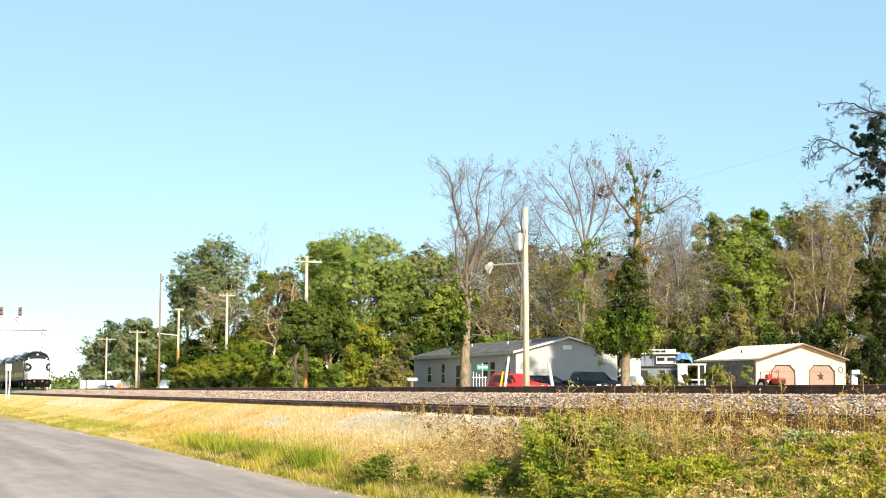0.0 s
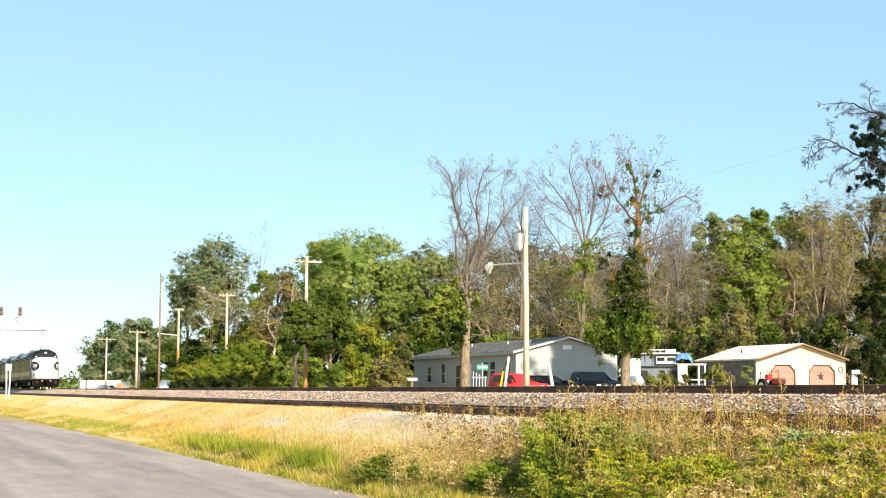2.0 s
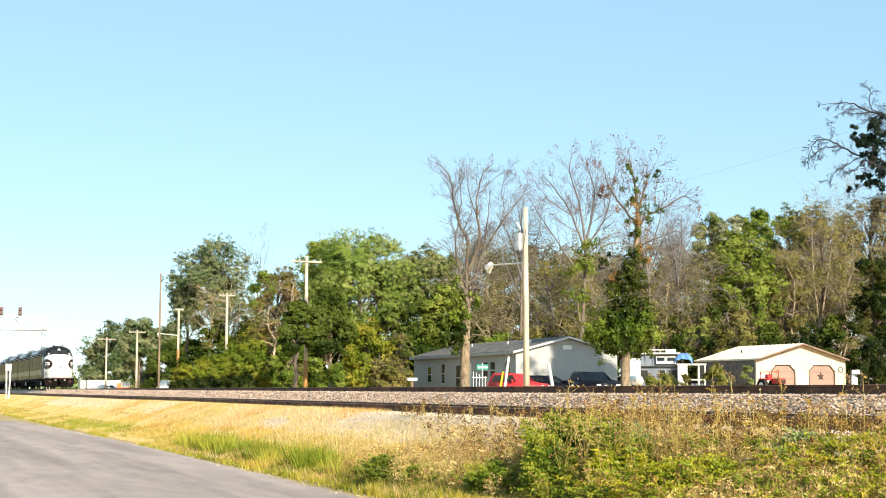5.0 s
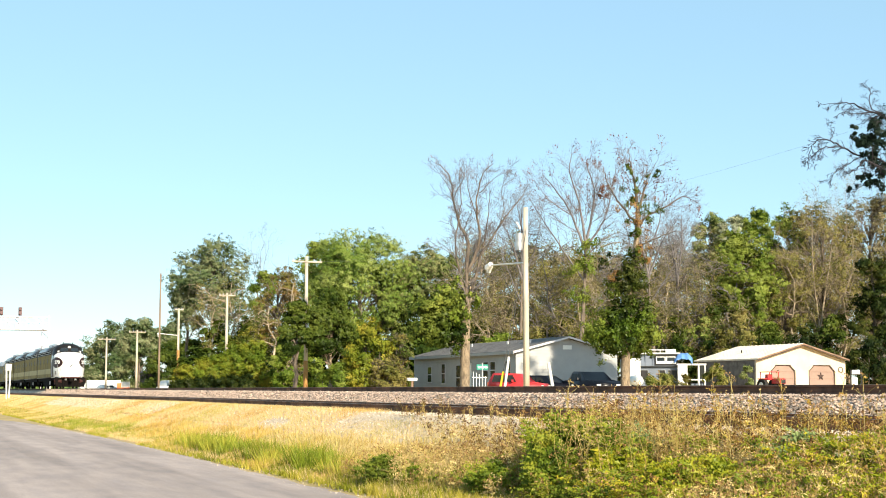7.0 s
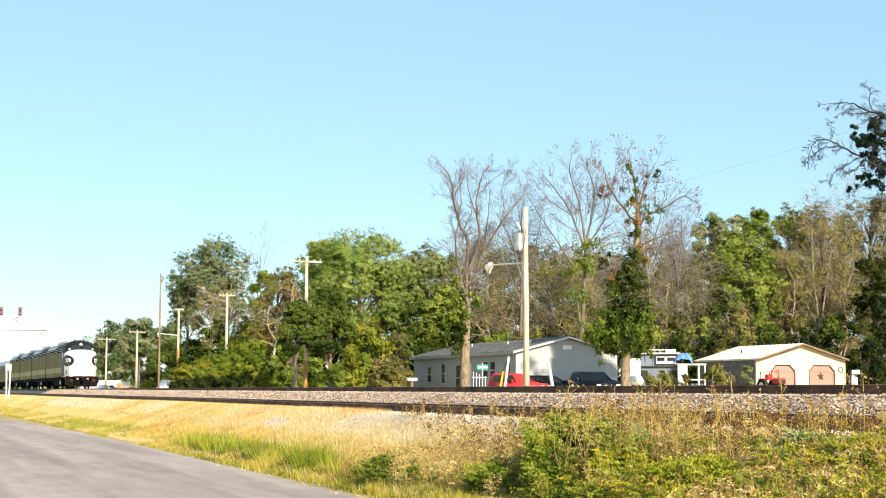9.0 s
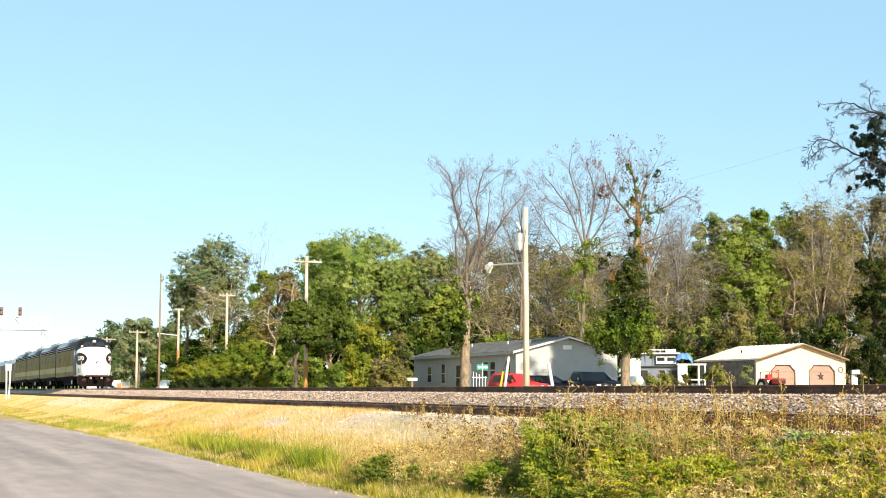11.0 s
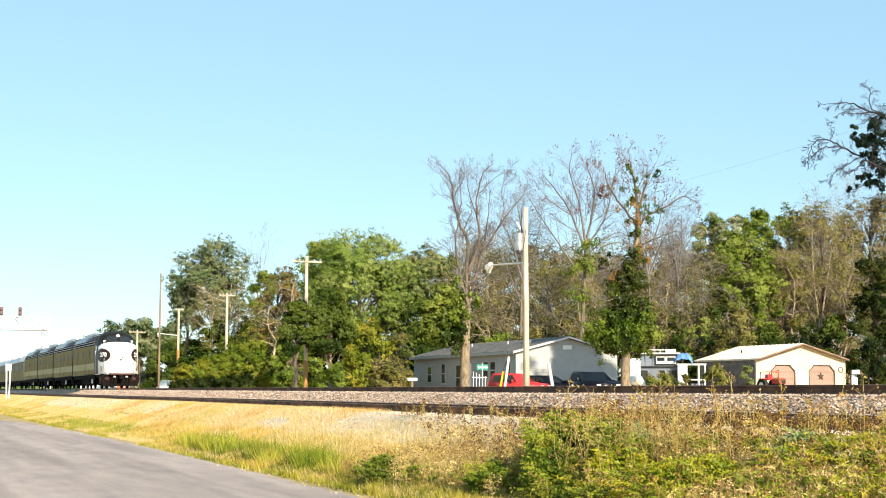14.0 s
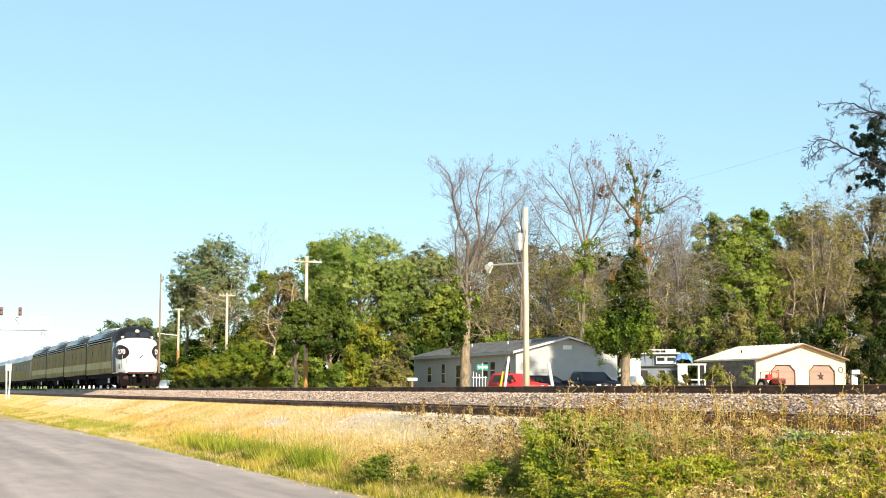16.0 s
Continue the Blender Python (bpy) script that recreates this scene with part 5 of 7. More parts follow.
def sprays(rng, roots, outs, leaflets, length, size, wid=0.28):
    """Compound leaves: leaflets set along a short drooping stalk from each root, facing up."""
    n = len(roots)
    u = (np.arange(leaflets) + 0.6) / leaflets
    droop = rng.uniform(0.1, 0.7, n)[:, None]
    L = (length * rng.uniform(0.6, 1.3, n))[:, None, None]
    p = roots[:, None] + outs[:, None] * u[None, :, None] * L
    p[..., 2] += (0.45 * u[None] - droop * u[None] ** 2) * L[..., 0]
    side = np.cross(outs, [0, 0, 1.0])
    side /= np.linalg.norm(side, axis=1, keepdims=True) + 1e-9
    sg = np.where(np.arange(leaflets) % 2, 1.0, -1.0)
    p = p + side[:, None] * sg[None, :, None] * size * 0.5
    nrm = np.array([0, -0.45, 0.5]) + outs * 0.5 + rng.normal(0, 0.4, outs.shape)
    return leaf_tris(rng, p.reshape(-1, 3), np.repeat(nrm, leaflets, 0), size, wid, 0.3)


def weeds(name, n, xr, yr, h, material, label, seed, leaves=26, size=0.05, head=None, stems=M["stalk"], spread=0.10, fn=None, wid=0.32, thick=0.004):
    """Upright weeds: a crooked stem each, sprays of small leaves along it, side shoots and seed heads."""
    rng = np.random.default_rng(seed)
    paths, roots, outs, heads = [], [], [], []
    for i in range(n):
        x, y = rng.uniform(*xr), rng.uniform(*yr)
        if fn and not fn(x, y):
            continue
        H = h * rng.uniform(0.55, 1.25)
        z = float(gz(x)) - 0.03
        tip = np.array([x + rng.normal(0, 0.12) * H, y + rng.normal(0, 0.12) * H, z + H])
        paths.append(bend(rng, (x, y, z), tip, thick, thick * 0.6, 4, 0.05))
        k = max(1, leaves // 6)
        u = rng.random(k) ** 0.7
        az = rng.uniform(0, 6.283, k)
        roots.append(np.array([x, y, z]) + (tip - [x, y, z]) * u[:, None])
        outs.append(np.stack([np.cos(az), np.sin(az), rng.uniform(0.0, 0.5, k)], -1))
        for _ in range(4):
            q = np.array([x, y, z]) + (tip - [x, y, z]) * rng.uniform(0.45, 0.92)
            e = q + np.array([rng.normal(0, 0.10), rng.normal(0, 0.10), rng.uniform(0.05, 0.16)]) * min(1, H * 1.6)
            paths.append(bend(rng, q, e, thick * 0.6, thick * 0.4, 3, 0.05))
            heads.append(e + rng.normal(0, 0.014, (3, 3)))
        heads.append(tip + rng.normal(0, 0.018, (5, 3)))
    v, f = tube_array(paths)
    t = thing(name, Matrix(), label, "weeds", kind="stuff")
    sheet("stems", v, f, stems, t)
    if leaves:
        v, f = sprays(rng, np.concatenate(roots), np.concatenate(outs), 6, spread * 1.3, size, wid)
        sheet("leaves", v, f, material, t)
    if head is not None:
        p = np.concatenate(heads)
        v, f = leaf_tris(rng, p, rng.normal(0, 1, p.shape), 0.026)
        sheet("seed_heads", v, f, head, t)


def shrub(x, y, R, H, leaf, seed, label, n=9000, size=0.055):
    """A low bush: upright shoots in uneven lobes, hung with compound leaves."""
    rng = np.random.default_rng(seed)
    t = thing("bush", pose(x, y, float(gz(x)) - 0.03), label, "bush")
    paths, roots, outs = [], [], []
    k = 60
    lobes = [(rng.uniform(0, 6.28), R * rng.uniform(0.2, 0.75), rng.uniform(0.72, 1.08)) for _ in range(9)]
    for i in range(k):
        a0, r0, hh = lobes[i % 9]
        cx, cy = r0 * math.cos(a0) + rng.normal(0, R * 0.20), r0 * math.sin(a0) + rng.normal(0, R * 0.20)
        tip = np.array([cx, cy, H * hh * (1 - 0.35 * min(1, (math.hypot(cx, cy) / R) ** 2)) * rng.uniform(0.6, 1.05)])
        p = bend(rng, (cx * 0.45, cy * 0.45, 0), tip, 0.007, 0.003, 6, 0.05, 0.1)
        paths.append(p)
        m = n // k // 7
        u = rng.random(m) ** 0.55
        q = np.stack([np.interp(u, np.linspace(0, 1, 6), p[:, j]) for j in range(3)], -1)
        az = rng.uniform(0, 6.283, m)
        roots.append(q)
        outs.append(np.stack([np.cos(az), np.sin(az), rng.uniform(0, 0.5, m)], -1))
    v, f = tube_array(paths)
    sheet("stemwork", v, f, M["stalk"], t, "thin brown stems")
    v, f = sprays(rng, np.concatenate(roots), np.concatenate(outs), 7, 0.15, size, 0.30)
    sheet("foliage", v, f, M[leaf], t)


# ---- train ----
SPEED = 4.49          # metres a second towards the eye's side
NOSE_END = 97.85       # where the first nose is at the clip's end
TRAIN = []             # (thing, distance behind the nose)
WHEELS = []            # (wheelset, its place in its thing)


def shell_section(hw, zb, zs, zt, n=9):
    """The outline of a car body across the track: straight sides and a rounded roof."""
    pts = [(-hw, zb), (-hw, zs)]
    for i in range(1, n):
        a = math.pi * i / n
        pts.append((-hw * math.cos(a), zs + (zt - zs) * math.sin(a) ** 0.75))
    return pts + [(hw, zs), (hw, zb)]


def wheelset(parent, y, r=0.508):
    w = new("wheelset")
    w.parent = parent
    w.matrix_basis = pose(0, y, r)
    for s in (-1, 1):
        wh = part("wheel", rd((s * 0.69, 0, 0), (s * 0.82, 0, 0), r, r, 24), M["iron"], w)
        part("hub", rd((s * 0.82, 0, 0), (s * 0.90, 0, 0), 0.13, 0.11, 12), M["steel"], wh, "worn bare hub")
    part("axle", rd((-0.69, 0, 0), (0.69, 0, 0), 0.09), M["iron"], w)
    WHEELS.append((w, y, r))


def truck(parent, y, half):
    t = part("truck", bx(-1.05, -0.90, y - half - 0.5, y + half + 0.5, 0.42, 0.82, bevel=0.03), M["iron"], parent, "black cast truck frame")
    part("side_frame", bx(0.90, 1.05, y - half - 0.5, y + half + 0.5, 0.42, 0.82, bevel=0.03), M["iron"], t)
    part("bolster", bx(-0.9, 0.9, y - 0.3, y + 0.3, 0.45, 0.8, bevel=0.03), M["iron"], t)
    for s in (-1, 1):
        for d in (-half, half):
            part("journal_box", bx(s * 1.05 - 0.09, s * 1.05 + 0.09, y + d - 0.17, y + d + 0.17, 0.33, 0.68, bevel=0.03), M["iron"], t)
        part("brake_cylinder", rd((s * 1.02, y - 0.5, 0.75), (s * 1.02, y + 0.5, 0.75), 0.12), M["iron"], t)
    for d in (-half, half):
        wheelset(parent, y + d)


# nose: how far back the front lies and how wide the hood is, by height over the rail
NZ = [1.05, 1.6, 2.2, 2.7, 3.05, 3.3, 3.45, 3.55, 4.05, 4.25, 4.40, 4.48]
NB = [0.14, 0.0, 0.08, 0.32, 0.62, 1.00, 1.40, 1.70, 2.10, 2.40, 2.80, 3.60]
NW = [1.48, 1.53, 1.54, 1.53, 1.51, 1.50, 1.49, 1.46, 1.26, 0.98, 0.60, 0.20]
NOSE_LEN = 3.7


def nose_at(a, z, off=0.0):
    """A point of the rounded nose; a: -1 (one flank) to 1 (the other)."""
    b, w = np.interp(z, NZ, NB), np.interp(z, NZ, NW) + off
    ln = NOSE_LEN - b
    th = a * math.pi / 2
    c, s = math.cos(th), math.sin(th)
    x = w * math.copysign(abs(s) ** 0.78, s)
    y = NOSE_LEN - (ln + off) * abs(c) ** 0.66
    return (x, y, z)


def brow_line(a):
    """Height at which the white nose meets the black brow."""
    return 3.56 - 0.62 * min(1.0, abs(a)) ** 2.2


def nose_strip(lower, rows, cols=36):
    """The white nose below the brow line, or the black brow above it."""
    bm = bmesh.new()
    g = []
    for i in range(rows + 1):
        row = []
        for j in range(cols + 1):
            a = -1 + 2 * j / cols
            z0, z1 = (1.05, brow_line(a)) if lower else (brow_line(a), 4.48)
            row.append(bm.verts.new(nose_at(a, z0 + (z1 - z0) * i / rows)))
        g.append(row)
    for i in range(rows):
        for j in range(cols):
            bm.faces.new((g[i][j], g[i][j + 1], g[i + 1][j + 1], g[i + 1][j]))
    return bm


def nose_patch(fn, off, n=26, z0=0.0):
    """A thin plate on the nose: fn gives the outline as (a, z)."""
    bm = bmesh.new()
    ring = [fn(2 * math.pi * i / n) for i in range(n)]
    ca, cz = sum(p[0] for p in ring) / n, sum(p[1] for p in ring) / n
    prev = None
    mid = bm.verts.new(nose_at(ca, cz, off))
    loops = []
    for k in (0.35, 0.7, 1.0):
        loops.append([bm.verts.new(nose_at(ca + (a - ca) * k, cz + (z - cz) * k, off)) for a, z in ring])
    for i in range(n):
        j = (i + 1) % n
        bm.faces.new((mid, loops[0][i], loops[0][j]))
        for q in (0, 1):
            bm.faces.new((loops[q][i], loops[q + 1][i], loops[q + 1][j], loops[q][j]))
    return bm


def text_mesh(body, size):
    """Letters as a flat mesh, middle at the origin."""
    cu = bpy.data.curves.new("letters", "FONT")
    cu.body, cu.size, cu.align_x, cu.align_y = body, size, "CENTER", "CENTER"
    cu.resolution_u, cu.offset = 3, 0.024
    ob = new("letters", cu)
    bpy.context.view_layer.update()
    me = bpy.data.meshes.new_from_object(ob.evaluated_get(bpy.context.evaluated_depsgraph_get()))
    bpy.data.objects.remove(ob)
    return me


def side_panels(t, y0, y1, hw, cab):
    """The painted bands of a unit's flanks, with windows, grilles and doors."""
    for s in (-1, 1):
        x = s * hw
        lo, hi = sorted((x, x + s * 0.012))
        side = part("side_panel", bx(lo, hi, y0, y1, 1.96, 3.34), M["olive"], t, "gold-olive painted side panel")
        part("stripe", bx(lo, hi, y0, y1, 1.46, 1.96 - 0.003), M["ivory"], t, "ivory stripe along the flank")
        part("lower_band", bx(lo, hi, y0, y1, 1.12, 1.46 - 0.003), M["gold"], t, "gold lower band")
        gr = part("air_grille", bx(lo, hi, y0 + 0.6, y1 - 0.6, 3.36, 3.74), M["iron"], t, "dark grille under the roof edge")
        for k in range(2):
            part("grille_strip", bx(min(x, x + s * 0.02), max(x, x + s * 0.02), y0 + 0.4, y1 - 0.4, 3.44 + 0.18 * k, 3.48 + 0.18 * k), M["steel"], gr, "bright trim strip")
        n = 4 if not cab else 3
        for i in range(n):
            y = y0 + (y1 - y0) * (i + 0.9) / (n + 0.8)
            p = part("porthole", rd((x, y, 2.75), (x + s * 0.03, y, 2.75), 0.27, 0.25, 18), M["dark"], side, "round dark window")
            part("pane", rd((x + s * 0.025, y, 2.75), (x + s * 0.036, y, 2.75), 0.21, 0.21, 18), M["dimglass"], p)
        for y in (y0 + 0.75, y1 - 0.95):
            d = part("door", bx(min(x, x + s * 0.025), max(x, x + s * 0.025), y - 0.33, y + 0.33, 2.0, 3.30), M["olive"], side)
            part("door_window", bx(min(x, x + s * 0.032), max(x, x + s * 0.032), y - 0.2, y + 0.2, 2.5, 3.05), M["dimglass"], d)
        for i in range(9):
            y = y0 + (y1 - y0) * (i + 0.5) / 9
            part("batten", bx(min(x, x + s * 0.022), max(x, x + s * 0.022), y - 0.02, y + 0.02, 1.98, 3.34), M["gold"], side)


def diesel(cab, label):
    """One unit of the locomotive set; it faces -y, with its origin on the rail under its front."""
    t = thing("diesel_locomotive", Matrix(), label, "locomotive", "coupled diesel locomotive units")
    L, hw = (17.5 if cab else 15.15), 1.50
    y0 = NOSE_LEN if cab else 0.25
    sec = shell_section(hw, 1.05, 3.35, 4.46, 11)
    part("body", pr(sec, "y", y0, L), M["roofsheen"], t, "black-painted body shell", True)
    side_panels(t, y0 + 0.02, L - 0.05, hw, cab)
    part("underframe", bx(-1.35, 1.35, 0.9, L - 0.2, 0.82, 1.12, bevel=0.03), M["iron"], t)
    tank = part("fuel_tank", bx(-1.3, 1.3, 5.4, L - 5.3, 0.26, 0.94, bevel=0.1), M["iron"], t, "black fuel tank between the trucks")
    for s in (-1, 1):
        part("skirt_panel", bx(min(s * 1.3, s * 1.32), max(s * 1.3, s * 1.32), 5.9, 6.7, 0.40, 0.92), M["white"], tank, "pale hatch")
        part("side_skirt", bx(min(s * 1.36, s * 1.42), max(s * 1.36, s * 1.42), y0 + 0.3, L - 0.3, 0.74, 1.11), M["iron"], t, "black skirt under the flank")
    truck(t, 3.3, 1.37)
    truck(t, L - 3.1, 1.37)
    for i in range(4):
        y = L - 1.6 - i * 1.5
        f = part("roof_fan", rd((0, y, 4.42), (0, y, 4.60), 0.58, 0.55, 20), M["silver"], t, "bright cooling fan housing")
        part("fan_grille", rd((0, y, 4.60), (0, y, 4.62), 0.46, 0.46, 20), M["dark"], f)
    for y in (5.2, 6.6):
        part("exhaust_stack", bx(-0.2, 0.2, y - 0.35, y + 0.35, 4.36, 4.52, bevel=0.03), M["iron"], t)
    for s in (-1, 1):
        # silver strips imitate the sheen along the roof edges
        part("roof_sheen_strip", bx(min(s * 0.75, s * 1.15), max(s * 0.75, s * 1.15), y0 + 0.3, L - 0.3, 4.12, 4.16), M["silver"], t, "silver strip put in as the roof edge's sheen")
    part("diaphragm", bx(-0.75, 0.75, L - 0.02, L + 0.32, 1.2, 3.6, bevel=0.05), M["rubber"], t, "black rubber gangway bellows")
    part("coupler", bx(-0.12, 0.12, L - 0.3, L + 0.35, 0.70, 0.95, bevel=0.03), M["iron"], t)
    if not cab:
        return t
    part("nose", nose_strip(True, 20), M["nose"], t, "white rounded bulldog nose", True)
    brow = part("cab_brow", nose_strip(False, 16), M["roofblk"], t, "black cab roof and windscreen surround", True)
    for s in (-1, 1):
        part("windscreen", nose_patch(lambda q, s=s: (s * 0.20 + 0.17 * math.copysign(abs(math.cos(q)) ** 0.5, math.cos(q)), 3.80 + 0.19 * math.copysign(abs(math.sin(q)) ** 0.5, math.sin(q))), 0.02), M["glass"], brow, "dark windscreen pane")
        part("cab_side_window", nose_patch(lambda q, s=s: (s * 0.90 + 0.05 * math.copysign(abs(math.cos(q)) ** 0.4, math.cos(q)), 3.05 + 0.22 * math.copysign(abs(math.sin(q)) ** 0.4, math.sin(q))), 0.026), M["glass"], t, "side window of the cab")
        oval = part("number_oval", nose_patch(lambda q, s=s: (s * 0.60 + (0.24 if s * math.cos(q) > 0 else 0.33) * math.cos(q), 2.52 + 0.52 * math.sin(q)), 0.018, 36), M["maroon"], t, "black-brown oval panel carrying a white number")
        me = text_mesh("270", 0.44)
        for v in me.vertices:
            v.co = nose_at(s * 0.54 + v.co.x * 0.42, 2.54 + v.co.y, 0.028)
        link("number", me, M["white"], oval, "white number 270")
        part("roof_horn", rd((s * 0.45, 3.6, 4.44), (s * 0.45, 3.1, 4.50), 0.03, 0.05, 12), M["iron"], t, "dark roof horn")
        part("grab_iron", rd((s * 1.2, 0.75, 1.5), (s * 1.2, 0.75, 2.3), 0.02), M["steel"], t)
        part("step", bx(s * 1.2 - 0.22, s * 1.2 + 0.22, 0.9, 1.4, 0.35, 0.95, bevel=0.03), M["rust"], t, "rust-red corner step")
    for s in (-1, 1):
        # pale discs added in place of sky glints on the windscreen
        cl = part("brow_glint", rd(nose_at(s * 0.42, 3.62, -0.05), nose_at(s * 0.42, 3.60, 0.10), 0.10, 0.10, 14), M["steel"], brow, "bright disc added for a glint at the windscreen foot")
        part("lens", rd(nose_at(s * 0.42, 3.60, 0.09), nose_at(s * 0.42, 3.60, 0.115), 0.085, 0.085, 14), M["nose"], cl)
        part("wiper", rd(nose_at(s * 0.10, 3.62, 0.05), nose_at(s * 0.20, 3.90, 0.05), 0.015, 0.015, 6), M["dark"], brow)
        part("nose_handrail", rd(nose_at(s * 0.34, 1.75, 0.06), nose_at(s * 0.34, 2.15, 0.06), 0.022, 0.022, 8), M["steel"], t)
        part("nose_grab", rd(nose_at(s * 0.62, 1.35, 0.05), nose_at(s * 0.62, 1.70, 0.05), 0.03, 0.03, 8), M["dark"], t)
    part("emblem", pr([(-0.17, 2.16), (-0.02, 2.24), (0.16, 2.46), (0.12, 2.32), (0.05, 2.20), (-0.04, 2.08)], "y", -0.02, 0.16), M["dark"], t, "small dark wing-shaped emblem")
    for s in (-1, 1):
        bm = bmesh.new()
        grid = [[bm.verts.new(nose_at(s * (0.80 + 0.2 * i / 6), 1.10 + 2.24 * j / 10, 0.014)) for j in range(11)] for i in range(7)]
        for i in range(6):
            for j in range(10):
                bm.faces.new((grid[i][j], grid[i + 1][j], grid[i + 1][j + 1], grid[i][j + 1]))
        part("cab_side_panel", bm, M["maroon"], t, "black-brown cab side with the crew door", True)
        part("cab_ladder", rd(nose_at(s * 0.93, 1.2, 0.05), nose_at(s * 0.93, 2.9, 0.05), 0.02, 0.02, 8), M["steel"], t, "bright grab rail beside the cab door")
    hl = part("headlight", rd((0, 0.60, 2.86), (0, 0.24, 2.82), 0.20, 0.20, 20), M["nose"], t, "round nose headlight")
    part("lens", rd((0, 0.25, 2.82), (0, 0.225, 2.82), 0.17, 0.17, 20), M["lamp"], hl)
    ul = part("upper_light", rd((0, 2.5, 4.05), (0, 2.05, 4.02), 0.15, 0.15, 16), M["steel"], brow, "upper warning light")
    part("lens", rd((0, 2.06, 4.02), (0, 2.03, 4.02), 0.12, 0.12, 16), M["lamp"], ul)
    pil = part("pilot", pr([(-1.30, 0.16), (1.30, 0.16), (1.42, 0.6), (1.45, 1.06), (-1.45, 1.06), (-1.42, 0.6)], "y", 0.45, 1.0), M["iron"], t, "dark front pilot plate")
    for s in (-1, 1):
        part("pilot_wing", rd((s * 0.8, 0.50, 0.72), (s * 1.42, 0.78, 0.72), 0.20, 0.20, 14), M["rust"], pil, "rust-red pilot corner")
        part("buffer_block", bx(s * 0.45 - 0.10, s * 0.45 + 0.10, 0.25, 0.5, 0.78, 0.96, bevel=0.05), M["steel"], pil, "pale uncoupling bracket")
        part("marker_lamp", rd((s * 1.05, 0.32, 1.30), (s * 1.05, 0.26, 1.30), 0.07, 0.07, 12), M["lamp"], t, "small marker lamp")
        for k in range(2):
            part("air_hose", rd((s * (0.45 + 0.2 * k), 0.22, 0.85), (s * (0.5 + 0.2 * k), 0.10, 0.35), 0.03), M["iron"], pil)
    part("front_coupler", bx(-0.16, 0.16, -0.30, 0.4, 0.68, 1.0, bevel=0.05), M["iron"], t, "knuckle coupler")
    part("anticlimber", bx(-0.9, 0.9, 0.05, 0.3, 1.0, 1.14, bevel=0.03), M["rust"], t, "rust-red buffer beam")
    return t


def coach():
    """A passenger car; its front end is at the origin."""
    t = thing("passenger_car", Matrix(), "olive passenger car with a grey roof and a row of windows", "railway carriage", "passenger cars of the train")
    L, hw = 25.6, 1.50
    part("body", pr(shell_section(hw, 1.0, 3.25, 4.05, 11), "y", 0.4, L), M["silver"], t, "grey rounded roof and frame", True)
    for s in (-1, 1):
        x = s * hw
        sp = part("side_panel", bx(min(x, x + s * 0.012), max(x, x + s * 0.012), 0.45, L - 0.05, 1.02, 3.24), M["olive"], t, "olive side panel")
        part("letter_band", bx(min(x, x + s * 0.02), max(x, x + s * 0.02), 0.45, L - 0.05, 3.06, 3.22), M["dark"], sp)
        for i in range(11):
            y = 3.0 + i * 1.95
            w = part("window", bx(min(x, x + s * 0.03), max(x, x + s * 0.03), y - 0.62, y + 0.62, 2.15, 2.92), M["dark"], sp)
            part("pane", bx(min(x + s * 0.02, x + s * 0.036), max(x + s * 0.02, x + s * 0.036), y - 0.55, y + 0.55, 2.22, 2.86), M["dimglass"], w)
        for y in (1.3, L - 0.9):
            part("vestibule_door", bx(min(x, x + s * 0.03), max(x, x + s * 0.03), y - 0.4, y + 0.4, 1.1, 3.04), M["ivory"], sp)
    part("underframe", bx(-1.3, 1.3, 0.6, L - 0.2, 0.75, 1.05, bevel=0.03), M["iron"], t)
    for y in (8.0, 11.5, 15.0):
        part("equipment_box", bx(-1.3, 1.3, y, y + 2.2, 0.35, 0.8, bevel=0.06), M["iron"], t)
    for y in (5.0, 12.5, 20.0):
        part("roof_vent", bx(-0.5, 0.5, y, y + 1.6, 3.98, 4.16, bevel=0.06), M["silver"], t)
    part("diaphragm", bx(-0.7, 0.7, L - 0.02, L + 0.4, 1.1, 3.5, bevel=0.05), M["rubber"], t, "black rubber gangway bellows")
    truck(t, 3.2, 1.25)
    truck(t, L - 2.8, 1.25)
    return t


def whole_copy(ob):
    """A copy of a unit whose wheels are keyed as well."""
    c = copy_thing(ob, Matrix())
    for ch in c.children:
        if ch.name.startswith("wheelset"):
            WHEELS.append((ch, ch.matrix_basis.translation.y, ch.matrix_basis.translation.z))
    return c


def build_train():
    lead = diesel(True, "streamlined cab diesel with white nose, black roof and gold flanks")
    TRAIN.append((lead, 0.0, 0))
    b = diesel(False, "cabless streamlined diesel unit, black roof and gold flanks")
    TRAIN.append((b, 17.8, 0))
    TRAIN.append((whole_copy(b), 33.4, 0))
    TRAIN.append((whole_copy(b), 49.0, 0))
    c = coach()
    TRAIN.append((c, 64.7, 0))
    TRAIN.append((whole_copy(c), 90.7, 0))
    TRAIN.append((whole_copy(c), 116.7, 0))


def motions():
    top = 1.583
    times = [0, 0.1] + [float(i) for i in range(1, 16)] + [15.9, 16.0]
    for ob, back, _ in TRAIN:
        walk(ob, [(t, pose(16.25, NOSE_END + back + SPEED * (16 - t), top)) for t in times])
    n = 120
    for w, y, r in WHEELS:
        walk(w, [(16 * i / n, pose(0, y, r, math.degrees(SPEED * 16 * i / n / r))) for i in range(n + 1)])


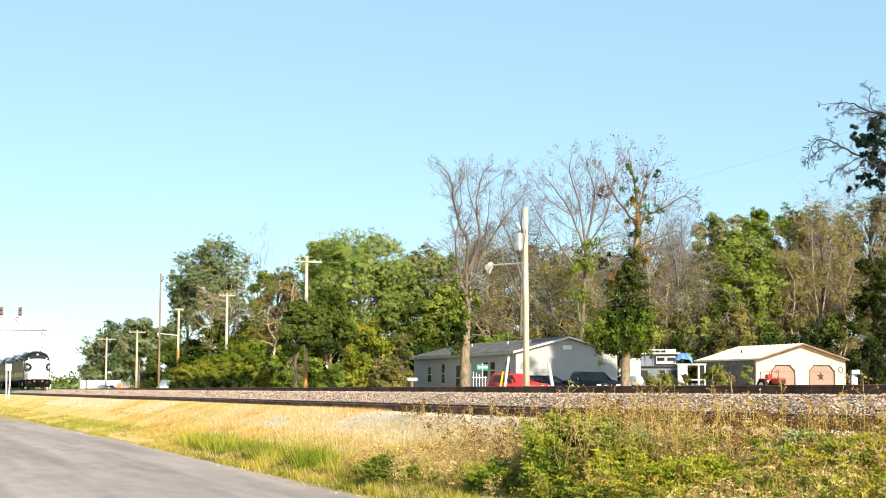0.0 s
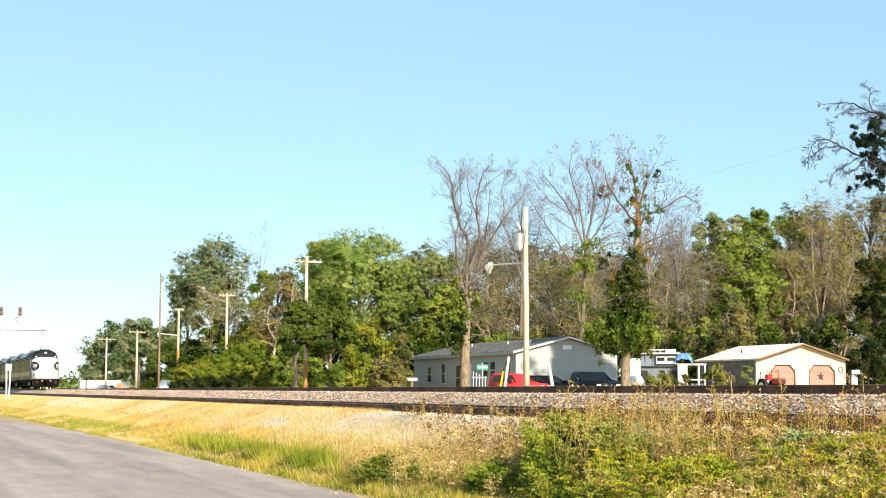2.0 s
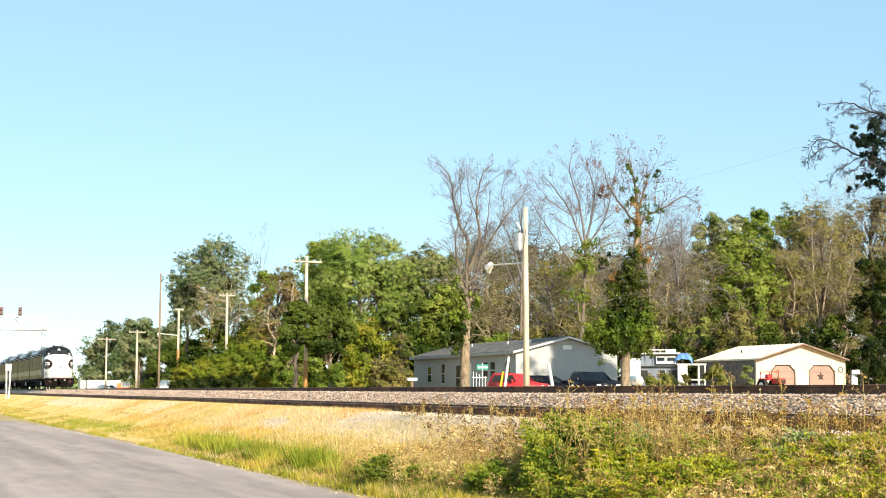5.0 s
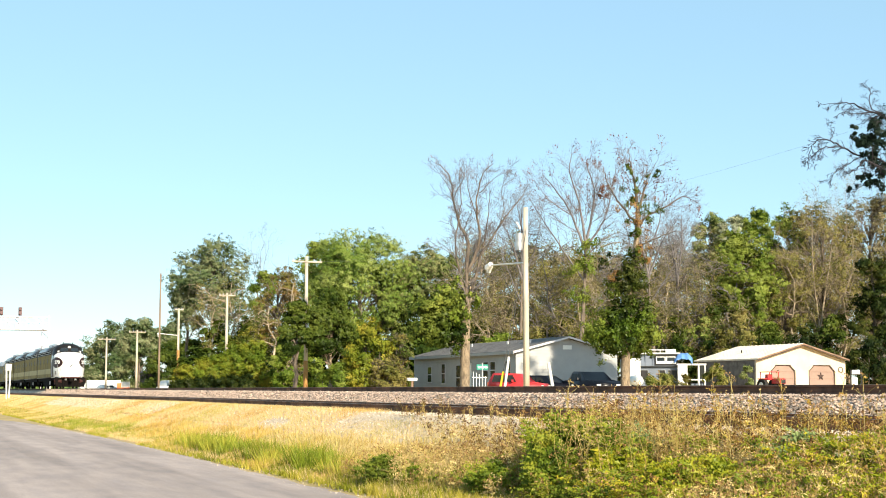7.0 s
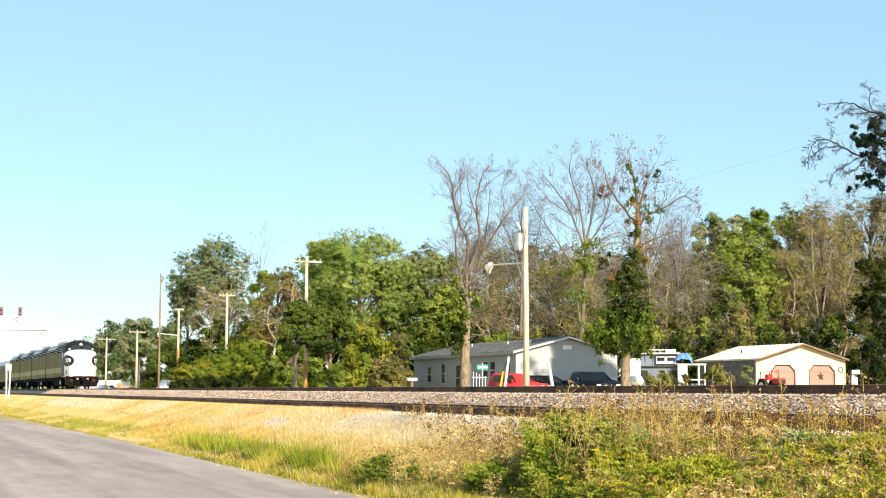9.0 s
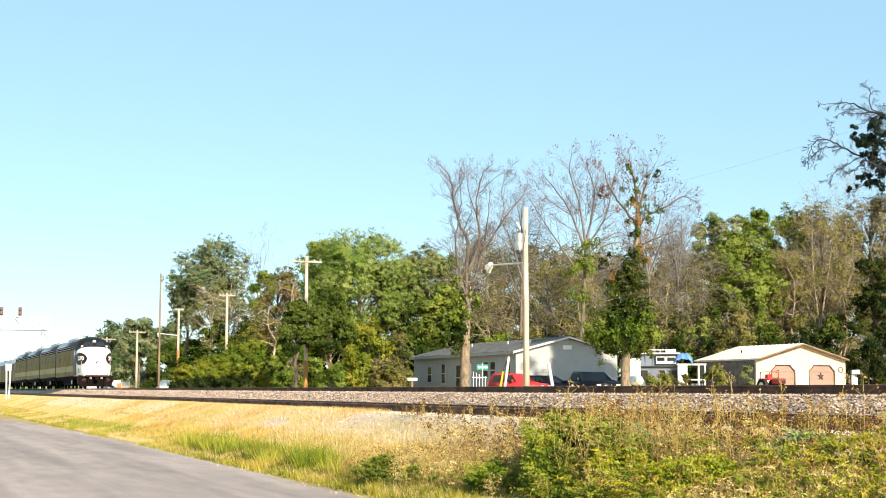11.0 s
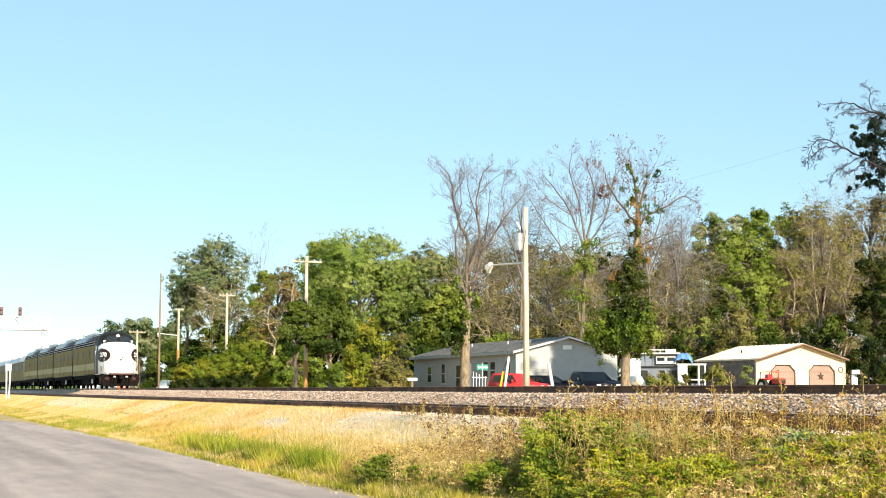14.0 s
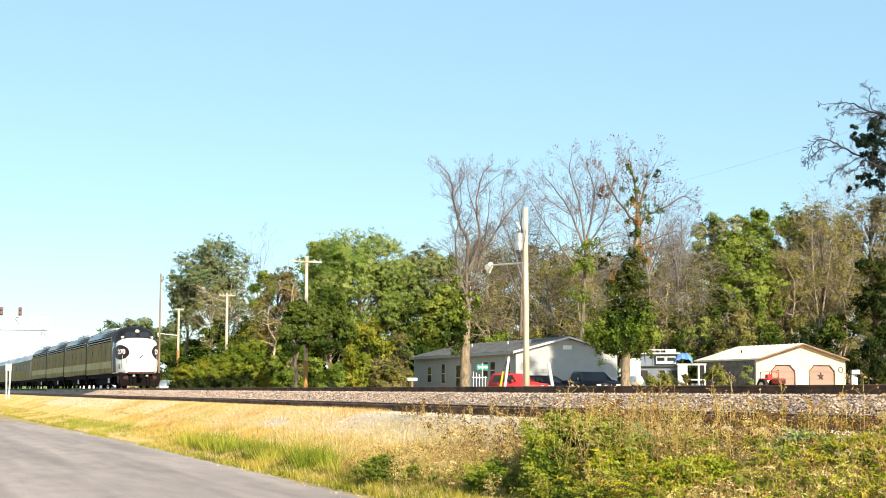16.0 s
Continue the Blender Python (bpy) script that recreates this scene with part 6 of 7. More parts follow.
# ---- poles, wires, signals ----
def utility_pole(x, y, top, label, r=0.15, arms=(), material="pole", lamp=None, drum=False, foot=0.0):
    """A wooden pole; arms: (height below the top, half length, turn about the pole)."""
    z0 = float(gz(x)) - 0.1
    t = thing("utility_pole", pose(x, y, z0), label, "utility pole", "utility poles along the street")
    h = top - z0
    part("pole", rd((0, 0, 0), (0, 0, h), r, r * 0.68, 12), M[material], t, "", True)
    if foot:
        part("orange_foot", rd((0, 0, 0), (0, 0, foot), r + 0.012, r + 0.006, 12), M["polefoot"], t, "orange lower length of the pole", True)
    for dz, half, turn in arms:
        c, s = math.cos(radians(turn)), math.sin(radians(turn))
        a = part("crossarm", rd((-half * c + 0.1 * s, -half * s - 0.1 * c, h - dz), (half * c + 0.1 * s, half * s - 0.1 * c, h - dz), 0.07, 0.07, 6), M[material], t, "wooden crossarm")
        for k in (-0.92, -0.5, 0.5, 0.92):
            part("insulator", rd((k * half * c + 0.1 * s, k * half * s - 0.1 * c, h - dz + 0.05), (k * half * c + 0.1 * s, k * half * s - 0.1 * c, h - dz + 0.22), 0.05, 0.035, 8), M["steel"], a)
    if drum:
        part("transformer", rd((-0.32, 0.1, h - 2.2), (-0.32, 0.1, h - 1.35), 0.20, 0.20, 16), M["steel"], t, "grey cylindrical transformer")
        part("cutout", rd((-0.25, 0.1, h - 1.1), (-0.42, 0.2, h - 0.75), 0.05), M["white"], t)
    if lamp:
        dx, dy, hz = lamp
        part("lamp_arm", rd((0, 0, hz - z0), (dx, dy, hz - z0 + 0.22), 0.05, 0.04, 8), M["white"], t, "steel lamp arm")
        lh = part("lamp_head", rd((dx, dy, hz - z0 + 0.26), (dx * 1.08, dy * 1.08, hz - z0 + 0.10), 0.14, 0.22, 14), M["white"], t, "street lamp head")
        part("refractor", rd((dx * 1.06, dy * 1.06, hz - z0 + 0.12), (dx * 1.08, dy * 1.08, hz - z0 - 0.16), 0.19, 0.12, 14), M["lamp"], lh, "clear glass bowl")
    return t


def wire(a, b, sag, r=0.005, name="overhead_wire"):
    a, b = Vector(a), Vector(b)
    n = 14
    paths = [[(*(a.lerp(b, i / n) - Vector((0, 0, sag * 4 * (i / n) * (1 - i / n)))), r) for i in range(n + 1)]]
    v, f = tube_array([np.array(p) for p in paths])
    tagged(sheet(name, v, f, M["wire"]), "thin black overhead wire between poles" if sag else "taut steel guy wire of a pole", "wire")


def build_poles():
    W = "weathered wooden utility pole beside the street"
    utility_pole(30, 64.0, 10.8, "pale wooden pole with transformer and street lamp", 0.17, (), "pole", (-0.1, 4.2, 7.95), True)
    utility_pole(30, 104.4, 11.9, "brown wooden pole with one crossarm among trees", 0.17, ((0.45, 1.2, 0),), "pole", foot=3.0)
    utility_pole(30, 132, 10.8, W + " with a crossarm", 0.16, ((0.25, 0.8, 0),))
    utility_pole(30, 156.2, 10.6, W, 0.16, ((0.15, 0.5, 0),), "pole", (-1.9, 0.9, 7.55), foot=5.2)
    utility_pole(30, 184.4, 9.3, W + " with a crossarm", 0.17, ((0.3, 1.1, 0),))
    utility_pole(30, 212.2, 9.3, W + " with a crossarm", 0.17, ((0.3, 1.3, 0),))
    utility_pole(20.8, 116.5, 11.2, "tall slender bare brown pole beside the track", 0.095, (), "polebrown")
    for dx in (-1.1, 0.0, 1.1):
        wire((30 + dx, 104.3, 11.55), (30 + dx * 0.2, 64, 10.5), 0.9)
        wire((30 + dx, 104.3, 11.55), (30 + dx * 0.6, 132, 10.6), 0.6)
        wire((30 + dx * 0.7, 132, 10.6), (30 + dx, 184.4, 9.1), 1.0)
        wire((30 + dx, 184.4, 9.1), (30 + dx, 212.2, 9.1), 0.4)
    wire((30, 64, 10.4), (31, 18, 12.0), 0.9, 0.003)
    for ex, ey, top, c in ((27.0, 60.3, 3.05, "white"), (26.85, 60.6, 2.35, "yellow")):
        g = thing("guy_guard", Matrix(), "%s plastic guard on a leaning guy wire" % c, "guy guard", "guy wire guards")
        part("sleeve", rd((ex, ey, 0.7), (ex + 0.30, ey - 0.1, top), 0.06, 0.06, 10), M[c], g)
        wire((ex + 0.30, ey - 0.1, top), (30, 63.9, 9.8), 0.0, 0.012, "guy_wire")
    p = thing("leaning_post", Matrix(), "white post leaning beside the street", "post")
    part("sleeve", rd((31.1, 62.9, 0.75), (30.75, 63.0, 2.85), 0.08, 0.08, 10), M["white"], p)


def build_signal():
    """A cantilever signal over both tracks."""
    t = thing("signal_gantry", pose(20.5, 206.5, 0.7), "white steel cantilever gantry with railway signal heads", "railway signal")
    for y in (-0.9, 0.9):
        part("mast", rd((0, y * 5, 0), (0, y * 5, 11.2), 0.13, 0.11, 10), M["galv"], t, "tubular steel mast")
        for z in (9.3, 11.1):
            part("chord", rd((0.3, y, z), (-11.5, y, z), 0.09, 0.09, 8), M["galv"], t)
    for i in range(8):
        x = -i * 1.45
        for y in (-0.9, 0.9):
            part("lattice", rd((x, y, 9.3), (x - 1.45, y, 11.1), 0.05, 0.05, 6), M["galv"], t)
    part("walkway", bx(-11.5, 0.2, -0.6, 0.6, 9.22, 9.28), M["galv"], t)
    for i in range(9):
        part("railing_post", rd((-i * 1.4, -0.95, 9.3), (-i * 1.4, -0.95, 10.3), 0.035, 0.035, 6), M["galv"], t)
    part("handrail", rd((0.2, -0.95, 10.3), (-11.4, -0.95, 10.3), 0.035, 0.035, 6), M["galv"], t)
    for x in (-4.0, -6.4):
        part("case", bx(x - 0.3, x + 0.3, -1.1, -0.8, 9.35, 10.1, bevel=0.03), M["galv"], t, "pale relay case")
    for z in (2.0, 4.0, 6.0, 8.0):
        part("brace", rd((0, -4.5, z), (0, 4.5, z + 1.2), 0.05, 0.05, 6), M["galv"], t)
    for x in (-3.65, -6.2):
        h = part("signal_head", bx(x - 0.25, x + 0.25, -1.15, -1.0, 11.25, 12.45, bevel=0.05), M["signal"], t, "dark signal head with hooded lenses")
        for k in range(2):
            part("hood", rd((x, -1.15, 11.55 + 0.6 * k), (x, -1.4, 11.55 + 0.6 * k), 0.17, 0.17, 14), M["signal"], h)
        part("head_pole", rd((x, -1.0, 9.3), (x, -1.0, 11.3), 0.05, 0.05, 8), M["galv"], t)
    m = thing("marker_post", pose(9.3, 123.3, 0.65), "white trackside marker post beside the dry grass", "marker post")
    for s in (-1, 1):
        part("leg", rd((0.10 * s, 0, 0), (0.17 * s, 0, 2.9), 0.055, 0.075, 8), M["white"], m)
    part("panel", bx(-0.24, 0.24, -0.03, 0.03, 2.45, 3.0, bevel=0.01), M["white"], m)
    for x, y, h in ((22.3, 250, 3.2), (27.7, 268, 3.6)):
        q = thing("marker_post", pose(x, y, 0.7), "pale post at the field edge", "marker post")
        part("post", rd((0, 0, 0), (0, 0, h), 0.16, 0.14, 8), M["white"], q)


# ---- buildings ----
def window(parent, x, y, z, w, h, face):
    """A sash window on a wall; face: 'x' looks to -x, 'y' to -y."""
    def b(u0, u1, z0, z1, d0, d1):
        return bx(x - d1, x - d0, y + u0, y + u1, z + z0, z + z1) if face == "x" else bx(x + u0, x + u1, y - d1, y - d0, z + z0, z + z1)
    f = part("window", b(-w / 2 - 0.045, w / 2 + 0.045, -h / 2 - 0.045, h / 2 + 0.045, -0.04, 0.035), M["galv"], parent, "pale-framed window")
    part("pane", b(-w / 2, w / 2, 0.03, h / 2, 0.03, 0.042), M["glass"], f)
    part("pane", b(-w / 2, w / 2, -h / 2, -0.03, 0.03, 0.042), M["glass"], f)
    part("sill", b(-w / 2 - 0.07, w / 2 + 0.07, -h / 2 - 0.09, -h / 2 - 0.045, 0.0, 0.06), M["galv"], f)


def build_home():
    """The long single-storey house; x 41 to 49.1, y 89.2 to 109.7."""
    t = thing("mobile_home", Matrix(), "long pale grey single-storey manufactured home with shingle roof", "house")
    x0, x1, y0, y1, zb, ze, zp = 41.0, 49.1, 89.2, 109.7, 0.75, 4.15, 5.12
    xm = (x0 + x1) / 2
    ws = part("side_wall", bx(x0, x0 + 0.15, y0 + 0.15, y1 - 0.15, zb, ze), M["siding"], t)
    part("side_wall", bx(x1 - 0.15, x1, y0 + 0.15, y1 - 0.15, zb, ze), M["siding"], t)
    gab = [(x0, zb), (x1, zb), (x1, ze), (xm, zp), (x0, ze)]
    wg = part("gable_wall", pr(gab, "y", y0, y0 + 0.15), M["siding"], t, "sunlit gable wall")
    part("gable_wall", pr(gab, "y", y1 - 0.15, y1), M["siding"], t)
    for k in range(15):
        z = zb + 0.2 + k * 0.22
        part("siding_lap", pr([(x0 - 0.014, z), (x0, z), (x0, z + 0.2)], "y", y0, y1), M["siding"], ws)
    for k in range(19):
        z = zb + 0.2 + k * 0.22
        half = (x1 - x0) / 2 if z < ze - 0.1 else (x1 - x0) / 2 * max(0.05, (zp - z - 0.2) / (zp - ze))
        part("siding_lap", pr([(y0 - 0.014, z), (y0, z), (y0, z + 0.2)], "x", xm - half, xm + half), M["siding"], wg)
    for s in (-1, 1):
        e = xm + s * ((x1 - x0) / 2 + 0.35)
        ez = ze - 0.09
        pts = [(xm, zp + 0.02), (e, ez), (e, ez + 0.14), (xm, zp + 0.17)]
        r = part("roof_slope", pr(pts, "y", y0 - 0.35, y1 + 0.3), M["shingle"], t, "weathered grey shingle roof slope")
        for k in range(12):
            u0 = k / 12
            ux, uz = e + (xm - e) * u0, ez + 0.14 + (zp + 0.17 - ez - 0.14) * u0
            vx, vz = e + (xm - e) * (u0 + 0.083), ez + 0.14 + (zp + 0.17 - ez - 0.14) * (u0 + 0.083)
            part("shingle_course", pr([(ux, uz), (ux, uz + 0.022), (vx, vz + 0.004), (vx, vz)], "y", y0 - 0.35, y1 + 0.3), M["shingle"], r)
        part("fascia", pr([(e - 0.02, ez - 0.08), (e + 0.02, ez - 0.08), (e + 0.02, ez + 0.13), (e - 0.02, ez + 0.13)], "y", y0 - 0.37, y1 + 0.3), M["siding"], t)
        part("rake_board", pr([(xm, zp + 0.03), (e, ez - 0.03), (e, ez + 0.12), (xm, zp + 0.155)], "y", y0 - 0.39, y0 - 0.35), M["galv"], t, "pale grey rake board")
    for y, z, w, h in ((106, 2.7, 0.8, 1.2), (103, 2.75, 0.7, 1.5), (99.8, 2.4, 0.9, 1.9), (94.5, 2.9, 0.8, 1.2), (93.2, 2.9, 0.8, 1.2), (90.5, 2.8, 0.8, 1.4)):
        window(ws, x0, y, z, w, h, "x")
    d = part("door", bx(x0 - 0.05, x0 + 0.02, 97.2, 98.1, 1.45, 3.5), M["white"], t, "white side door")
    part("door_handle", rd((x0 - 0.1, 97.3, 2.4), (x0 - 0.05, 97.3, 2.4), 0.04), M["steel"], d)
    part("skirting", bx(x0 - 0.03, x1 + 0.03, y0 - 0.03, y1, zb - 0.3, zb + 0.1), M["shingle"], t)
    for y in (92.0, 96.0, 103.0):
        part("roof_vent", rd((xm - 1.6, y, 4.6), (xm - 1.6, y, 5.15), 0.09, 0.09, 10), M["steel"], t)
    part("gable_vent", bx(xm - 0.35, xm + 0.35, y0 - 0.03, y0 + 0.02, 4.35, 4.65), M["white"], wg)


def build_garage():
    """The cream garage with two doors in its gable."""
    t = thing("garage", Matrix(), "cream garage with pale metal roof and two mauve doors", "garage")
    x0, x1, y0, y1, zb, ze, zp = 63.7, 72.3, 93.1, 101.6, 1.1, 3.82, 5.05
    xm = (x0 + x1) / 2
    doors = ((65.13, 67.35), (68.75, 71.2))
    zt = 3.40
    front = part("front_wall", bx(x0, doors[0][0], y0, y0 + 0.18, zb, zt), M["cream"], t, "sunlit cream front wall")
    part("pier", bx(doors[0][1], doors[1][0], y0, y0 + 0.18, zb, zt), M["cream"], front)
    part("pier", bx(doors[1][1], x1, y0, y0 + 0.18, zb, zt), M["cream"], front)
    part("gable", pr([(x0, zt), (x1, zt), (x1, ze), (xm, zp), (x0, ze)], "y", y0, y0 + 0.18), M["cream"], front)
    # sunless side: darker shingle colour holds the wall's shade
    part("side_wall", bx(x0, x0 + 0.18, y0 + 0.18, y1, zb, ze), M["shingle"], t, "side wall with its shade put into a grey-brown colour")
    part("side_wall", bx(x1 - 0.18, x1, y0 + 0.18, y1, zb, ze), M["cream"], t)
    part("back_wall", pr([(x0, zb), (x1, zb), (x1, ze), (xm, zp), (x0, ze)], "y", y1, y1 + 0.18), M["cream"], t)
    for a, b in doors:
        d = part("garage_door", bx(a, b, y0 + 0.10, y0 + 0.14, zb, zt), M["gdoor"], t, "mauve-brown sectional garage door")
        for k in range(4):
            z = zb + 0.12 + k * 0.56
            part("door_panel", bx(a + 0.06, b - 0.06, y0 + 0.075, y0 + 0.10, z, z + 0.50, bevel=0.015), M["gdoor"], d)
        for s, e in ((1, a), (-1, b)):
            part("corner_brace", pr([(e, zt), (e + s * 0.42, zt), (e, zt - 0.42)], "y", y0 - 0.012, y0 + 0.06), M["cream"], front)
            part("jamb_trim", bx(min(e - s * 0.06, e), max(e - s * 0.06, e), y0 - 0.02, y0 - 0.001, zb, zt - 0.38), M["shedbrown"], front)
            part("corner_trim", pr([(e + s * 0.38, zt), (e + s * 0.47, zt), (e, zt - 0.47), (e, zt - 0.38)], "y", y0 - 0.022, y0 - 0.013), M["shedbrown"], front)
        part("head_trim", bx(a + 0.38, b - 0.38, y0 - 0.02, y0 - 0.001, zt, zt + 0.06), M["shedbrown"], front)
    for s in (-1, 1):
        e = xm + s * ((x1 - x0) / 2 + 0.1)
        ez = ze + 0.0
        r = part("roof_slope", pr([(xm, zp + 0.02), (e, ez), (e, ez + 0.12), (xm, zp + 0.14)], "y", y0 - 0.4, y1 + 0.5), M["tin"], t, "pale ribbed metal roof")
        for k in range(16):
            y = y0 - 0.2 + k * 0.58
            part("roof_rib", pr([(xm, zp + 0.14), (e, ez + 0.12), (e, ez + 0.145), (xm, zp + 0.165)], "y", y, y + 0.04), M["tin"], r)
        part("rake_board", pr([(xm, zp + 0.02), (e, ez + 0.0), (e, ez + 0.11), (xm, zp + 0.13)], "y", y0 - 0.45, y0 - 0.402), M["brown"], t, "brown rake board")
        # dark strip painted in as the shadow line below the rake board
        part("rake_shadow_strip", pr([(xm, zp - 0.05), (e, ez - 0.07), (e, ez), (xm, zp + 0.02)], "y", y0 - 0.44, y0 - 0.402), M["shedbrown"], t, "dark strip painted as shadow under the rake")
    # dark star on one door, withered wreath on the wall
    star = thing("door_star", pose(69.9, y0 + 0.06, 2.55, 90), "dark brown metal star hung on the garage door", "ornament")
    part("points", pr([(math.sin(k * math.pi / 5) * (0.34 if k % 2 == 0 else 0.14), math.cos(k * math.pi / 5) * (0.34 if k % 2 == 0 else 0.14)) for k in range(10)], "z", 0.0, 0.03), M["shedbrown"], star)
    wr = thing("wreath", pose(71.8, y0 - 0.02, 3.1, 90), "withered brown wreath on the cream garage wall", "ornament")
    for k in range(9):
        a = k * math.tau / 9
        part("twig_roll", rd((0.22 * math.cos(a), 0.22 * math.sin(a), 0.02), (0.24 * math.cos(a + 0.8), 0.20 * math.sin(a + 0.8), 0.03), 0.035, 0.02, 6), M["bark"], wr)
    part("flue", rd((65.4, 97.6, 4.2), (65.4, 97.6, 4.75), 0.05), M["iron"], t)
    # brown shed far along the street
    s = thing("shed", Matrix(), "dark brown shed with a low gable roof", "shed")
    part("wall", bx(40.7, 43.6, 240, 246, 0.8, 4.4), M["shedbrown"], s)
    part("roof", pr([(40.4, 4.35), (43.9, 4.35), (42.15, 5.2)], "y", 239.6, 246.4), M["shedbrown"], s, "brown gable roof")


# ---- vehicles and clutter ----
def car(m, paint, label, profile, L, W, cab, glass_z, category="car"):
    """A parked car facing +y; profile: the side outline (y, z); cab: (front, back) of the glass house; glass_z: its foot and top."""
    t = thing("parked_" + category, m, label, category, "parked vehicles")
    h = W / 2
    bm = pr(profile, "x", -h, h)
    for v in bm.verts:
        if v.co.z > glass_z[0]:
            v.co.x *= 1 - 0.16 * (v.co.z - glass_z[0]) / (glass_z[1] - glass_z[0])
    bmesh.ops.bevel(bm, geom=list(bm.edges), offset=0.04, segments=2, affect="EDGES", clamp_overlap=True)
    body = part("body", bm, M[paint], t, "", True)
    f, b = cab
    zl, zh = glass_z[0] + 0.04, glass_z[1] - 0.14
    for s in (-1, 1):
        n = 2
        for k in range(n):
            a, c = b + (f - b) * (k + 0.06) / n, b + (f - b) * (k + 0.94) / n
            g = bmesh.new()
            vs = [g.verts.new((s * (h * (1 - 0.16 * (z - glass_z[0]) / (glass_z[1] - glass_z[0])) + 0.008), y, z)) for y, z in ((a, zl), (c - (0.18 if k else 0), zl), (c - (0.45 if k else 0), zh), (a + (0.12 if not k else 0), zh))]
            g.faces.new(vs)
            r = bmesh.ops.extrude_face_region(g, geom=list(g.faces))
            for v in r["geom"]:
                if isinstance(v, bmesh.types.BMVert):
                    v.co.x -= s * 0.02
            part("side_window", g, M["dimglass"], body)
        for y in (L * 0.31, -L * 0.31):
            w = part("wheel", rd((s * (h - 0.20), y, 0.33), (s * (h + 0.01), y, 0.33), 0.33, 0.33, 20), M["rubber"], t)
            part("rim", rd((s * (h + 0.01), y, 0.33), (s * (h + 0.02), y, 0.33), 0.21, 0.19, 16), M["steel"], w)
        part("headlight", bx(s * h * 0.72 - 0.16, s * h * 0.72 + 0.16, L / 2 - 0.06, L / 2 + 0.012, 0.62, 0.80, bevel=0.02), M["lamp"], t)
        part("tail_light", bx(s * h * 0.84 - 0.10, s * h * 0.84 + 0.10, -L / 2 - 0.012, -L / 2 + 0.05, 0.72, 1.0, bevel=0.02), M["orange"], t)
        part("mirror", bx(s * (h + 0.02), s * (h + 0.18), f - 0.5, f - 0.4, glass_z[0] + 0.02, glass_z[0] + 0.18, bevel=0.02) if s > 0 else bx(s * (h + 0.18), s * (h + 0.02), f - 0.5, f - 0.4, glass_z[0] + 0.02, glass_z[0] + 0.18, bevel=0.02), M[paint], t)
    for y, name in ((L / 2, "front_bumper"), (-L / 2, "rear_bumper")):
        part(name, bx(-h * 0.94, h * 0.94, y - 0.08, y + 0.05, 0.34, 0.58, bevel=0.03), M["dark"], t)
    part("rear_window", bx(-h * 0.72, h * 0.72, b - 0.05, b - 0.02, zl, zh), M["dimglass"], body)
    return t


SUV = [(-2.3, 0.38), (2.3, 0.38), (2.32, 0.75), (2.15, 0.98), (0.95, 1.06), (0.35, 1.66), (-1.9, 1.70), (-2.25, 1.10), (-2.32, 0.8)]
SEDAN = [(-2.3, 0.32), (2.3, 0.32), (2.32, 0.62), (2.1, 0.84), (0.9, 0.94), (0.25, 1.40), (-1.0, 1.42), (-1.7, 0.98), (-2.28, 0.92), (-2.32, 0.6)]
PICKUP = [(-2.7, 0.42), (2.6, 0.42), (2.65, 0.80), (2.45, 0.98), (1.25, 1.06), (0.6, 1.60), (-0.75, 1.64), (-1.1, 1.06), (-2.7, 1.02)]


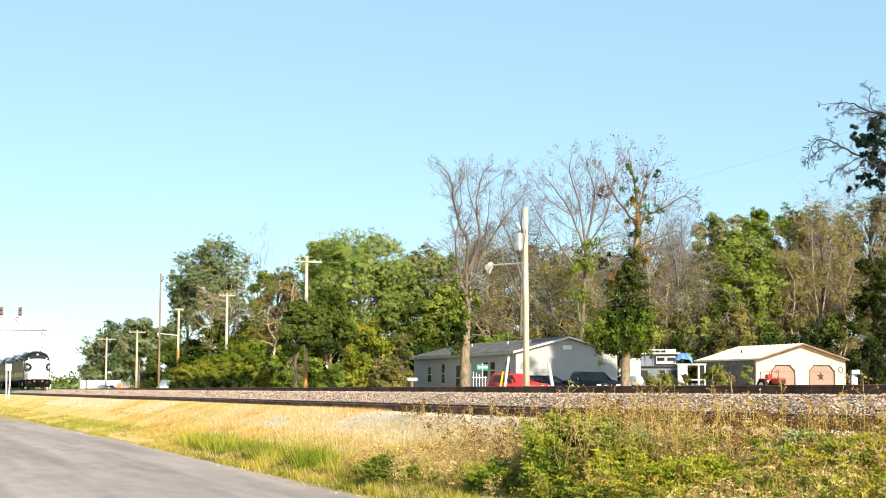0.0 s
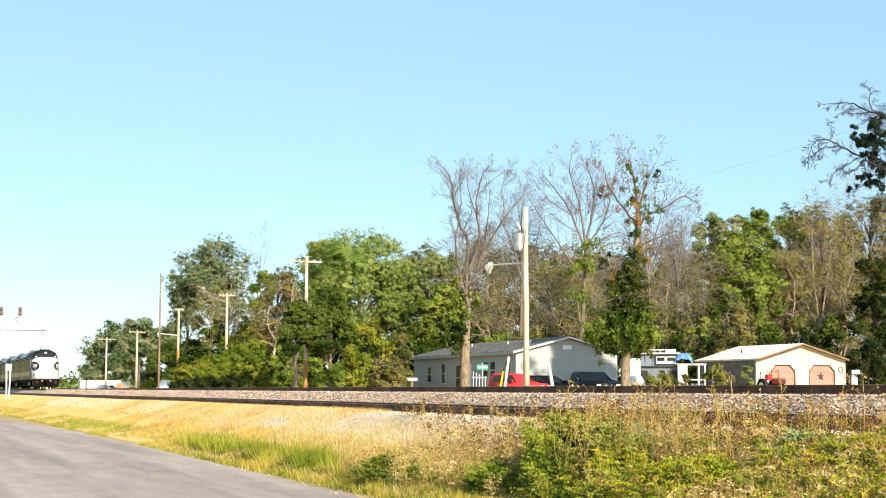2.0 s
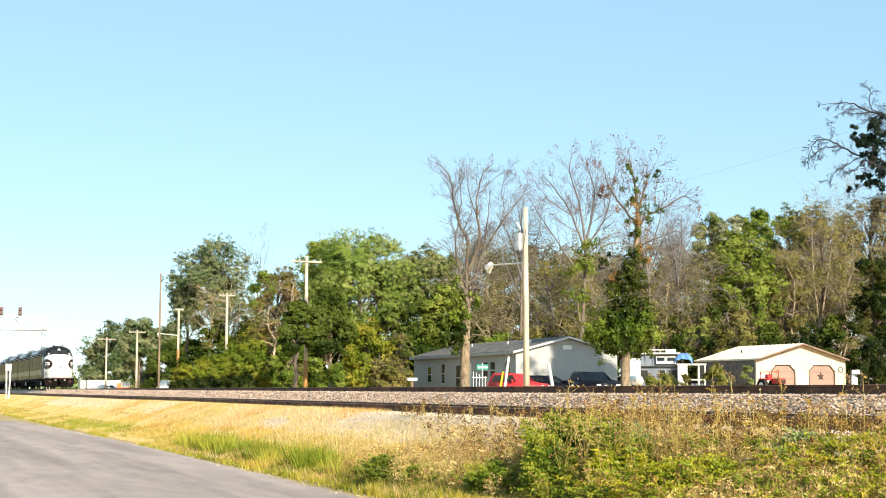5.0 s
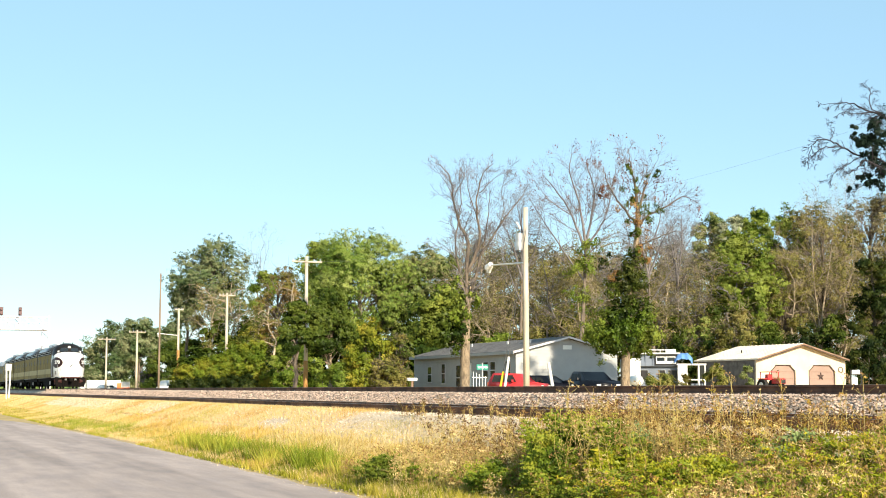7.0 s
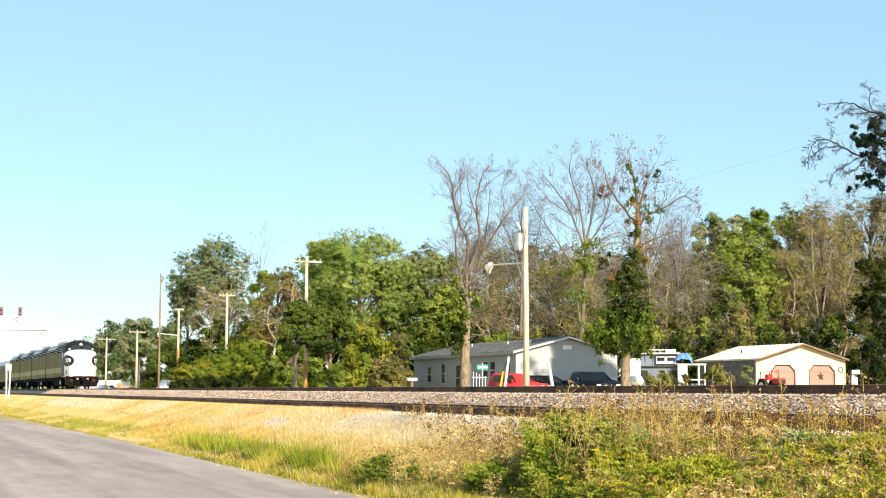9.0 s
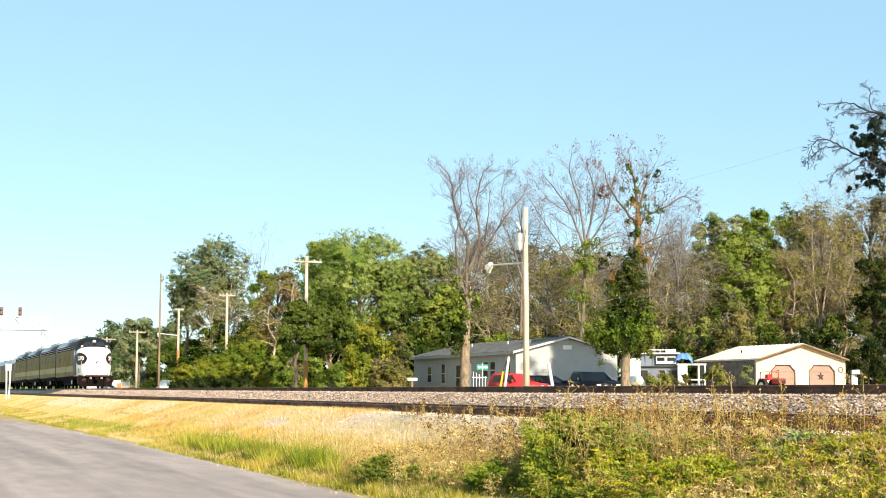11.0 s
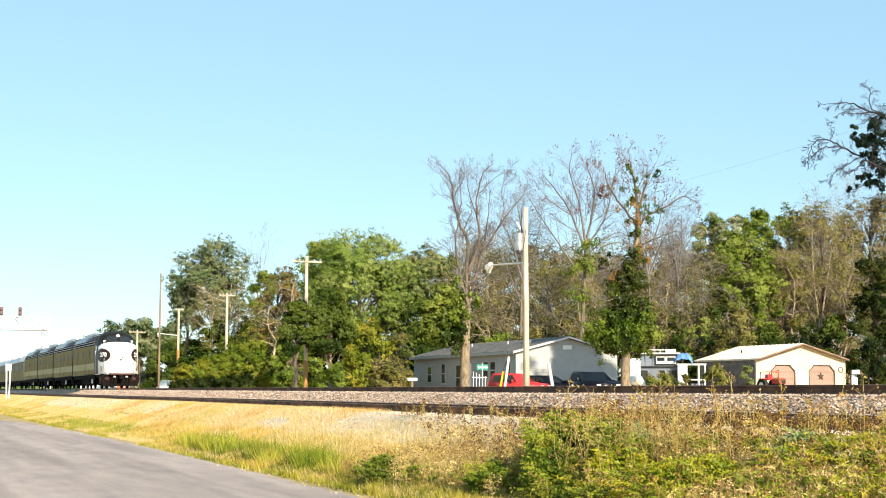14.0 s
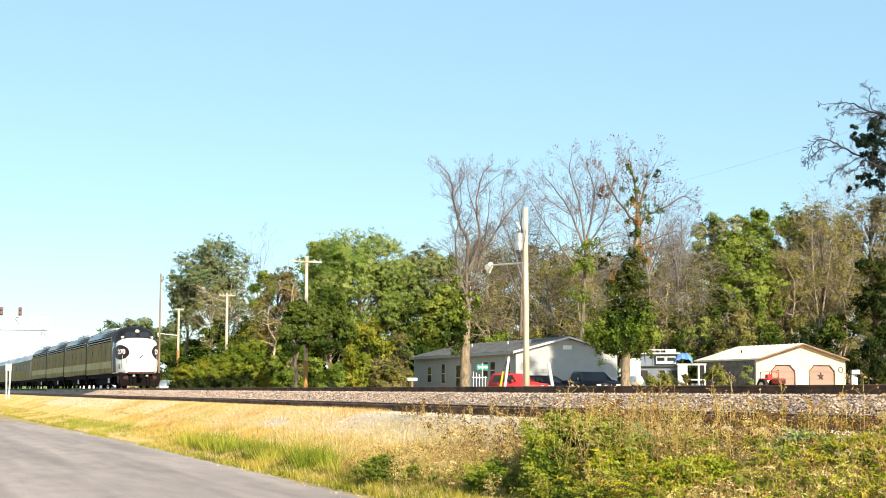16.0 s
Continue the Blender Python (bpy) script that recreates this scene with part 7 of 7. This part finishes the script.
def build_vehicles():
    def g(x):
        return float(gz(x))
    car(pose(38.0, 82.2, g(38), 0, 0, 222), "red", "bright red boxy car parked by the house", [(a * 0.82, b * 0.94) for a, b in SUV], 3.8, 1.6, (0.37, -1.64), (0.99, 1.60))
    car(pose(42.5, 81.0, g(43), 0, 0, 180), "navy", "dark blue pickup truck parked by the house", PICKUP, 5.3, 1.95, (0.9, -0.9), (1.05, 1.64), "pickup truck")
    car(pose(40.6, 83.4, g(41), 0, 0, 215), "navy", "dark saloon car behind the leaning post", SEDAN, 4.6, 1.8, (0.5, -1.3), (0.93, 1.42))
    car(pose(27.9, 150.3, g(28), 0, 0, 160), "white", "white car on the street", SUV, 4.6, 1.85, (0.55, -2.0), (1.05, 1.70))
    car(pose(30.0, 214.0, g(30), 0, 0, 110), "white", "white car beside the trailer", SEDAN, 4.6, 1.8, (0.5, -1.3), (0.93, 1.42))
    car(pose(42.1, 121.0, g(36), 0, 0, 225), "rvshadegrey", "blue-grey car half hidden beneath trees", SEDAN, 4.6, 1.8, (0.5, -1.3), (0.93, 1.42))
    # white box trailer far along the street
    t = thing("box_trailer", pose(30.8, 224.5, g(31), 0, 0, 90), "white box trailer parked beside the street", "trailer")
    part("box_body", bx(-1.25, 1.25, -3.1, 3.1, 0.6, 2.1, bevel=0.05), M["white"], t)
    for y in (-1.6, -0.6):
        for s in (-1, 1):
            part("wheel", rd((s * 0.95, y, 0.42), (s * 1.22, y, 0.42), 0.42, 0.42, 18), M["rubber"], t)
    part("landing_leg", bx(-0.9, 0.9, 2.4, 2.6, 0.0, 0.62), M["iron"], t)
    # white box trailer and tank between the house and the motorhome
    t = thing("cargo_trailer", pose(50.4, 89.2, g(50), 0, 0, -22), "plain white cargo trailer standing beside the house", "trailer")
    part("box_body", bx(-0.55, 0.55, 0.0, 3.0, 0.55, 2.65, bevel=0.05), M["white"], t)
    for s in (-1, 1):
        part("wheel", rd((s * 0.45, 1.5, 0.33), (s * 0.62, 1.5, 0.33), 0.33, 0.33, 18), M["rubber"], t)
    t = thing("propane_tank", pose(48.35, 85.2, g(49), 0, 0, -22), "white rounded propane tank on short legs", "tank")
    bm = bmesh.new()
    bmesh.ops.create_uvsphere(bm, u_segments=20, v_segments=12, radius=0.36)
    for v in bm.verts:
        v.co = Vector((v.co.x + math.copysign(0.18, v.co.x), v.co.y, v.co.z + 1.0))
    part("vessel", bm, M["white"], t, "", True)
    part("valve_dome", rd((0, 0, 1.33), (0, 0, 1.44), 0.09, 0.08, 12), M["white"], t)
    for x in (-0.4, 0.4):
        part("leg", bx(x * 0.6 - 0.05, x * 0.6 + 0.05, -0.2, 0.2, 0.0, 0.72), M["iron"], t)
    # motorhome; the shade on its front is put into the grey-blue colour
    t = thing("motorhome", pose(54.7, 92.6, g(55), 0, 0, -31), "motorhome, front shade painted grey-blue, with white-framed windows and roof rails", "motorhome")
    body = part("body", pr([(0.0, 0.55), (2.4, 0.55), (2.4, 3.0), (-0.25, 3.0), (-0.35, 2.1), (0.0, 2.0)], "x", -1.65, 1.35), M["rvshadegrey"], t)
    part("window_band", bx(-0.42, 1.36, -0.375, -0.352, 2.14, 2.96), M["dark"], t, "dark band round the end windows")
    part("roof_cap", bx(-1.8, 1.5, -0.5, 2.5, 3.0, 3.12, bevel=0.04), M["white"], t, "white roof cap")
    band = part("lower_panel", bx(-1.66, 1.36, -0.04, -0.004, 0.6, 1.95), M["rvshadegrey"], t, "lower panel in the same shade-darkened blue-grey")
    for x in (0.05, 0.82):
        w = part("end_window", bx(x - 0.36, x + 0.36, -0.40, -0.34, 2.28, 2.82), M["white"], body)
        part("pane", bx(x - 0.29, x + 0.29, -0.412, -0.395, 2.48, 2.76), M["glass"], w)
    for x0, x1 in ((-1.5, -0.95), (-0.1, 0.35), (0.6, 1.25)):
        w = part("lower_window", bx(x0 - 0.035, x1 + 0.035, -0.07, -0.04, 1.03, 1.82), M["steel"], band)
        part("pane", bx(x0, x1, -0.082, -0.065, 1.06, 1.79), M["dark"], w)
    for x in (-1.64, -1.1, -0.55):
        part("panel_rib", bx(x - 0.025, x + 0.025, -0.37, -0.30, 2.12, 2.98), M["rvshadegrey"], body)
    for y in (0.6, 1.9):
        for s in (-1.35, 1.05):
            part("wheel", rd((s - 0.15, y, 0.42), (s + 0.15, y, 0.42), 0.42, 0.42, 18), M["rubber"], t)
    for y in (-0.2, 1.6):
        part("roof_rail", rd((-0.9, y, 3.36), (0.9, y, 3.36), 0.02), M["galv"], t)
        for x in (-0.9, 0.0, 0.9):
            part("rail_post", rd((x, y, 3.1), (x, y, 3.36), 0.018), M["galv"], t)
    part("roof_unit", bx(0.4, 1.2, 0.2, 1.0, 3.12, 3.40, bevel=0.08), M["white"], t)
    # porch frame with a tarp beside it
    t = thing("canopy_frame", pose(56.6, 91.3, g(57), 0, 0, -31), "white post frame with a blue tarp over one end", "canopy")
    for x in (-0.95, -0.3, 0.6, 1.05):
        for y in (-0.5, 0.9):
            part("post", bx(x - 0.035, x + 0.035, y - 0.035, y + 0.035, 0, 2.15), M["white"], t)
    for y in (-0.5, 0.9):
        part("beam", bx(-1.05, 1.15, y - 0.05, y + 0.05, 2.15, 2.25), M["white"], t)
        part("rail", bx(-0.95, 1.05, y - 0.03, y + 0.03, 1.0, 1.08), M["white"], t)
    part("end_panel", bx(-0.93, -0.32, -0.52, -0.50, 0.3, 2.15), M["white"], t, "white boarded panel")
    part("dark_panel", bx(0.64, 1.01, -0.51, -0.49, 1.1, 2.1), M["dimglass"], t, "dark window panel")
    part("crate", bx(0.0, 0.9, -0.1, 0.7, 0.0, 0.75, bevel=0.04), M["rvshadegrey"], t, "pale crate under the frame")
    bm = bmesh.new()
    bmesh.ops.create_grid(bm, x_segments=26, y_segments=20, size=1)
    for v in bm.verts:
        x, y = v.co.x, v.co.y
        k = 0.10 * noise.noise(v.co * 2.6) + 0.05 * noise.noise(v.co * 7)
        drop = 0.55 * max(0, abs(x) - 0.5) ** 1.5 * 2 + 0.75 * max(0, abs(y) - 0.6) * 1.4
        v.co = Vector((x * 0.68 - 0.55, y * 0.85 + 0.2, 3.0 + k - drop))
    r = bmesh.ops.extrude_face_region(bm, geom=list(bm.faces))
    bmesh.ops.translate(bm, verts=[q for q in r["geom"] if isinstance(q, bmesh.types.BMVert)], vec=(0, 0, 0.012))
    part("tarp", bm, M["tarp"], t, "crumpled blue tarp", True)
    # red garden tractor
    t = thing("tractor", pose(61.45, 87.7, g(62.6), 0, 0, 184) @ Matrix.Scale(0.86, 4), "small red tractor with a red roll frame before the garage", "tractor")
    hood = part("hood", bx(-0.32, 0.32, 0.2, 1.4, 0.75, 1.25, bevel=0.08), M["red"], t)
    part("grille", bx(-0.25, 0.25, 1.4, 1.42, 0.8, 1.15), M["dark"], hood)
    for s in (-1, 1):
        w = part("rear_wheel", rd((s * 0.45, -0.6, 0.6), (s * 0.8, -0.6, 0.6), 0.6, 0.6, 22), M["rubber"], t)
        part("rim", rd((s * 0.8, -0.6, 0.6), (s * 0.82, -0.6, 0.6), 0.32, 0.28, 16), M["white"], w)
        part("front_wheel", rd((s * 0.42, 1.05, 0.34), (s * 0.62, 1.05, 0.34), 0.34, 0.34, 18), M["rubber"], t)
        part("fender", bx(s * 0.62 - 0.2, s * 0.62 + 0.2, -1.1, -0.1, 1.15, 1.25, bevel=0.04), M["red"], t)
        for y in (-1.0, 0.2):
            part("canopy_post", rd((s * 0.5, y, 1.1), (s * 0.5, y, 1.78), 0.035), M["red"], t)
    part("canopy", bx(-0.6, 0.6, -1.1, 0.3, 1.77, 1.84, bevel=0.02), M["red"], t)
    part("seat", bx(-0.25, 0.25, -0.75, -0.3, 1.1, 1.6, bevel=0.06), M["red"], t)
    part("chassis", bx(-0.3, 0.3, -0.9, 1.2, 0.45, 0.78, bevel=0.04), M["iron"], t)
    # cart beside the garage
    t = thing("cart", pose(69.4, 88.6, g(69)), "white panelled cart on a dark frame beside the garage", "cart")
    fr = part("frame", bx(-0.55, 0.55, -0.6, 0.6, 0.45, 0.55, bevel=0.02), M["dark"], t)
    for x in (-0.5, 0.5):
        part("upright", bx(x - 0.04, x + 0.04, -0.55, -0.47, 0.55, 1.75), M["dark"], fr)
        part("wheel", rd((x - 0.08, 0, 0.28), (x + 0.08, 0, 0.28), 0.28, 0.28, 16), M["rubber"], t)
    part("panel", bx(-0.45, 0.30, -0.62, -0.56, 1.40, 1.72, bevel=0.02), M["white"], t, "white upper panel")
    part("panel", bx(-0.50, 0.05, -0.62, -0.56, 0.55, 1.15, bevel=0.02), M["white"], t, "white lower panel")
    # street sign
    t = thing("street_sign", pose(26.1, 60.6, 0.7), "green street name sign with white writing on a post", "street sign")
    part("post", rd((0, 0, 0), (0, 0, 2.05), 0.035), M["steel"], t)
    sg = part("plate", bx(-0.30, 0.30, -0.02, 0.02, 1.72, 1.98, bevel=0.008), M["sign"], t, "green plate")
    for k, (a, b) in enumerate(((-0.24, -0.12), (-0.09, 0.10), (0.14, 0.25))):
        part("writing_bar", bx(a, b, -0.026, -0.02, 1.80, 1.90), M["white"], sg)
    # white slatted gate panel
    t = thing("picket_panel", pose(27.6, 64.4, g(28), 0, 0, -22), "white picket panel leaning by the tree", "fence panel")
    for k in range(5):
        part("picket", bx(-0.34 + k * 0.15, -0.31 + k * 0.15, -0.015, 0.015, 0.0, 1.62 - 0.06 * k, bevel=0.004), M["white"], t)
    for z in (0.5, 1.3):
        part("stringer", bx(-0.38, 0.36, 0.015, 0.045, z, z + 0.05), M["white"], t)
    # mailbox
    t = thing("mailbox", pose(27.9, 75.0, g(28.6)), "white mailbox and box on a dark post", "mailbox")
    part("post", bx(-0.06, 0.06, -0.06, 0.06, 0, 1.2), M["brown"], t)
    part("box_shell", bx(-0.30, 0.30, -0.12, 0.12, 1.2, 1.38, bevel=0.05), M["white"], t)
    part("lower_box", bx(-0.3, 0.1, -0.2, 0.1, 0.6, 0.85, bevel=0.04), M["white"], t)
    # orange and white barrier
    t = thing("barrier", pose(30.6, 199.0, g(34)), "orange and white street barrier", "barrier")
    part("board", bx(-0.9, 0.9, -0.05, 0.05, 0.7, 1.5, bevel=0.02), M["orange"], t)
    part("panel", bx(-0.3, 0.9, -0.08, -0.055, 0.9, 1.7, bevel=0.02), M["white"], t)
    for s in (-1, 1):
        part("foot", bx(s * 0.7 - 0.05, s * 0.7 + 0.05, -0.4, 0.4, 0, 0.75), M["orange"], t)


build_train()
build_poles()
build_signal()
build_home()
build_garage()
build_vehicles()
woods()
far_trees()

# ---- verge: grass, weeds, gravel ----
stones("road_edge_stones", 1600, (5.75, 6.6), (12, 60), 0.010, 0.012, M["paleston"], "small pale stones along the road edge", 14, 1.5)
stones("ballast_stones", 42000, (13.4, 14.3), (12, 140), 0.025, 0.024, M["stone"], "pink-grey broken ballast stones between the tracks", 1, 1.5)
stones("upper_ballast_stones", 9000, (14.2, 15.3), (12, 140), 0.034, 0.016, M["stone"], "pink-grey broken stones beside the far rail", 3, 1.6)
stones("shoulder_stones", 26000, (8.9, 11.1), (8, 90), 0.019, 0.042, M["paleston"], "pale broken stones on the track shoulder", 2, 1.3)
stones("between_rail_stones", 6000, (11.3, 13.4), (8, 80), 0.042, 0.0, M["stone"], "ballast stones between the rails", 4, 1.6)
blades("stray_grass", 9000, (9.4, 10.9), (17, 60), 0.11, 0.0045, M["wheat"], "short bleached stems on the gravel", 29, 1.2, clump=-0.1)
blades("sparse_grass", 15000, (8.9, 9.75), (17, 34), 0.13, 0.005, M["straw"], "thin pale grass on the gravel shoulder", 25, 1.0, clump=-0.12)
blades("shoulder_grass", 70000, (8.8, 10.75), (30, 62), 0.21, 0.0055, M["straw"], "pale dry grass creeping over the gravel", 40, 0.8, clump=-0.28)
blades("mid_grass", 30000, (8.8, 10.8), (36, 66), 0.19, 0.0055, M["straw"], "pale dry grass over the foot of the ballast", 45, 0.9)
blades("far_grass", 62000, (8.8, 10.7), (56, 160), 0.18, 0.006, M["straw"], "pale dry grass beside the rails", 26, 1.3)
blades("dry_grass", 150000, (6.4, 9.1), (10, 150), 0.15, 0.0062, M["straw"], "dry straw-yellow verge grass", 5, 1.7)
blades("green_grass", 62000, (6.25, 7.8), (10, 120), 0.16, 0.0070, M["lawn"], "green and yellow grass along the road edge", 6, 1.5, clump=-0.25)
tr = random.Random(31)
tufts("tall_green_grass", [(tr.uniform(6.75, 7.5), tr.uniform(22, 35)) for _ in range(64)], 52, 0.42, 0.16, M["tuft"], "taller green grass tufts beside the road", 7, 1.3)
tufts("tall_yellow_grass", [(tr.uniform(6.7, 7.6), tr.uniform(21, 36)) for _ in range(60)], 34, 0.44, 0.15, M["lawn"], "taller yellowing grass among green tufts", 41, 1.3)
tufts("rail_foot_weeds", [(tr.uniform(10.85, 11.1), tr.uniform(17, 70)) for _ in range(80)], 14, 0.15, 0.08, M["redbrown"], "small brown weeds at the foot of the rail", 39, 1.2)
tufts("far_green_grass", [(tr.uniform(6.6, 7.6), tr.uniform(44, 60)) for _ in range(22)], 80, 0.26, 0.45, M["tuft"], "patches of green grass in the dry verge", 37)
tufts("road_edge_grass", [(tr.uniform(6.35, 6.9), tr.uniform(15, 26)) for _ in range(34)], 90, 0.22, 0.16, M["lawn"], "green grass tussocks along the road edge", 27)
tufts("straw_tussocks", [(tr.uniform(6.8, 8.5), tr.uniform(15, 30)) for _ in range(110)], 70, 0.27, 0.14, M["stalk"], "straw-coloured grass tussocks", 28)
tufts("golden_tussocks", [(tr.uniform(7.0, 8.6), tr.uniform(22, 46)) for _ in range(120)], 60, 0.22, 0.22, M["golden"], "orange-gold dry grass tussocks", 38)


def bushy(x, y):
    """True where green growth stands; the open gravelly strip between stays dry."""
    return x / y < 0.55 or x / y > 0.69 or noise.noise((x * 1.7, y * 1.1, 5.0)) > 0.25


def clear(x, y):
    """False in the shade right before the big bush."""
    return not (6.9 < x < 8.35 and 12.2 < y < 15.6)


def dry_side(x, y):
    """True on the near slope, where the dry weeds thin out along the road."""
    return y < 19 + (x - 7.5) * 1.6 and clear(x, y)


weeds("dry_weeds", 460, (6.9, 9.0), (9, 25), 0.42, M["stalk"], "dry brown weeds with seed heads", 8, 24, 0.030, M["seed"], wid=0.2, fn=dry_side)
weeds("dark_seed_weeds", 480, (7.6, 10.2), (14, 28), 0.40, M["seed"], "thin weeds with dark brown seed heads over the gravel", 21, 12, 0.030, M["darkseed"], spread=0.06, wid=0.2, fn=lambda x, y: y < 15 + (x - 7.0) * 4.2)
weeds("yellow_weeds", 580, (7.2, 9.2), (9.5, 15.5), 0.36, M["glow"], "yellow-green leafy weeds", 9, 126, 0.031, M["seed"], spread=0.10, fn=bushy)
weeds("straw_weeds", 320, (7.4, 9.3), (9, 22), 0.34, M["wheat"], "straw-coloured dry weeds", 12, 36, 0.029, M["seed"], spread=0.07, wid=0.2, fn=clear)
weeds("brown_stalks", 330, (8.9, 10.3), (9, 20), 0.40, M["redbrown"], "red-brown dry weed stalks beside the rails", 15, 14, 0.030, M["darkseed"], stems=M["redbrown"], spread=0.07, wid=0.24)
weeds("golden_stalks", 230, (9.2, 10.4), (8.5, 19), 0.38, M["golden"], "golden dry weed stalks beside the rails", 22, 24, 0.023, M["seed"], stems=M["stalk"], spread=0.06, wid=0.24)
weeds("fine_weeds", 500, (6.9, 8.9), (9, 18.5), 0.38, M["wheat"], "fine tan weeds with many small dry leaves", 17, 42, 0.027, M["seed"], spread=0.09, wid=0.2, fn=clear)
weeds("rusty_weeds", 80, (7.2, 9.3), (9.5, 16.5), 0.38, M["redbrown"], "rust-brown withering weeds among green bushes", 23, 66, 0.030, M["darkseed"], spread=0.09, wid=0.28)
weeds("olive_weeds", 460, (7.0, 9.4), (9, 18.0), 0.36, M["weed"], "yellow-green low weeds among dry stalks", 18, 108, 0.030, M["seed"], spread=0.10)
weeds("pale_weeds", 430, (7.6, 9.8), (12, 17.5), 0.30, M["wheat"], "pale bleached weeds over the gravel", 19, 42, 0.028, M["wheat"], spread=0.08, wid=0.22, fn=lambda x, y: 0.545 < x / y < 0.72 and clear(x, y))
weeds("tall_stalks", 90, (8.4, 9.9), (9, 19), 0.82, M["redbrown"], "tall dry weed stalks rising over the rails", 10, 42, 0.022, M["seed"], stems=M["stalk"], spread=0.06)
weeds("bush_stalks", 110, (7.3, 8.7), (13.6, 16.4), 0.92, M["stalk"], "tall dry seed stalks rising through a green bush", 43, 30, 0.026, M["seed"], stems=M["stalk"], spread=0.07, wid=0.22)
weeds("roadside_stalks", 70, (6.6, 7.3), (17.5, 21.5), 0.46, M["stalk"], "dry seed stalks round a small dark bush", 44, 26, 0.028, M["seed"], spread=0.07, wid=0.22)
BUSH = "yellow-green leafy roadside bush beside dry weeds"
GREEN = "green leafy roadside bush beside dry weeds"
shrub(7.80, 15.5, 0.70, 1.02, "weed", 201, GREEN, 24000, 0.038)
shrub(7.42, 15.1, 0.42, 0.72, "weed", 202, GREEN, 16900, 0.038)
shrub(8.15, 14.9, 0.50, 0.86, "weed", 203, GREEN, 19500, 0.038)
shrub(7.85, 14.3, 0.45, 0.62, "glow", 207, BUSH, 15600, 0.038)
shrub(7.15, 16.3, 0.34, 0.44, "weed", 210, GREEN, 10400, 0.038)
shrub(6.80, 19.4, 0.32, 0.54, "shrubdark", 204, "small dark green roadside bush", 6400, 0.038)
shrub(7.0, 18.7, 0.24, 0.36, "weed", 215, "low green roadside weeds", 3500, 0.034)
shrub(6.95, 20.6, 0.24, 0.34, "weed", 216, "low green roadside weeds", 3500, 0.034)
# two dark green clumps stand in for the shade before the big bush
shrub(7.30, 14.5, 0.34, 0.36, "shrubdark", 217, "dark green weeds put in as shade at a bush foot", 7000, 0.036)
shrub(7.62, 13.8, 0.34, 0.34, "shrubdark", 218, "dark green weeds put in as shade at a bush foot", 7000, 0.036)
shrub(7.92, 13.4, 0.30, 0.34, "weed", 219, GREEN, 6000, 0.036)
shrub(8.05, 13.3, 0.42, 0.42, "glow", 211, BUSH, 11700, 0.038)
shrub(8.35, 13.0, 0.34, 0.36, "glow", 212, BUSH, 9100, 0.038)
shrub(9.1, 12.55, 0.42, 0.42, "sage", 208, "grey-green leafy weed bush among dry stalks", 14300, 0.038)
shrub(8.75, 12.3, 0.30, 0.30, "weed", 213, "green leafy roadside bush among weeds", 7800, 0.038)
shrub(9.2, 11.7, 0.40, 0.36, "glow", 206, "yellow-green leafy roadside bush among weeds", 14300, 0.038)
shrub(9.5, 11.6, 0.34, 0.36, "weed", 205, "green leafy roadside bush among weeds", 10400, 0.038)
shrub(8.95, 11.3, 0.36, 0.40, "weed", 214, "green leafy roadside bush among weeds", 10400, 0.038)
shrub(8.6, 15.2, 0.26, 0.60, "sage", 209, "grey-green leafy weed bush among dry stalks", 6500, 0.036)


motions()
